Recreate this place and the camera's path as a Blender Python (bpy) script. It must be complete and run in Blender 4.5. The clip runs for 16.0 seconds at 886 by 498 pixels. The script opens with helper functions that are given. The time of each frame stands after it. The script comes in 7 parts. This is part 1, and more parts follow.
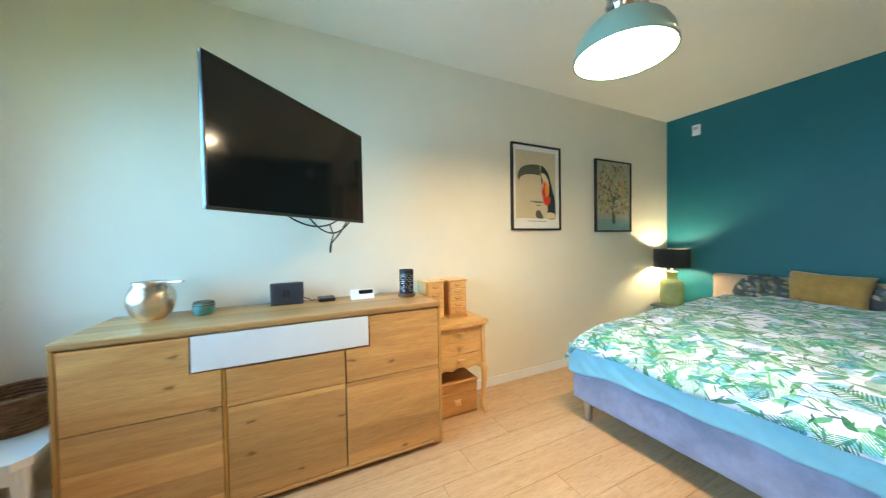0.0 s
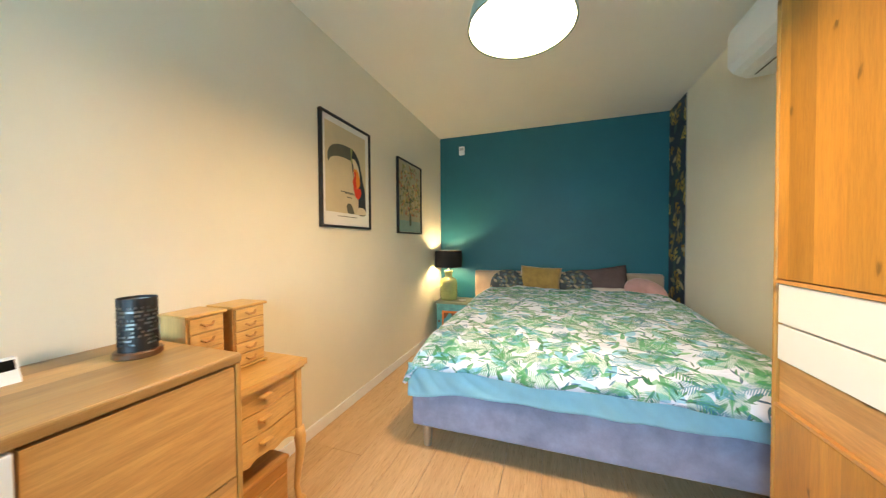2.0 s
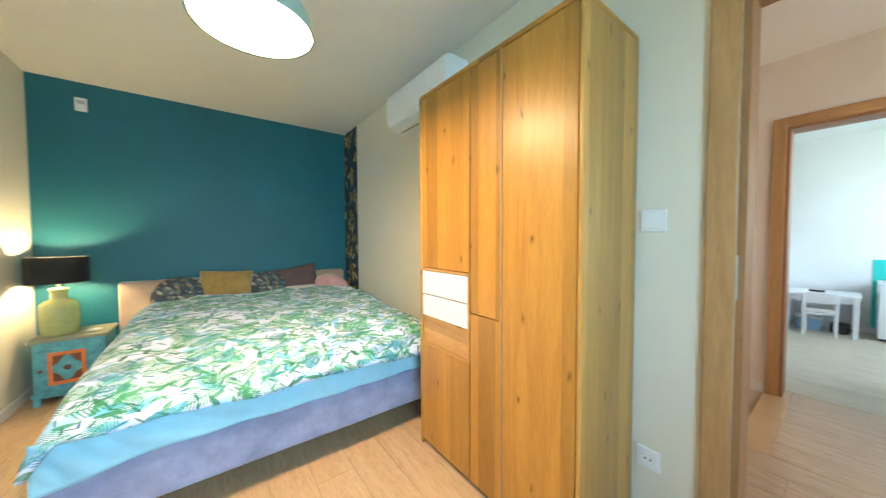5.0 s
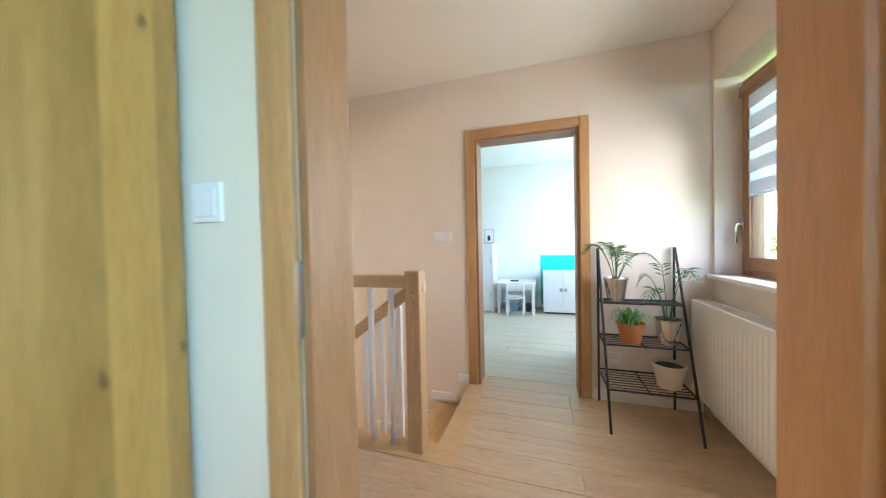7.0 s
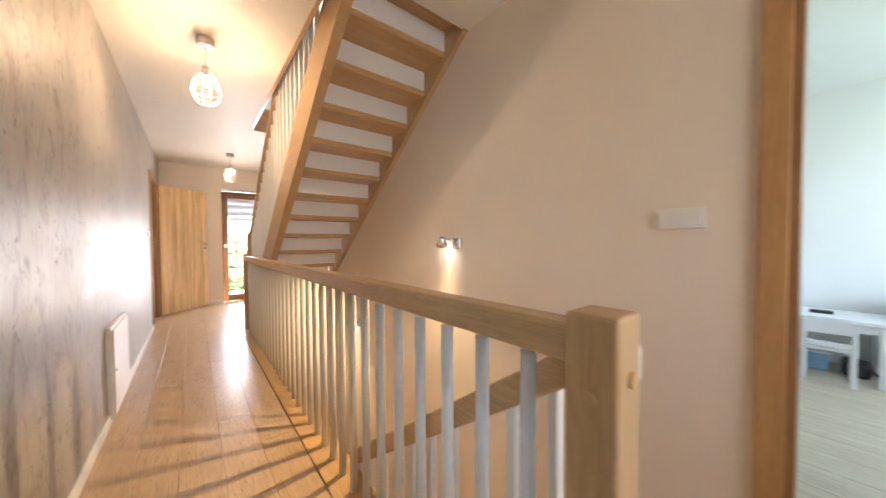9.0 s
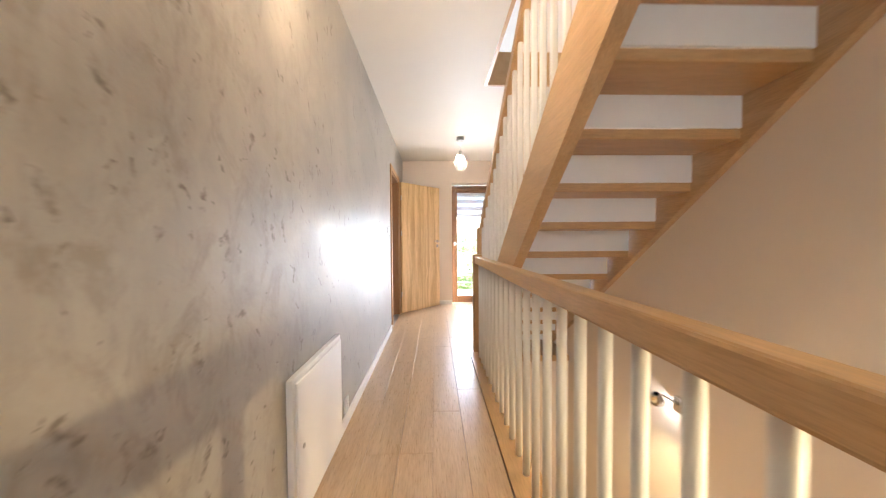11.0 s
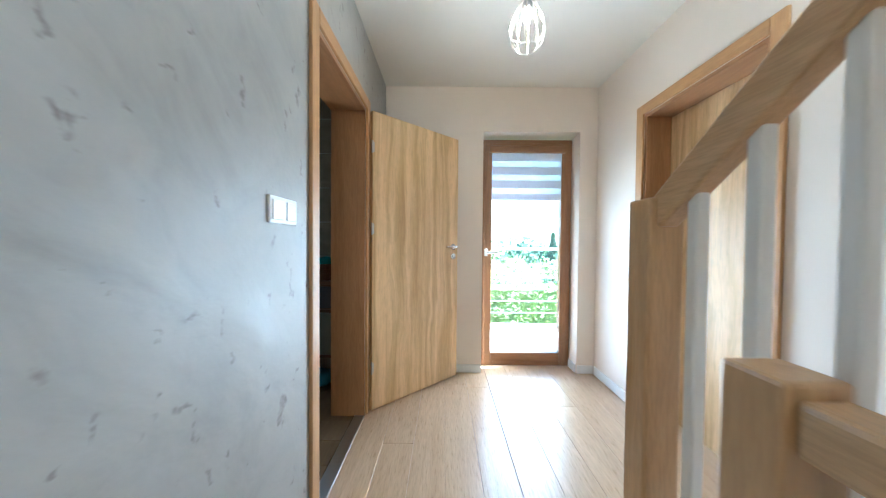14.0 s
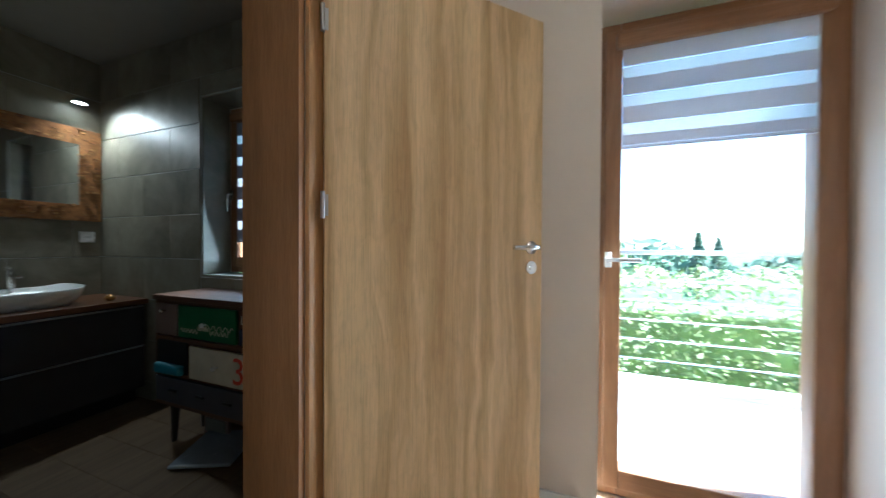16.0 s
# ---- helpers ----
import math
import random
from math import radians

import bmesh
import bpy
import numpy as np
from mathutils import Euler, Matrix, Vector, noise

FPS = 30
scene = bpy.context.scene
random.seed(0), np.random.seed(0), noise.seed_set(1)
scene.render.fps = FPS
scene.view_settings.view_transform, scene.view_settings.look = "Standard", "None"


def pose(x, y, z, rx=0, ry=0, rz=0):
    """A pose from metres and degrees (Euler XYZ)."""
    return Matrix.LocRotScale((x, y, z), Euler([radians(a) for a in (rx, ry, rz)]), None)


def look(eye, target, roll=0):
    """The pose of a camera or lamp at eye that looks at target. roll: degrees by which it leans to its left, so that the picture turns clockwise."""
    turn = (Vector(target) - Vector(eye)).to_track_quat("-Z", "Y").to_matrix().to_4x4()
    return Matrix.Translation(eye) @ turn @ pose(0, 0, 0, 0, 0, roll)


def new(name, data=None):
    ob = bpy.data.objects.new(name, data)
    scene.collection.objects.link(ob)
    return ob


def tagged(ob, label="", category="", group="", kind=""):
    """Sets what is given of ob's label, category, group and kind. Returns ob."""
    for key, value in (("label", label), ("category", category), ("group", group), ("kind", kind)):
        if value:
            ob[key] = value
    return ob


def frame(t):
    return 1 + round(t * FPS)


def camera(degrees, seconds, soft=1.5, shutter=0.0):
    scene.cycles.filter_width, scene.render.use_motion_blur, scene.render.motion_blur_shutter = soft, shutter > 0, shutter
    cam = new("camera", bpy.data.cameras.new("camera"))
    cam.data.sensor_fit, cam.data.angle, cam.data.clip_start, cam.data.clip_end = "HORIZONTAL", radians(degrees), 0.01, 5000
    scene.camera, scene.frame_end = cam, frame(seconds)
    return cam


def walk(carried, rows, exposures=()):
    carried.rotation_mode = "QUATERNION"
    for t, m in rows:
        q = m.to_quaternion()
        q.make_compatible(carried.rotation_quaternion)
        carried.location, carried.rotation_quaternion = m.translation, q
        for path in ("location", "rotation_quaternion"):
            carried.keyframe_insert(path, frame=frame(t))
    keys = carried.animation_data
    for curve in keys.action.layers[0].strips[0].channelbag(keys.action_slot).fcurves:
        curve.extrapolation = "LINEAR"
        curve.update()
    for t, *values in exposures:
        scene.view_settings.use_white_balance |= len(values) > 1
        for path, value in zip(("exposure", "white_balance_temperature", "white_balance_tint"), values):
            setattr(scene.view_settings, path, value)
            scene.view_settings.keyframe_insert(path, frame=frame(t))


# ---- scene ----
cam = camera(110.3, 16.0, soft=1.2, shutter=0.3)
PATH = [
    (0, (0.328, 0.254, 1.196), (-1.473, 1.123, 1.149), -1.0),
    (0.5, (0.143, 0.256, 1.194), (-1.442, 1.474, 1.142), -0.7),
    (1, (-0.038, 0.297, 1.182), (-1.355, 1.802, 1.145), -0.9),
    (1.5, (-0.213, 0.303, 1.196), (-1.218, 2.032, 1.151), -0.5),
    (2, (-0.405, 0.342, 1.177), (-1.067, 2.228, 1.135), -0.4),
    (2.5, (-0.582, 0.4, 1.171), (-0.861, 2.379, 1.126), -0.4),
    (3, (-0.729, 0.4, 1.189), (-0.653, 2.398, 1.14), -0.4),
    (3.5, (-0.825, 0.356, 1.189), (-0.448, 2.319, 1.138), -0.3),
    (4, (-0.775, 0.317, 1.204), (-0.145, 2.215, 1.146), -0.3),
    (4.5, (-0.718, 0.277, 1.212), (0.207, 2.05, 1.144), -0.3),
    (5, (-0.653, 0.226, 1.212), (0.555, 1.819, 1.141), -0.2),
    (5.2, (-0.614, 0.197, 1.209), (0.703, 1.701, 1.14), -0.2),
    (7.3, (0.486, 0.0, 1.178), (2.401, 0.574, 1.131), -1.1),
    (7.5, (0.631, 0.014, 1.179), (2.542, 0.601, 1.12), -0.7),
    (8, (0.932, 0.101, 1.178), (2.769, 0.889, 1.125), -0.4),
    (8.5, (1.182, 0.234, 1.165), (2.775, 1.442, 1.114), -0.4),
    (9, (1.337, 0.46, 1.149), (2.595, 2.014, 1.097), -0.3),
    (9.5, (1.421, 0.771, 1.139), (2.286, 2.574, 1.093), -0.2),
    (10, (1.456, 1.166, 1.143), (1.926, 3.109, 1.092), -0.2),
    (10.2, (1.464, 1.333, 1.129), (1.791, 3.306, 1.084), -0.3),
    (12.3, (1.437, 3.397, 1.141), (1.381, 5.395, 1.083), 0.1),
    (12.5, (1.485, 3.558, 1.147), (1.415, 5.556, 1.092), 0.4),
    (13, (1.45, 4.034, 1.138), (1.406, 6.033, 1.089), 0.4),
    (13.5, (1.429, 4.434, 1.138), (1.399, 6.434, 1.093), 0.5),
    (14, (1.423, 4.828, 1.159), (1.416, 6.827, 1.117), 0.5),
    (14.5, (1.433, 5.207, 1.162), (1.469, 7.206, 1.134), 0.5),
    (15, (1.484, 5.561, 1.157), (1.571, 7.559, 1.133), 0.6),
    (15.5, (1.504, 5.885, 1.128), (1.409, 7.883, 1.111), 0.3),
    (16, (1.58, 6.164, 1.129), (0.911, 8.048, 1.107), 0.3),
]
EXPOSURES = [(0.0, 3.5, 5650, 9), (1.0, 3.45, 5950, 11), (2.0, 3.35, 6800, 18), (3.5, 3.35, 7000, 16), (5.0, 3.65, 6200, 14), (7.5, 3.95, 5800, 12), (8.5, 3.7, 6150, 14), (9.5, 3.5, 6600, 19), (10.2, 3.65, 6400, 17), (12.4, 3.88, 4850, 0), (14.0, 3.45, 4700, -3), (15.5, 3.15, 4600, -4), (16.0, 2.72, 4800, 0)]
walk(cam, [(t, look(eye, target, roll)) for t, eye, target, roll in PATH], EXPOSURES)

# ---- world, sun and daylight ----
world = bpy.data.worlds.new("sky")
scene.world = world
world.use_nodes = True
wt = world.node_tree
sky = wt.nodes.new("ShaderNodeTexSky")
sky.sky_type = "NISHITA"
sky.sun_disc = False
sky.sun_elevation = radians(52)
sky.sun_rotation = radians(75)
wt.links.new(sky.outputs[0], wt.nodes["Background"].inputs[0])
wt.nodes["Background"].inputs[1].default_value = 0.15

WARM = (1.0, 0.70, 0.36)


def sun_lamp():
    ld = bpy.data.lights.new("sun", "SUN")
    ld.energy, ld.angle, ld.color = 5.0, radians(0.5), (1.0, 0.95, 0.88)
    ob = new("sun", ld)
    ob.matrix_world = look((9, 3, 14), (0, 1.2, 0))


def area(name, eye, target, sx, sy, power, colour, spread=180):
    ld = bpy.data.lights.new(name, "AREA")
    ld.shape, ld.size, ld.size_y, ld.energy, ld.color = "RECTANGLE", sx, sy, power, colour
    ld.spread = radians(spread)
    ob = new(name, ld)
    ob.matrix_world = look(eye, target)
    return ob


def spot_lamp(name, eye, target, power, colour, degrees, blend=0.5, size=0.03):
    ld = bpy.data.lights.new(name, "SPOT")
    ld.energy, ld.color, ld.shadow_soft_size = power, colour, size
    ld.spot_size, ld.spot_blend = radians(degrees), blend
    ob = new(name, ld)
    ob.matrix_world = look(eye, target)
    return ob


sun_lamp()
# daylight in the window openings
area("daylight_bedroom", (-0.85, -1.12, 1.45), (-0.60, 3.0, 0.7), 1.4, 1.25, 3.2, (0.32, 0.74, 1.0), 108)
area("daylight_landing", (2.1, -1.10, 1.45), (2.1, 3.0, 0.9), 1.0, 1.0, 1.3, (0.98, 0.92, 0.86), 138)
area("daylight_child_room", (4.6, -1.12, 1.5), (4.6, 3.0, 1.0), 2.0, 1.4, 3.7, (0.72, 0.92, 1.0))
area("daylight_bathroom", (-0.39, 7.58, 1.5), (-0.30, 4.0, 0.5), 0.4, 1.0, 2.0, (0.84, 0.93, 1.0), 95)
# the loft has no window: fill lamp added inside it, shining down the stairs
area("daylight_loft", (2.35, 4.6, 4.6), (2.35, 3.4, 0.0), 0.8, 1.6, 2.7, (0.98, 0.97, 0.96))
area("daylight_terrace", (2.188, 7.70, 0.83), (1.75, 4.0, 1.0), 0.62, 1.38, 2.6, (0.97, 0.97, 0.97), 118)
# lamps of the house; the bulbs themselves shine
pend = area("bedroom_pendant_light", (-0.505, 1.50, 1.964), (-0.505, 1.50, 0.0), 0.37, 0.37, 3.3, WARM)
pend.data.shape = "DISK"
spot_lamp("sconce_light", (2.60, 2.14, 1.09), (2.05, 2.20, 0.3), 6.5, (1.0, 0.72, 0.36), 140, 0.9, 0.014)
spot_lamp("sconce_beam", (2.655, 2.135, 1.105), (2.77, 2.18, 0.78), 0.4, (1.0, 0.76, 0.40), 48, 0.8)
spot_lamp("sconce_light", (2.62, 3.74, 0.21), (2.15, 3.80, -0.5), 4.0, (1.0, 0.72, 0.36), 150, 1.0, 0.014)
spot_lamp("mirror_light", (-1.64, 7.38, 2.13), (-1.05, 7.57, 1.0), 4.6, (1.0, 0.92, 0.78), 145, 1.0)

# ---- materials ----


class Nodes:
    def __init__(self, name):
        self.m = bpy.data.materials.new(name)
        self.m.use_nodes = True
        self.t = self.m.node_tree
        self.b = self.t.nodes["Principled BSDF"]
        self.co = self.t.nodes.new("ShaderNodeTexCoord").outputs["Object"]
        self.rnd = self.t.nodes.new("ShaderNodeObjectInfo").outputs["Random"]

    def put(self, socket, value):
        if hasattr(value, "is_linked"):
            self.t.links.new(value, socket)
        elif isinstance(value, (tuple, list)):
            socket.default_value = tuple(value) if len(value) == len(socket.default_value) else (*value, 1.0)
        else:
            socket.default_value = value

    def math(self, op, a, b=0.0, c=0.0):
        n = self.t.nodes.new("ShaderNodeMath")
        n.operation = op
        for s, v in zip(n.inputs, (a, b, c)):
            self.put(s, v)
        return n.outputs[0]

    def vmath(self, op, a, b=(0, 0, 0)):
        n = self.t.nodes.new("ShaderNodeVectorMath")
        n.operation = op
        self.put(n.inputs[0], a)
        if op == "SCALE":
            self.put(n.inputs["Scale"], b)
        else:
            self.put(n.inputs[1], b)
        return n.outputs[0]

    def split(self, v):
        n = self.t.nodes.new("ShaderNodeSeparateXYZ")
        self.put(n.inputs[0], v)
        return n.outputs

    def join(self, x, y, z):
        n = self.t.nodes.new("ShaderNodeCombineXYZ")
        for s, v in zip(n.inputs, (x, y, z)):
            self.put(s, v)
        return n.outputs[0]

    def noise(self, v, scale, detail=4, rough=0.55, warp=0.0):
        n = self.t.nodes.new("ShaderNodeTexNoise")
        self.put(n.inputs["Vector"], v)
        n.inputs["Scale"].default_value, n.inputs["Detail"].default_value = scale, detail
        n.inputs["Roughness"].default_value, n.inputs["Distortion"].default_value = rough, warp
        return n.outputs[0]

    def voronoi(self, v, scale, rand=1.0):
        n = self.t.nodes.new("ShaderNodeTexVoronoi")
        n.voronoi_dimensions = "2D"
        self.put(n.inputs["Vector"], v)
        n.inputs["Scale"].default_value, n.inputs["Randomness"].default_value = scale, rand
        return n.outputs

    def white(self, v):
        n = self.t.nodes.new("ShaderNodeTexWhiteNoise")
        self.put(n.inputs["Vector"], v)
        return n.outputs[0]

    def ramp(self, f, *stops):
        n = self.t.nodes.new("ShaderNodeValToRGB")
        self.put(n.inputs[0], f)
        el = n.color_ramp.elements
        while len(el) < len(stops):
            el.new(0.5)
        for e, (p, c) in zip(el, stops):
            e.position, e.color = p, ((*c, 1.0) if isinstance(c, tuple) else (c, c, c, 1.0))
        return n.outputs[0]

    def mix(self, f, a, b, blend="MIX"):
        n = self.t.nodes.new("ShaderNodeMix")
        n.data_type, n.blend_type = "RGBA", blend
        self.put(n.inputs[0], f)
        self.put(n.inputs[6], a)
        self.put(n.inputs[7], b)
        return n.outputs[2]

    def bump(self, height, strength, distance=0.01):
        n = self.t.nodes.new("ShaderNodeBump")
        n.inputs["Strength"].default_value, n.inputs["Distance"].default_value = strength, distance
        self.put(n.inputs["Height"], height)
        self.t.links.new(n.outputs[0], self.b.inputs["Normal"])

    def done(self, colour, rough=0.5, metal=0.0, **more):
        self.put(self.b.inputs["Base Color"], colour)
        self.put(self.b.inputs["Roughness"], rough)
        self.put(self.b.inputs["Metallic"], metal)
        for k, v in more.items():
            self.put(self.b.inputs[k.replace("_", " ")], v)
        return self.m


def plain(name, colour, rough=0.5, metal=0.0, vary=0.12, scale=6.0, bump=0.0, **more):
    n = Nodes(name)
    f = n.noise(n.co, scale, 5, 0.6)
    dark = tuple(c * (1 - vary) for c in colour)
    light = tuple(min(1.0, c * (1 + vary * 0.5)) for c in colour)
    c = n.ramp(f, (0.3, dark), (0.7, light))
    fine = n.noise(n.co, 90 if bump else 40, 3, 0.6)
    if bump:
        n.bump(fine, bump, 0.004)
    r = n.math("MULTIPLY_ADD", fine, 0.14, rough - 0.07)
    return n.done(c, r, metal, **more)


def wood(name, light, dark, axis="z", stave=0.0, knots=0.0, rough=0.42, across="y", grain=1.0, length=0.9):
    """Timber with its grain along one axis, staves of a width, and knots."""
    n = Nodes(name)
    sx, sy, sz = n.split(n.co)
    parts3 = {"x": sx, "y": sy, "z": sz}
    seed = n.math("MULTIPLY", n.rnd, 37.0)
    shift = seed
    if stave:
        cell = n.math("FLOOR", n.math("DIVIDE", parts3[across], stave))
        tone = n.white(n.join(cell, n.rnd, 3.7))
        shift = n.math("MULTIPLY_ADD", tone, 19.0, seed)
    k = {"x": 9.0, "y": 9.0, "z": 9.0}
    k[axis] = length
    base = n.join(n.math("MULTIPLY", sx, k["x"]), n.math("MULTIPLY", sy, k["y"]), n.math("MULTIPLY_ADD", sz, k["z"], shift))
    base = n.vmath("ADD", base, n.join(shift, seed, 0.0))
    rings = n.noise(base, 1.3 * grain, 6, 0.62, 1.4)
    fine = n.noise(n.vmath("MULTIPLY", base, (6, 6, 6)), 2.6, 3, 0.7)
    c = n.ramp(rings, (0.28, dark), (0.50, tuple((a + b) / 2 for a, b in zip(light, dark))), (0.70, light))
    c = n.mix(0.35, c, n.ramp(fine, (0.35, 0.55), (0.6, 1.0)), "MULTIPLY")
    if stave:
        c = n.mix(0.75, c, n.ramp(tone, (0.0, 0.62), (1.0, 1.15)), "MULTIPLY")
    if knots:
        kv = n.join(n.math("MULTIPLY", parts3[axis], 1.9), n.math("MULTIPLY", parts3[across], 5.0), 0.0)
        kv = n.vmath("ADD", kv, n.join(n.math("MULTIPLY", seed, 3.0), n.math("MULTIPLY", seed, 7.0), 0.0))
        wob = n.noise(kv, 5.0)
        kv = n.vmath("ADD", kv, n.vmath("SCALE", n.join(wob, n.noise(kv, 9.0), 0.0), 0.14))
        d = n.voronoi(kv, knots)[0]
        kept = n.math("GREATER_THAN", n.split(n.voronoi(kv, knots)["Color"])[0], 0.88)
        halo = n.math("MULTIPLY", n.ramp(d, (0.05, 1.0), (0.22, 0.0)), kept)
        spot = n.math("MULTIPLY", n.ramp(d, (0.05, 1.0), (0.13, 0.0)), kept)
        c = n.mix(n.math("MULTIPLY", halo, 0.35), c, tuple(v * 0.6 for v in dark))
        c = n.mix(n.math("MULTIPLY", spot, 0.7), c, tuple(v * 0.22 for v in dark))
    n.bump(fine, 0.10, 0.003)
    return n.done(c, n.math("MULTIPLY_ADD", fine, 0.18, rough - 0.08))


def veneer(name, light, dark):
    """Sonoma oak veneer: broad soft flames, short pores and pale flecks along z."""
    n = Nodes(name)
    sx, sy, sz = n.split(n.co)
    u = n.math("ADD", sx, n.math("MULTIPLY", sy, 0.8))
    seed = n.math("MULTIPLY", n.rnd, 31.0)
    slow = n.join(n.math("MULTIPLY_ADD", u, 3.4, seed), n.math("MULTIPLY", sz, 0.55), seed)
    drift = n.noise(slow, 1.5, 3, 0.5, 0.5)
    lanes = n.noise(n.join(n.math("MULTIPLY_ADD", drift, 3.2, n.math("MULTIPLY", u, 16.0)), n.math("MULTIPLY", sz, 0.55), seed), 1.0, 4, 0.55)
    pores = n.noise(n.join(n.math("MULTIPLY", u, 210.0), n.math("MULTIPLY", sz, 7.0), seed), 1.0, 3, 0.6)
    flecks = n.noise(n.join(n.math("MULTIPLY", u, 34.0), n.math("MULTIPLY", sz, 14.0), seed), 1.0, 4, 0.6, 1.0)
    c = n.ramp(lanes, (0.30, dark), (0.47, tuple((a + b) / 2 for a, b in zip(light, dark))), (0.60, light), (0.78, tuple(min(1.0, v * 1.06) for v in light)))
    c = n.mix(0.35, c, n.ramp(pores, (0.34, 0.62), (0.52, 1.0)), "MULTIPLY")
    c = n.mix(0.30, c, n.ramp(flecks, (0.30, 0.72), (0.55, 1.04)), "MULTIPLY")
    n.bump(pores, 0.10, 0.002)
    return n.done(c, n.math("MULTIPLY_ADD", pores, 0.14, 0.36))


def blind_cloth(name, colour, through_share):
    """Woven blind band that lets part of the daylight through."""
    n = Nodes(name)
    weave = n.noise(n.vmath("MULTIPLY", n.co, (60, 60, 320)), 1.0, 3, 0.6)
    c = n.ramp(weave, (0.3, tuple(v * 0.93 for v in colour)), (0.7, colour))
    n.done(c, 0.85)
    tr = n.t.nodes.new("ShaderNodeBsdfTranslucent")
    n.put(tr.inputs[0], c)
    mx = n.t.nodes.new("ShaderNodeMixShader")
    mx.inputs[0].default_value = through_share
    n.t.links.new(n.b.outputs[0], mx.inputs[1])
    n.t.links.new(tr.outputs[0], mx.inputs[2])
    n.t.links.new(mx.outputs[0], n.t.nodes["Material Output"].inputs[0])
    return n.m


def leaf_layer(n, vec, scale, seed, long, wide, stripes, keep):
    """Mask and tone of leaf shapes scattered over a plane."""
    v = n.vmath("ADD", n.vmath("SCALE", vec, scale), (seed, seed * 1.7, 0.0))
    vo = n.voronoi(v, 1.0, 0.9)
    local = n.vmath("SUBTRACT", v, vo["Position"])
    tone = n.split(vo["Color"])
    rot = n.t.nodes.new("ShaderNodeVectorRotate")
    rot.rotation_type = "Z_AXIS"
    n.put(rot.inputs["Vector"], local)
    n.put(rot.inputs["Angle"], n.math("MULTIPLY", tone[0], 6.283))
    lx, ly, _ = n.split(rot.outputs[0])
    ay = n.math("ABSOLUTE", ly)
    bend = n.math("MULTIPLY", n.math("MULTIPLY", lx, lx), -wide / (long * long))
    edge = n.math("SUBTRACT", n.math("ADD", bend, wide), ay)
    mask = n.math("GREATER_THAN", edge, 0.0)
    if stripes:
        wave = n.math("SINE", n.math("MULTIPLY_ADD", n.math("SUBTRACT", lx, n.math("MULTIPLY", ay, n.math("MULTIPLY_ADD", tone[2], 1.2, 0.5))), stripes, n.math("MULTIPLY", n.noise(v, 3.0, 2), 2.5)))
        bars = n.math("GREATER_THAN", wave, 0.0)
        spine = n.math("LESS_THAN", ay, 0.018)
        mask = n.math("MULTIPLY", mask, n.math("MAXIMUM", bars, spine))
    mask = n.math("MULTIPLY", mask, n.math("LESS_THAN", tone[1], keep))
    return mask, tone[2]


def duvet_cloth():
    n = Nodes("palm_leaf_cotton")
    x, y, z = n.split(n.co)
    flat = n.join(x, n.math("ADD", y, z), 0.0)
    wob = n.noise(flat, 5.0, 2)
    flat = n.vmath("ADD", flat, n.vmath("SCALE", n.join(wob, n.noise(n.vmath("ADD", flat, (4, 9, 0)), 5.0, 2), 0.0), 0.03))
    c = n.ramp(n.noise(flat, 5.0, 4), (0.35, (0.60, 0.68, 0.82)), (0.6, (0.70, 0.76, 0.88)))
    wash = n.noise(flat, 17.0, 4, 0.7)
    sets = (
        (10.0, 1.3, 0.60, 0.24, 0.0, 0.50, (0.12, 0.44, 0.66), (0.40, 0.72, 0.88)),
        (15.0, 5.1, 0.60, 0.15, 0.0, 0.40, (0.05, 0.26, 0.12), (0.18, 0.46, 0.26)),
        (19.0, 17.7, 0.62, 0.10, 0.0, 0.48, (0.006, 0.07, 0.16), (0.03, 0.20, 0.34)),
        (13.0, 11.9, 0.64, 0.15, 0.0, 0.42, (0.006, 0.12, 0.05), (0.04, 0.32, 0.13)),
        (6.2, 2.7, 0.66, 0.36, 84.0, 0.66, (0.006, 0.17, 0.055), (0.05, 0.36, 0.15)),
        (7.6, 8.3, 0.62, 0.30, 70.0, 0.48, (0.008, 0.14, 0.26), (0.06, 0.36, 0.55)),
        (7.0, 14.2, 0.66, 0.32, 64.0, 0.56, (0.010, 0.20, 0.06), (0.08, 0.42, 0.16)),
        (22.0, 21.3, 0.62, 0.09, 0.0, 0.34, (0.004, 0.09, 0.04), (0.03, 0.22, 0.08)),
    )
    for scale, seed, long, wide, stripes, keep, lo, hi in sets:
        mask, tone = leaf_layer(n, flat, scale, seed, long, wide, stripes, keep)
        tint = n.ramp(n.math("MULTIPLY_ADD", tone, 0.5, n.math("MULTIPLY", wash, 0.5)), (0.3, lo), (0.75, hi))
        c = n.mix(n.math("MULTIPLY", mask, n.ramp(wash, (0.3, 1.0), (0.78, 0.7))), c, tint)
    n.bump(n.noise(n.vmath("MULTIPLY", n.co, (1.0, 1.5, 1.0)), 11.0, 4), 0.55, 0.025)
    return n.done(c, 0.85, Sheen_Weight=0.15)


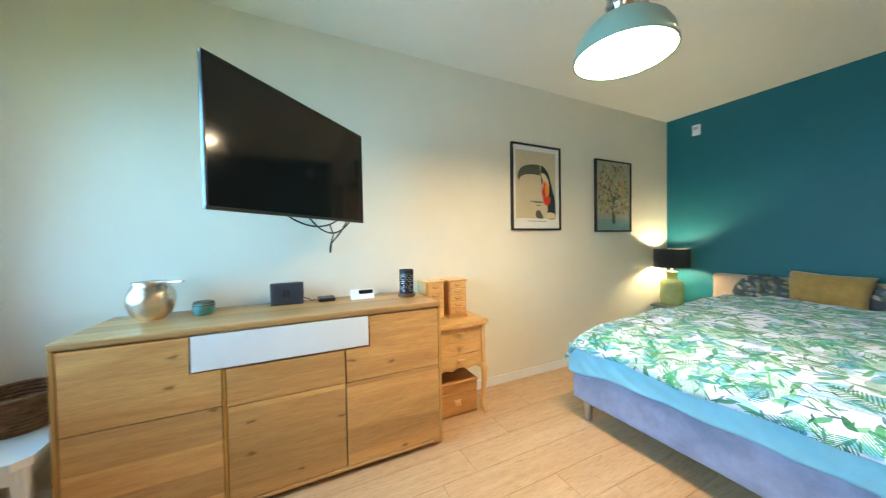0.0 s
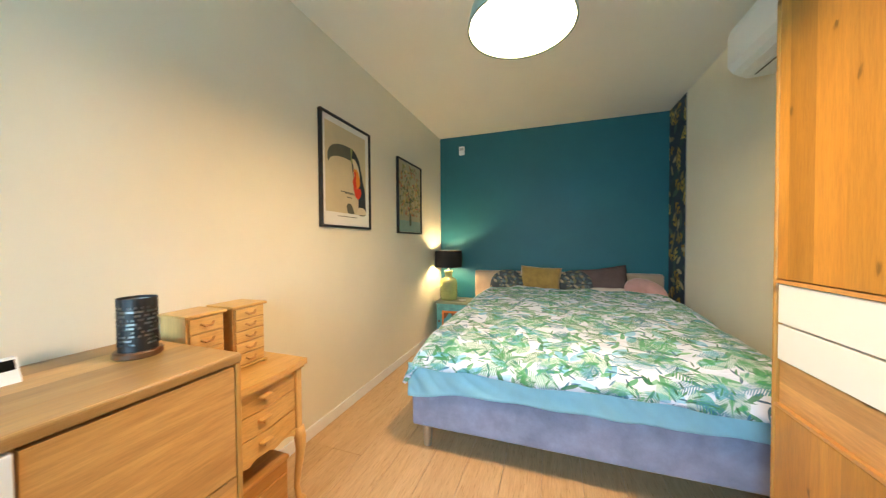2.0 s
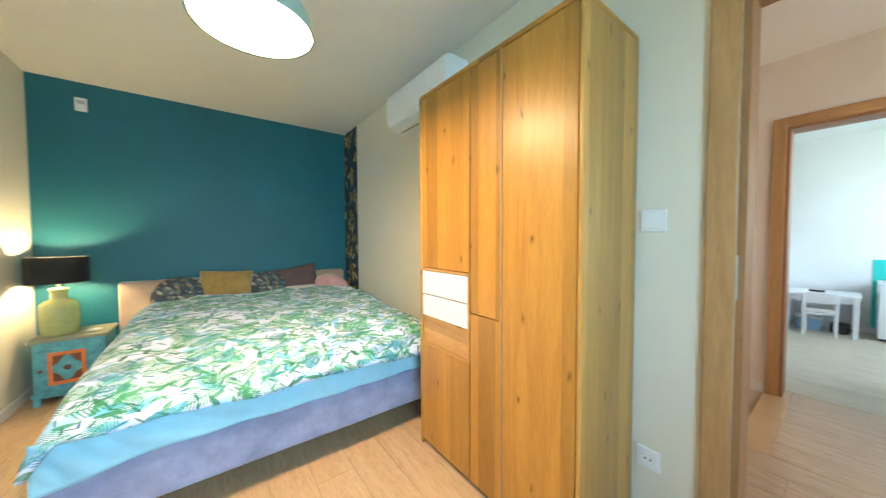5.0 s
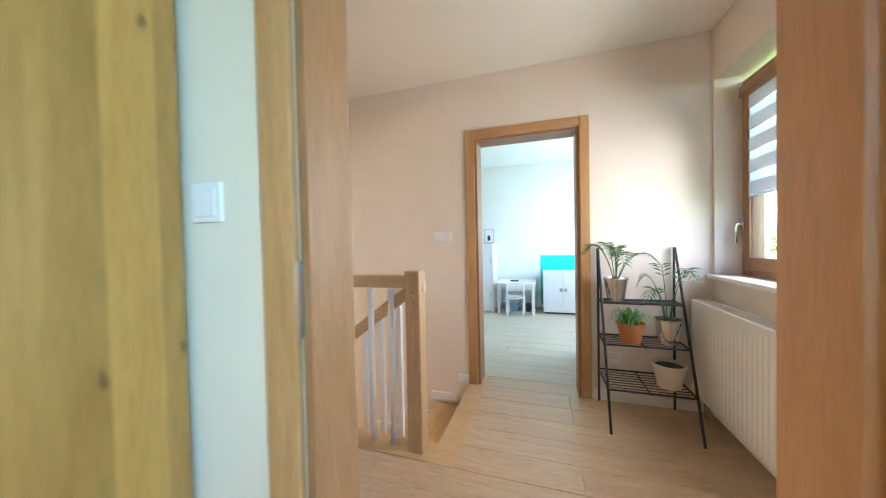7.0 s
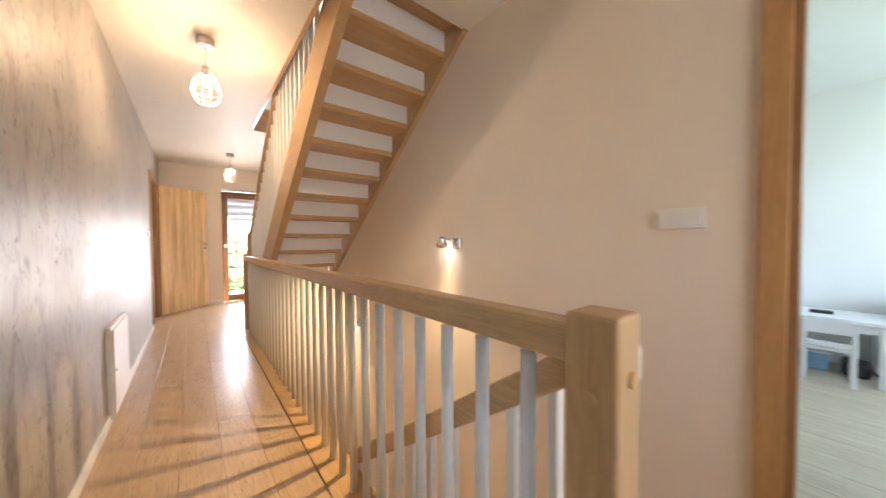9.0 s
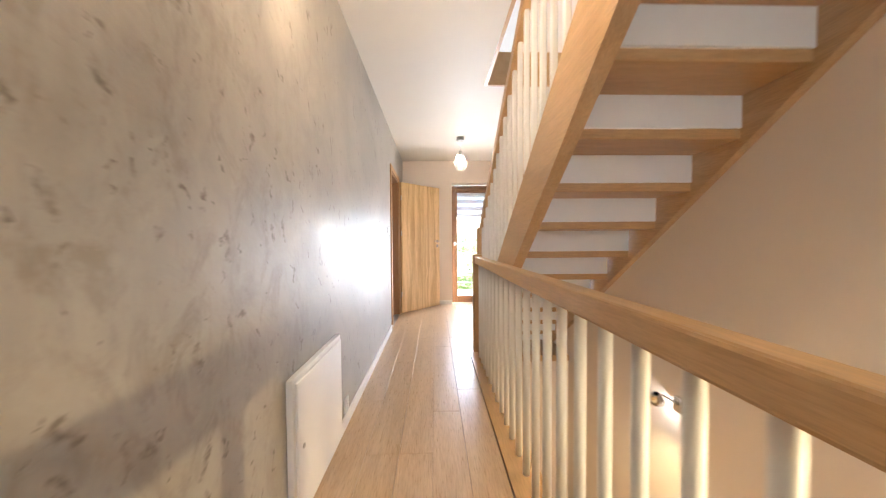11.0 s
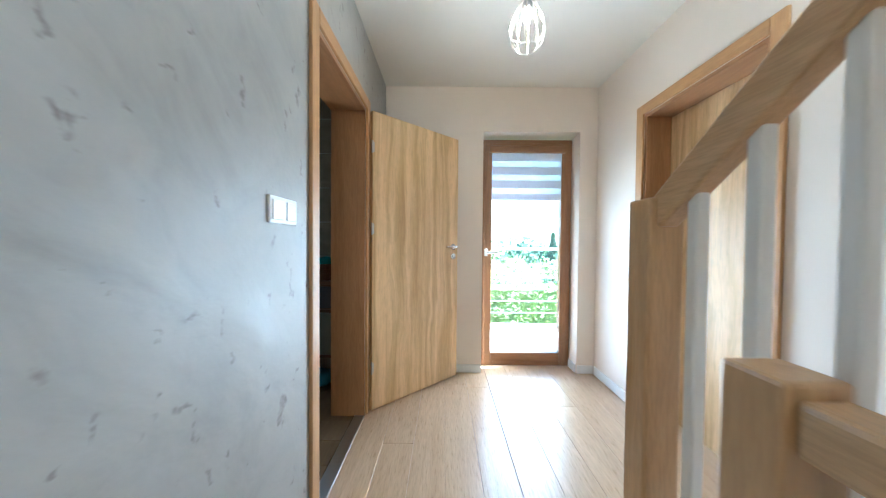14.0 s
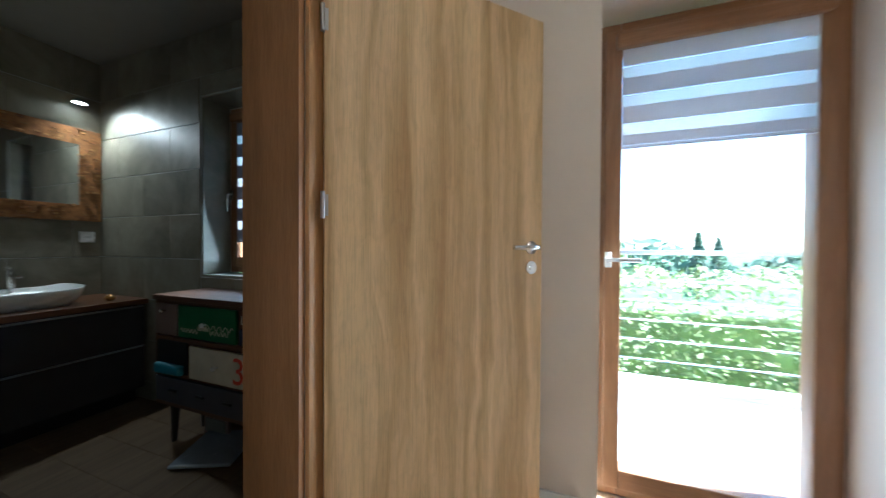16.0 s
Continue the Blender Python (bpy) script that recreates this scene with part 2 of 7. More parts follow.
def wallpaper_print():
    n = Nodes("dark_floral_wallpaper")
    x, y, z = n.split(n.co)
    flat = n.join(y, z, 0.0)
    c = n.ramp(n.noise(flat, 8.0), (0.3, (0.012, 0.022, 0.045)), (0.7, (0.03, 0.05, 0.08)))
    for scale, seed, long, wide, stripes, keep, lo, hi in (
        (6.5, 3.1, 0.6, 0.22, 0.0, 0.6, (0.02, 0.06, 0.07), (0.07, 0.12, 0.10)),
        (6.0, 7.7, 0.5, 0.30, 16.0, 0.75, (0.42, 0.24, 0.02), (0.70, 0.50, 0.12)),
        (9.0, 1.9, 0.6, 0.2, 0.0, 0.35, (0.25, 0.20, 0.10), (0.55, 0.45, 0.25)),
    ):
        mask, tone = leaf_layer(n, flat, scale, seed, long, wide, stripes, keep)
        c = n.mix(n.math("MULTIPLY", mask, 0.9), c, n.ramp(tone, (0.2, lo), (0.8, hi)))
    return n.done(c, 0.7)


def stucco():
    n = Nodes("trowelled_concrete_plaster")
    x, y, z = n.split(n.co)
    flat = n.join(y, z, 0.0)
    big = n.noise(flat, 1.1, 4, 0.55, 0.6)
    mid = n.noise(n.join(n.math("MULTIPLY_ADD", z, 0.5, y), n.math("MULTIPLY", z, 0.8), 0.0), 5.0, 6, 0.66, 0.5)
    fine = n.noise(flat, 34.0, 4, 0.6)
    c = n.ramp(big, (0.30, (0.338, 0.325, 0.296)), (0.70, (0.436, 0.421, 0.388)))
    c = n.mix(0.80, c, n.ramp(mid, (0.28, 0.72), (0.50, 0.96), (0.72, 1.10)), "MULTIPLY")
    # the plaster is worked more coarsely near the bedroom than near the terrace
    coarse_dark = n.ramp(n.math("MULTIPLY_ADD", n.noise(flat, 0.9, 2), 0.35, n.math("MULTIPLY_ADD", y, -0.22, 0.80)), (0.12, 0.0), (0.55, 1.0))
    # darkened in colour there too, painted shade against the pendant's hot spot
    c = n.mix(n.math("MULTIPLY", coarse_dark, 0.70), c, (0.76, 0.68, 0.58), "MULTIPLY")
    streak = n.noise(n.join(n.math("MULTIPLY", y, 7.0), n.math("MULTIPLY", z, 3.2), 0.0), 1.6, 7, 0.72, 0.6)
    smear = n.math("MULTIPLY", n.ramp(streak, (0.50, 0.0), (0.62, 1.0)), coarse_dark)
    c = n.mix(n.math("MULTIPLY", smear, 0.60), c, (0.13, 0.095, 0.062))
    pale = n.math("MULTIPLY", n.ramp(n.noise(n.vmath("ADD", n.join(n.math("MULTIPLY", y, 5.0), n.math("MULTIPLY", z, 2.2), 0.0), (7, 3, 0)), 1.3, 6, 0.7, 0.5), (0.48, 0.0), (0.74, 1.0)), coarse_dark)
    c = n.mix(n.math("MULTIPLY", pale, 0.45), c, (0.52, 0.50, 0.45))
    wob = n.join(n.noise(flat, 13.0, 4), n.noise(n.vmath("ADD", flat, (3, 8, 0)), 13.0, 4), 0.0)
    # short trowel dabs, leaning
    tilt = n.join(n.math("ADD", n.math("MULTIPLY", y, 1.25), n.math("MULTIPLY", z, 0.45)), n.math("SUBTRACT", n.math("MULTIPLY", z, 0.62), n.math("MULTIPLY", y, 0.62)), 0.0)
    dabs = None
    for scale, shift, most, grow in ((5.5, 0.0, 0.16, 0.11), (9.0, 4.3, 0.22, 0.17), (16.0, 9.1, 0.18, 0.20)):
        v = n.vmath("ADD", n.vmath("ADD", tilt, n.vmath("SCALE", wob, 0.20)), (shift, shift, 0.0))
        vo = n.voronoi(v, scale)
        some = n.math("LESS_THAN", n.split(vo["Color"])[0], n.math("MULTIPLY_ADD", coarse_dark, 0.22, most))
        size = n.math("MULTIPLY_ADD", n.split(vo["Color"])[1], grow, 0.05)
        dab = n.math("MULTIPLY", n.ramp(n.math("DIVIDE", vo["Distance"], size), (0.35, 1.0), (1.0, 0.0)), some)
        dabs = dab if dabs is None else n.math("MAXIMUM", dabs, dab)
    soft = n.math("MULTIPLY", dabs, n.ramp(fine, (0.32, 0.10), (0.60, 0.90)))
    c = n.mix(n.math("MULTIPLY", soft, n.math("MULTIPLY_ADD", coarse_dark, 0.40, 0.85)), c, (0.15, 0.13, 0.11))
    n.bump(n.math("SUBTRACT", n.math("MULTIPLY_ADD", mid, 0.5, n.math("MULTIPLY", fine, 0.18)), n.math("MULTIPLY", dabs, 0.10)), 0.34, 0.012)
    return n.done(c, n.ramp(mid, (0.3, 0.36), (0.7, 0.60)), Specular_IOR_Level=0.48)


def tile_stone(name, lo, hi, rough):
    n = Nodes(name)
    v = n.vmath("ADD", n.co, n.join(n.math("MULTIPLY", n.rnd, 20), n.rnd, n.math("MULTIPLY", n.rnd, 9)))
    f = n.noise(v, 3.0, 8, 0.68, 0.6)
    c = n.ramp(f, (0.30, lo), (0.70, hi))
    n.bump(n.noise(v, 24.0, 4), 0.08, 0.004)
    return n.done(c, n.math("MULTIPLY_ADD", f, 0.2, rough - 0.1))


def glow(name, colour, strength):
    n = Nodes(name)
    n.b.inputs["Emission Strength"].default_value = strength
    return n.done(colour, 0.5, Emission_Color=colour)


def glass(name, rough=0.0, colour=(1, 1, 1)):
    n = Nodes(name)
    return n.done(colour, rough, Transmission_Weight=1.0, IOR=1.45)


PAINT = plain("vanilla_wall_paint", (0.78, 0.733, 0.605), 0.62, vary=0.035, scale=2.0, bump=0.06)
PAINT_PEACH = plain("pale_peach_wall_paint", (0.82, 0.735, 0.645), 0.62, vary=0.035, scale=2.0, bump=0.06)
PAINT_WHITE = plain("white_wall_paint", (0.80, 0.80, 0.78), 0.62, vary=0.03, scale=2.0, bump=0.05)
CEIL = plain("off_white_ceiling_paint", (0.81, 0.775, 0.70), 0.55, vary=0.025, scale=1.5, bump=0.03)
TEAL = plain("teal_wall_paint", (0.004, 0.116, 0.150), 0.55, vary=0.12, scale=1.6, bump=0.06)
TRIM = plain("white_lacquer", (0.82, 0.82, 0.81), 0.34, vary=0.03)
WHITE_GLOSS = plain("white_glass_front", (0.74, 0.76, 0.76), 0.18, vary=0.02)
STUCCO = stucco()
OAK_H = wood("oiled_oak_horizontal", (0.74, 0.42, 0.145), (0.50, 0.245, 0.070), "y", 0.115, 2.6, 0.40, "z", 0.8)
OAK_V = wood("oiled_oak_vertical", (0.56, 0.272, 0.048), (0.42, 0.188, 0.032), "z", 0.105, 3.2, 0.36, "y", 0.8)
OAK_TOP = wood("oiled_oak_top", (0.66, 0.385, 0.145), (0.46, 0.24, 0.075), "y", 0.12, 1.4, 0.34, "x", 0.8)
OAK_SIDE = wood("oiled_oak_side", (0.56, 0.305, 0.080), (0.42, 0.205, 0.046), "z", 0.085, 3.2, 0.40, "x", 0.8)
OAK_EDGE = wood("oak_edge", (0.60, 0.35, 0.14), (0.40, 0.20, 0.07), "z", 0.0, 0.0, 0.42)
PINE = wood("lacquered_pine", (0.80, 0.51, 0.19), (0.64, 0.35, 0.10), "y", 0.0, 0.0, 0.34)
PINE_V = wood("lacquered_pine_upright", (0.80, 0.52, 0.21), (0.66, 0.38, 0.13), "z", 0.0, 0.0, 0.34)
PINE_DARK = wood("amber_pine", (0.62, 0.32, 0.10), (0.44, 0.20, 0.05), "y", 0.0, 0.7, 0.36)
FLOOR = wood("pale_oiled_oak_plank", (0.62, 0.455, 0.295), (0.50, 0.345, 0.205), "y", 0.0, 0.0, 0.29)
FLOOR_BED = wood("golden_oiled_oak_plank", (0.64, 0.435, 0.245), (0.53, 0.335, 0.170), "y", 0.0, 0.0, 0.29)
FLOOR_PALE = wood("whitewashed_oak_plank", (0.66, 0.59, 0.46), (0.52, 0.44, 0.33), "y", 0.0, 0.0, 0.40)
JOINT = plain("floor_joint_filler", (0.40, 0.285, 0.185), 0.7)
STAIR_Y = wood("varnished_beech_rail", (0.64, 0.435, 0.235), (0.54, 0.345, 0.170), "y", 0.0, 0.0, 0.32)
STAIR_X = wood("varnished_beech_tread", (0.62, 0.40, 0.20), (0.50, 0.30, 0.13), "x", 0.0, 0.0, 0.34)
STAIR_Z = wood("varnished_beech_post", (0.62, 0.41, 0.215), (0.50, 0.31, 0.145), "z", 0.0, 0.0, 0.34)
SONOMA = veneer("sonoma_oak_veneer", (0.78, 0.565, 0.30), (0.50, 0.315, 0.135))
SONOMA_Y = wood("sonoma_oak_casing", (0.58, 0.345, 0.150), (0.45, 0.245, 0.095), "z", 0.0, 0.0, 0.42)
SONOMA_H = wood("sonoma_oak_head", (0.58, 0.345, 0.150), (0.45, 0.245, 0.095), "y", 0.0, 0.0, 0.42)
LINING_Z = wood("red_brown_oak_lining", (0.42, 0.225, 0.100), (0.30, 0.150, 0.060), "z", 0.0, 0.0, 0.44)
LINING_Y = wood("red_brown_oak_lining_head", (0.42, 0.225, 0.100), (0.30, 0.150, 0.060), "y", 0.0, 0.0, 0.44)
GOLDEN = wood("golden_oak_window_foil", (0.37, 0.195, 0.088), (0.25, 0.120, 0.050), "z", 0.0, 0.0, 0.36)
GOLDEN_X = wood("golden_oak_window_rail", (0.37, 0.195, 0.088), (0.25, 0.120, 0.050), "x", 0.0, 0.0, 0.36)
VELVET = plain("grey_blue_velvet", (0.235, 0.275, 0.42), 0.75, vary=0.30, scale=9.0, bump=0.25, Sheen_Weight=0.6)
SHEET = plain("aqua_cotton_sheet", (0.28, 0.57, 0.69), 0.85, vary=0.10, scale=8.0, bump=0.2)
DUVET = duvet_cloth()
PAPER = wallpaper_print()
HEADBOARD = plain("beige_velvet", (0.42, 0.30, 0.21), 0.8, vary=0.15, scale=9.0, bump=0.2, Sheen_Weight=0.4)
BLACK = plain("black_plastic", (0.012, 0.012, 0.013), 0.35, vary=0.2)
BLACK_SATIN = plain("black_fabric", (0.010, 0.011, 0.012), 0.8, vary=0.2, bump=0.2)
SCREEN = plain("dark_screen_glass", (0.006, 0.006, 0.007), 0.10, vary=0.1)
BLACK_METAL = plain("black_powder_coated_steel", (0.014, 0.014, 0.016), 0.45, vary=0.2)
CHROME = plain("brushed_chrome", (0.72, 0.71, 0.69), 0.22, 1.0, vary=0.05)
STEEL = plain("satin_steel", (0.52, 0.52, 0.51), 0.34, 1.0, vary=0.06)
SILVER = plain("hammered_silver", (0.78, 0.70, 0.60), 0.22, 1.0, vary=0.1, scale=30, bump=0.6)
SAGE = plain("sage_enamel", (0.28, 0.38, 0.31), 0.38, vary=0.06)
CERAMIC = plain("olive_glazed_ceramic", (0.36, 0.40, 0.16), 0.25, vary=0.15, scale=9)
MAST = plain("mustard_velvet", (0.34, 0.21, 0.05), 0.8, vary=0.25, scale=14, bump=0.3, Sheen_Weight=0.5)
BROWN_CLOTH = plain("taupe_brown_cloth", (0.115, 0.075, 0.070), 0.85, vary=0.2, scale=12, bump=0.3)
PINK = plain("blush_velvet", (0.62, 0.33, 0.30), 0.8, vary=0.15, scale=10, bump=0.2, Sheen_Weight=0.5)
WHITE_CLOTH = plain("white_cotton", (0.76, 0.75, 0.72), 0.85, vary=0.06, bump=0.15)
BLIND = blind_cloth("grey_woven_blind", (0.74, 0.72, 0.745), 0.45)
BLIND_DARK = blind_cloth("dark_woven_blind", (0.32, 0.32, 0.36), 0.25)
VOILE = blind_cloth("sheer_blind_band", (0.86, 0.88, 0.90), 0.75)
GLASS = glass("clear_glass")
BULB_TABLE = glow("lit_table_bulb", (1.0, 0.74, 0.36), 66.0)
BULB_LANDING = glow("lit_landing_bulb", (1.0, 0.70, 0.40), 118.0)
BULB_CORRIDOR = glow("lit_corridor_bulb", (1.0, 0.80, 0.58), 34.0)
CAGE = plain("pale_brushed_wire", (0.74, 0.70, 0.62), 0.42, 0.5, vary=0.05)
DIFFUSER = glow("lit_opal_diffuser", (1.0, 0.90, 0.72), 1.3)
SPOT_GLOW = glow("lit_spot_lens", (1.0, 0.92, 0.80), 4.0)
TERRACOTTA = plain("terracotta", (0.52, 0.19, 0.075), 0.75, vary=0.12, scale=12, bump=0.1)
CREAM_POT = plain("cream_glaze", (0.66, 0.60, 0.47), 0.4, vary=0.06)
SOIL = plain("potting_soil", (0.035, 0.022, 0.014), 0.95, vary=0.5, scale=60, bump=0.8)
LEAF = plain("palm_leaf_green", (0.045, 0.14, 0.035), 0.5, vary=0.35, scale=20)
GRASSY = plain("spider_plant_green", (0.09, 0.26, 0.04), 0.5, vary=0.3, scale=20)
HEDGE = plain("hedge_leaf", (0.22, 0.28, 0.065), 0.55, vary=0.55, scale=3.0)
HEDGE_2 = plain("pale_hedge_leaf", (0.38, 0.40, 0.14), 0.55, vary=0.4, scale=3.0)
BARK = plain("bark", (0.10, 0.07, 0.05), 0.9, vary=0.4, scale=20, bump=0.6)
CONE = plain("conifer_green", (0.06, 0.12, 0.06), 0.7, vary=0.4, scale=4)
TURF = plain("lawn", (0.09, 0.16, 0.035), 0.9, vary=0.4, scale=1.2)
SLAB = plain("pale_terrace_slab", (0.62, 0.60, 0.56), 0.8, vary=0.1, scale=5)
TURQ = plain("turquoise_wall_paint", (0.03, 0.60, 0.55), 0.55, vary=0.04)
KID_WHITE = plain("white_melamine", (0.80, 0.81, 0.82), 0.35, vary=0.03)
TILE = tile_stone("dark_stone_tile", (0.13, 0.122, 0.090), (0.32, 0.295, 0.220), 0.45)
GROUT = plain("grey_grout", (0.48, 0.47, 0.43), 0.9)
TILE_FLOOR = wood("wood_look_floor_tile", (0.150, 0.095, 0.042), (0.085, 0.050, 0.021), "x", 0.0, 0.0, 0.70)
DARK_CEIL = plain("bathroom_ceiling_paint", (0.26, 0.255, 0.235), 0.6, vary=0.04)
ANTHRACITE = plain("anthracite_lacquer", (0.030, 0.030, 0.034), 0.40, vary=0.1)
WALNUT = wood("dark_walnut", (0.17, 0.072, 0.030), (0.075, 0.030, 0.013), "y", 0.0, 0.4, 0.36)
WALNUT_X = wood("dark_walnut_case", (0.15, 0.065, 0.028), (0.07, 0.028, 0.012), "x", 0.0, 0.3, 0.4)
MOSAIC = plain("reclaimed_teak_chip", (0.34, 0.15, 0.045), 0.5, vary=0.6, scale=25, bump=0.3)
MIRROR = plain("mirror_silver", (0.88, 0.90, 0.90), 0.02, 1.0, vary=0.0)
ENAMEL = plain("white_enamel", (0.82, 0.82, 0.80), 0.22, vary=0.03)

# ---- helpers of this scene ----
PLACE = {}


def thing(name, loc, label, category, group="", kind="", rz=0.0):
    ob = new(name)
    m = pose(*loc, 0, 0, rz)
    ob.matrix_world = m
    ob.empty_display_size = 0.1
    PLACE[ob] = m
    return tagged(ob, label, category, group, kind)


def part(name, bm, material, parent=None, label="", local=False, smooth=False):
    """Links a bmesh as one mesh object, under its thing; the mesh is given in the world unless local."""
    bmesh.ops.recalc_face_normals(bm, faces=bm.faces)
    if parent is not None and not local:
        bmesh.ops.transform(bm, matrix=PLACE[parent].inverted(), verts=bm.verts)
    me = bpy.data.meshes.new(name)
    bm.to_mesh(me)
    bm.free()
    me.materials.append(material)
    if smooth:
        for p in me.polygons:
            p.use_smooth = True
    ob = new(name, me)
    if parent is not None:
        ob.parent = parent
        PLACE[ob] = PLACE[parent]
    else:
        PLACE[ob] = Matrix()
    if label:
        tagged(ob, label)
    return ob


def structure(name, bm, material, label, category):
    return tagged(part(name, bm, material), label, category, kind="structure")


def box(x0, x1, y0, y1, z0, z1, bev=0.0, seg=2):
    bm = bmesh.new()
    m = Matrix.LocRotScale(((x0 + x1) / 2, (y0 + y1) / 2, (z0 + z1) / 2), None, (abs(x1 - x0), abs(y1 - y0), abs(z1 - z0)))
    bmesh.ops.create_cube(bm, size=1.0, matrix=m)
    if bev:
        bmesh.ops.bevel(bm, geom=bm.edges[:], offset=bev, segments=seg, affect="EDGES", profile=0.5)
    return bm


def add(*bms):
    """All of them in one bmesh."""
    out = bms[0]
    for b in bms[1:]:
        me = bpy.data.meshes.new("tmp")
        b.to_mesh(me)
        out.from_mesh(me)
        bpy.data.meshes.remove(me)
        b.free()
    return out


def moved(bm, m):
    bmesh.ops.transform(bm, matrix=m, verts=bm.verts)
    return bm


def lathe(profile, centre, seg=32, cap=True):
    """A turned shape about an upright axis: rows of radius and height."""
    bm = bmesh.new()
    rings = []
    for r, z in profile:
        if r < 1e-5:
            rings.append([bm.verts.new((centre[0], centre[1], centre[2] + z))])
        else:
            rings.append([bm.verts.new((centre[0] + r * math.cos(2 * math.pi * k / seg), centre[1] + r * math.sin(2 * math.pi * k / seg), centre[2] + z)) for k in range(seg)])
    for a, b in zip(rings, rings[1:]):
        for k in range(seg):
            j = (k + 1) % seg
            if len(a) == 1 and len(b) == 1:
                continue
            if len(a) == 1:
                bm.faces.new((a[0], b[j], b[k]))
            elif len(b) == 1:
                bm.faces.new((a[k], a[j], b[0]))
            else:
                bm.faces.new((a[k], a[j], b[j], b[k]))
    if cap:
        for ring in (rings[0], rings[-1]):
            if len(ring) > 1:
                bm.faces.new(ring)
    return bm


def tube(points, radius, seg=10, radii=None):
    """A round bar along points."""
    bm = bmesh.new()
    pts = [Vector(p) for p in points]
    rings = []
    side = None
    for k, p in enumerate(pts):
        d = (pts[min(k + 1, len(pts) - 1)] - pts[max(k - 1, 0)]).normalized()
        if side is None:
            side = d.orthogonal().normalized()
        side = (side - d * side.dot(d)).normalized()
        up = d.cross(side)
        r = radii[k] if radii else radius
        rings.append([bm.verts.new(p + r * (math.cos(2 * math.pi * j / seg) * side + math.sin(2 * math.pi * j / seg) * up)) for j in range(seg)])
    for a, b in zip(rings, rings[1:]):
        for j in range(seg):
            i = (j + 1) % seg
            bm.faces.new((a[j], a[i], b[i], b[j]))
    bm.faces.new(rings[0])
    bm.faces.new(rings[-1])
    return bm


def bar(a, b, w, h, bev=0.0):
    """A straight rectangular bar from a to b, w wide across and h high."""
    a, b = Vector(a), Vector(b)
    d = b - a
    bm = box(-w / 2, w / 2, 0, d.length, -h / 2, h / 2, bev)
    side = d.cross(Vector((0, 0, 1)))
    side = side.normalized() if side.length > 1e-6 else Vector((1, 0, 0))
    dn = d.normalized()
    up = side.cross(dn)
    m = Matrix((side, dn, up)).transposed().to_4x4()
    return moved(bm, Matrix.Translation(a) @ m)


def prism(outline, y0, y1, axis="y"):
    """A flat outline given in two coordinates, drawn out along the third."""
    bm = bmesh.new()

    def place(u, v, w):
        return {"y": (u, w, v), "x": (w, u, v), "z": (u, v, w)}[axis]

    a = [bm.verts.new(place(u, v, y0)) for u, v in outline]
    b = [bm.verts.new(place(u, v, y1)) for u, v in outline]
    bm.faces.new(a)
    bm.faces.new(b[::-1])
    for k in range(len(a)):
        j = (k + 1) % len(a)
        bm.faces.new((a[k], b[k], b[j], a[j]))
    return bm


def pierced(axis, a0, a1, b0, b1, z0, z1, holes=()):
    """A wall of thickness a0..a1 and length b0..b1, with openings (b0, b1, z0, z1)."""
    bs = sorted({b0, b1, *(v for h in holes for v in h[:2])})
    bm = bmesh.new()
    for s, e in zip(bs, bs[1:]):
        cuts = sorted((h[2], h[3]) for h in holes if h[0] < (s + e) / 2 < h[1])
        z = z0
        for lo, hi in cuts + [(z1, z1)]:
            if lo - z > 1e-4:
                piece = box(a0, a1, s, e, z, lo) if axis == "x" else box(s, e, a0, a1, z, lo)
                bm = add(bm, piece)
            z = max(z, hi)
    return bm


# ---- structure ----
H = 2.53
structure("wall_west", pierced("x", -1.92, -1.78, -1.30, 7.80, 0, H), PAINT, "white painted plaster wall behind the sideboard", "wall")
structure("wall_teal", box(-1.78, 0.76, 4.175, 4.27, 0, H), TEAL, "deep teal painted accent wall behind the bed", "wall")
structure("wall_bathroom_south", box(-1.78, 0.76, 4.27, 4.32, 0, H), TILE, "dark stone tiled bathroom wall", "wall")
structure("wall_bedroom_east", pierced("x", 0.76, 0.83, -1.07, 4.32, 0, H, [(-0.37, 0.455, 0, 2.03)]), PAINT, "white painted wall behind the wardrobe", "wall")
structure("wall_bathroom_east", pierced("x", 0.685, 0.83, 4.32, 7.57, 0, H, [(6.085, 6.875, 0, 2.035)]), TILE, "dark tiled bathroom wall beside the door", "wall")
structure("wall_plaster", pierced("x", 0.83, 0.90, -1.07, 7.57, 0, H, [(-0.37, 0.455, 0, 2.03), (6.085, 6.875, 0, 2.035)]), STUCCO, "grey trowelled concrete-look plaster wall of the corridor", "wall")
structure(
    "wall_south", pierced("y", -1.32, -1.07, -1.92, 6.07, -2.8, H, [(-1.60, -0.10, 0.85, 2.20), (1.60, 2.745, 0.93, 2.20), (3.60, 5.60, 0.85, 2.25)]), PAINT_PEACH, "white painted outer wall with window openings", "wall")
structure("wall_stair", pierced("x", 2.77, 2.95, -1.07, 7.57, -2.8, 5.2, [(-0.262, 0.528, -0.25, 2.022), (6.12, 6.93, -0.25, 2.03)]), PAINT_PEACH, "white painted wall beside the staircase", "wall")
structure("wall_end", pierced("y", 7.57, 7.82, -1.92, 2.95, 0, H, [(-0.62, -0.16, 0.914, 2.108), (1.762, 2.615, -0.01, 2.14)]), PAINT_PEACH, "white painted end wall round the glazed door", "wall")
structure("wall_child_room_far", box(5.95, 6.07, -1.07, 3.1, 0, H), PAINT_WHITE, "white painted far wall of the child's room", "wall")
structure("wall_child_room_north", box(2.95, 5.95, 3.0, 3.1, 0, H), PAINT_WHITE, "white painted side wall of the child's room", "wall")
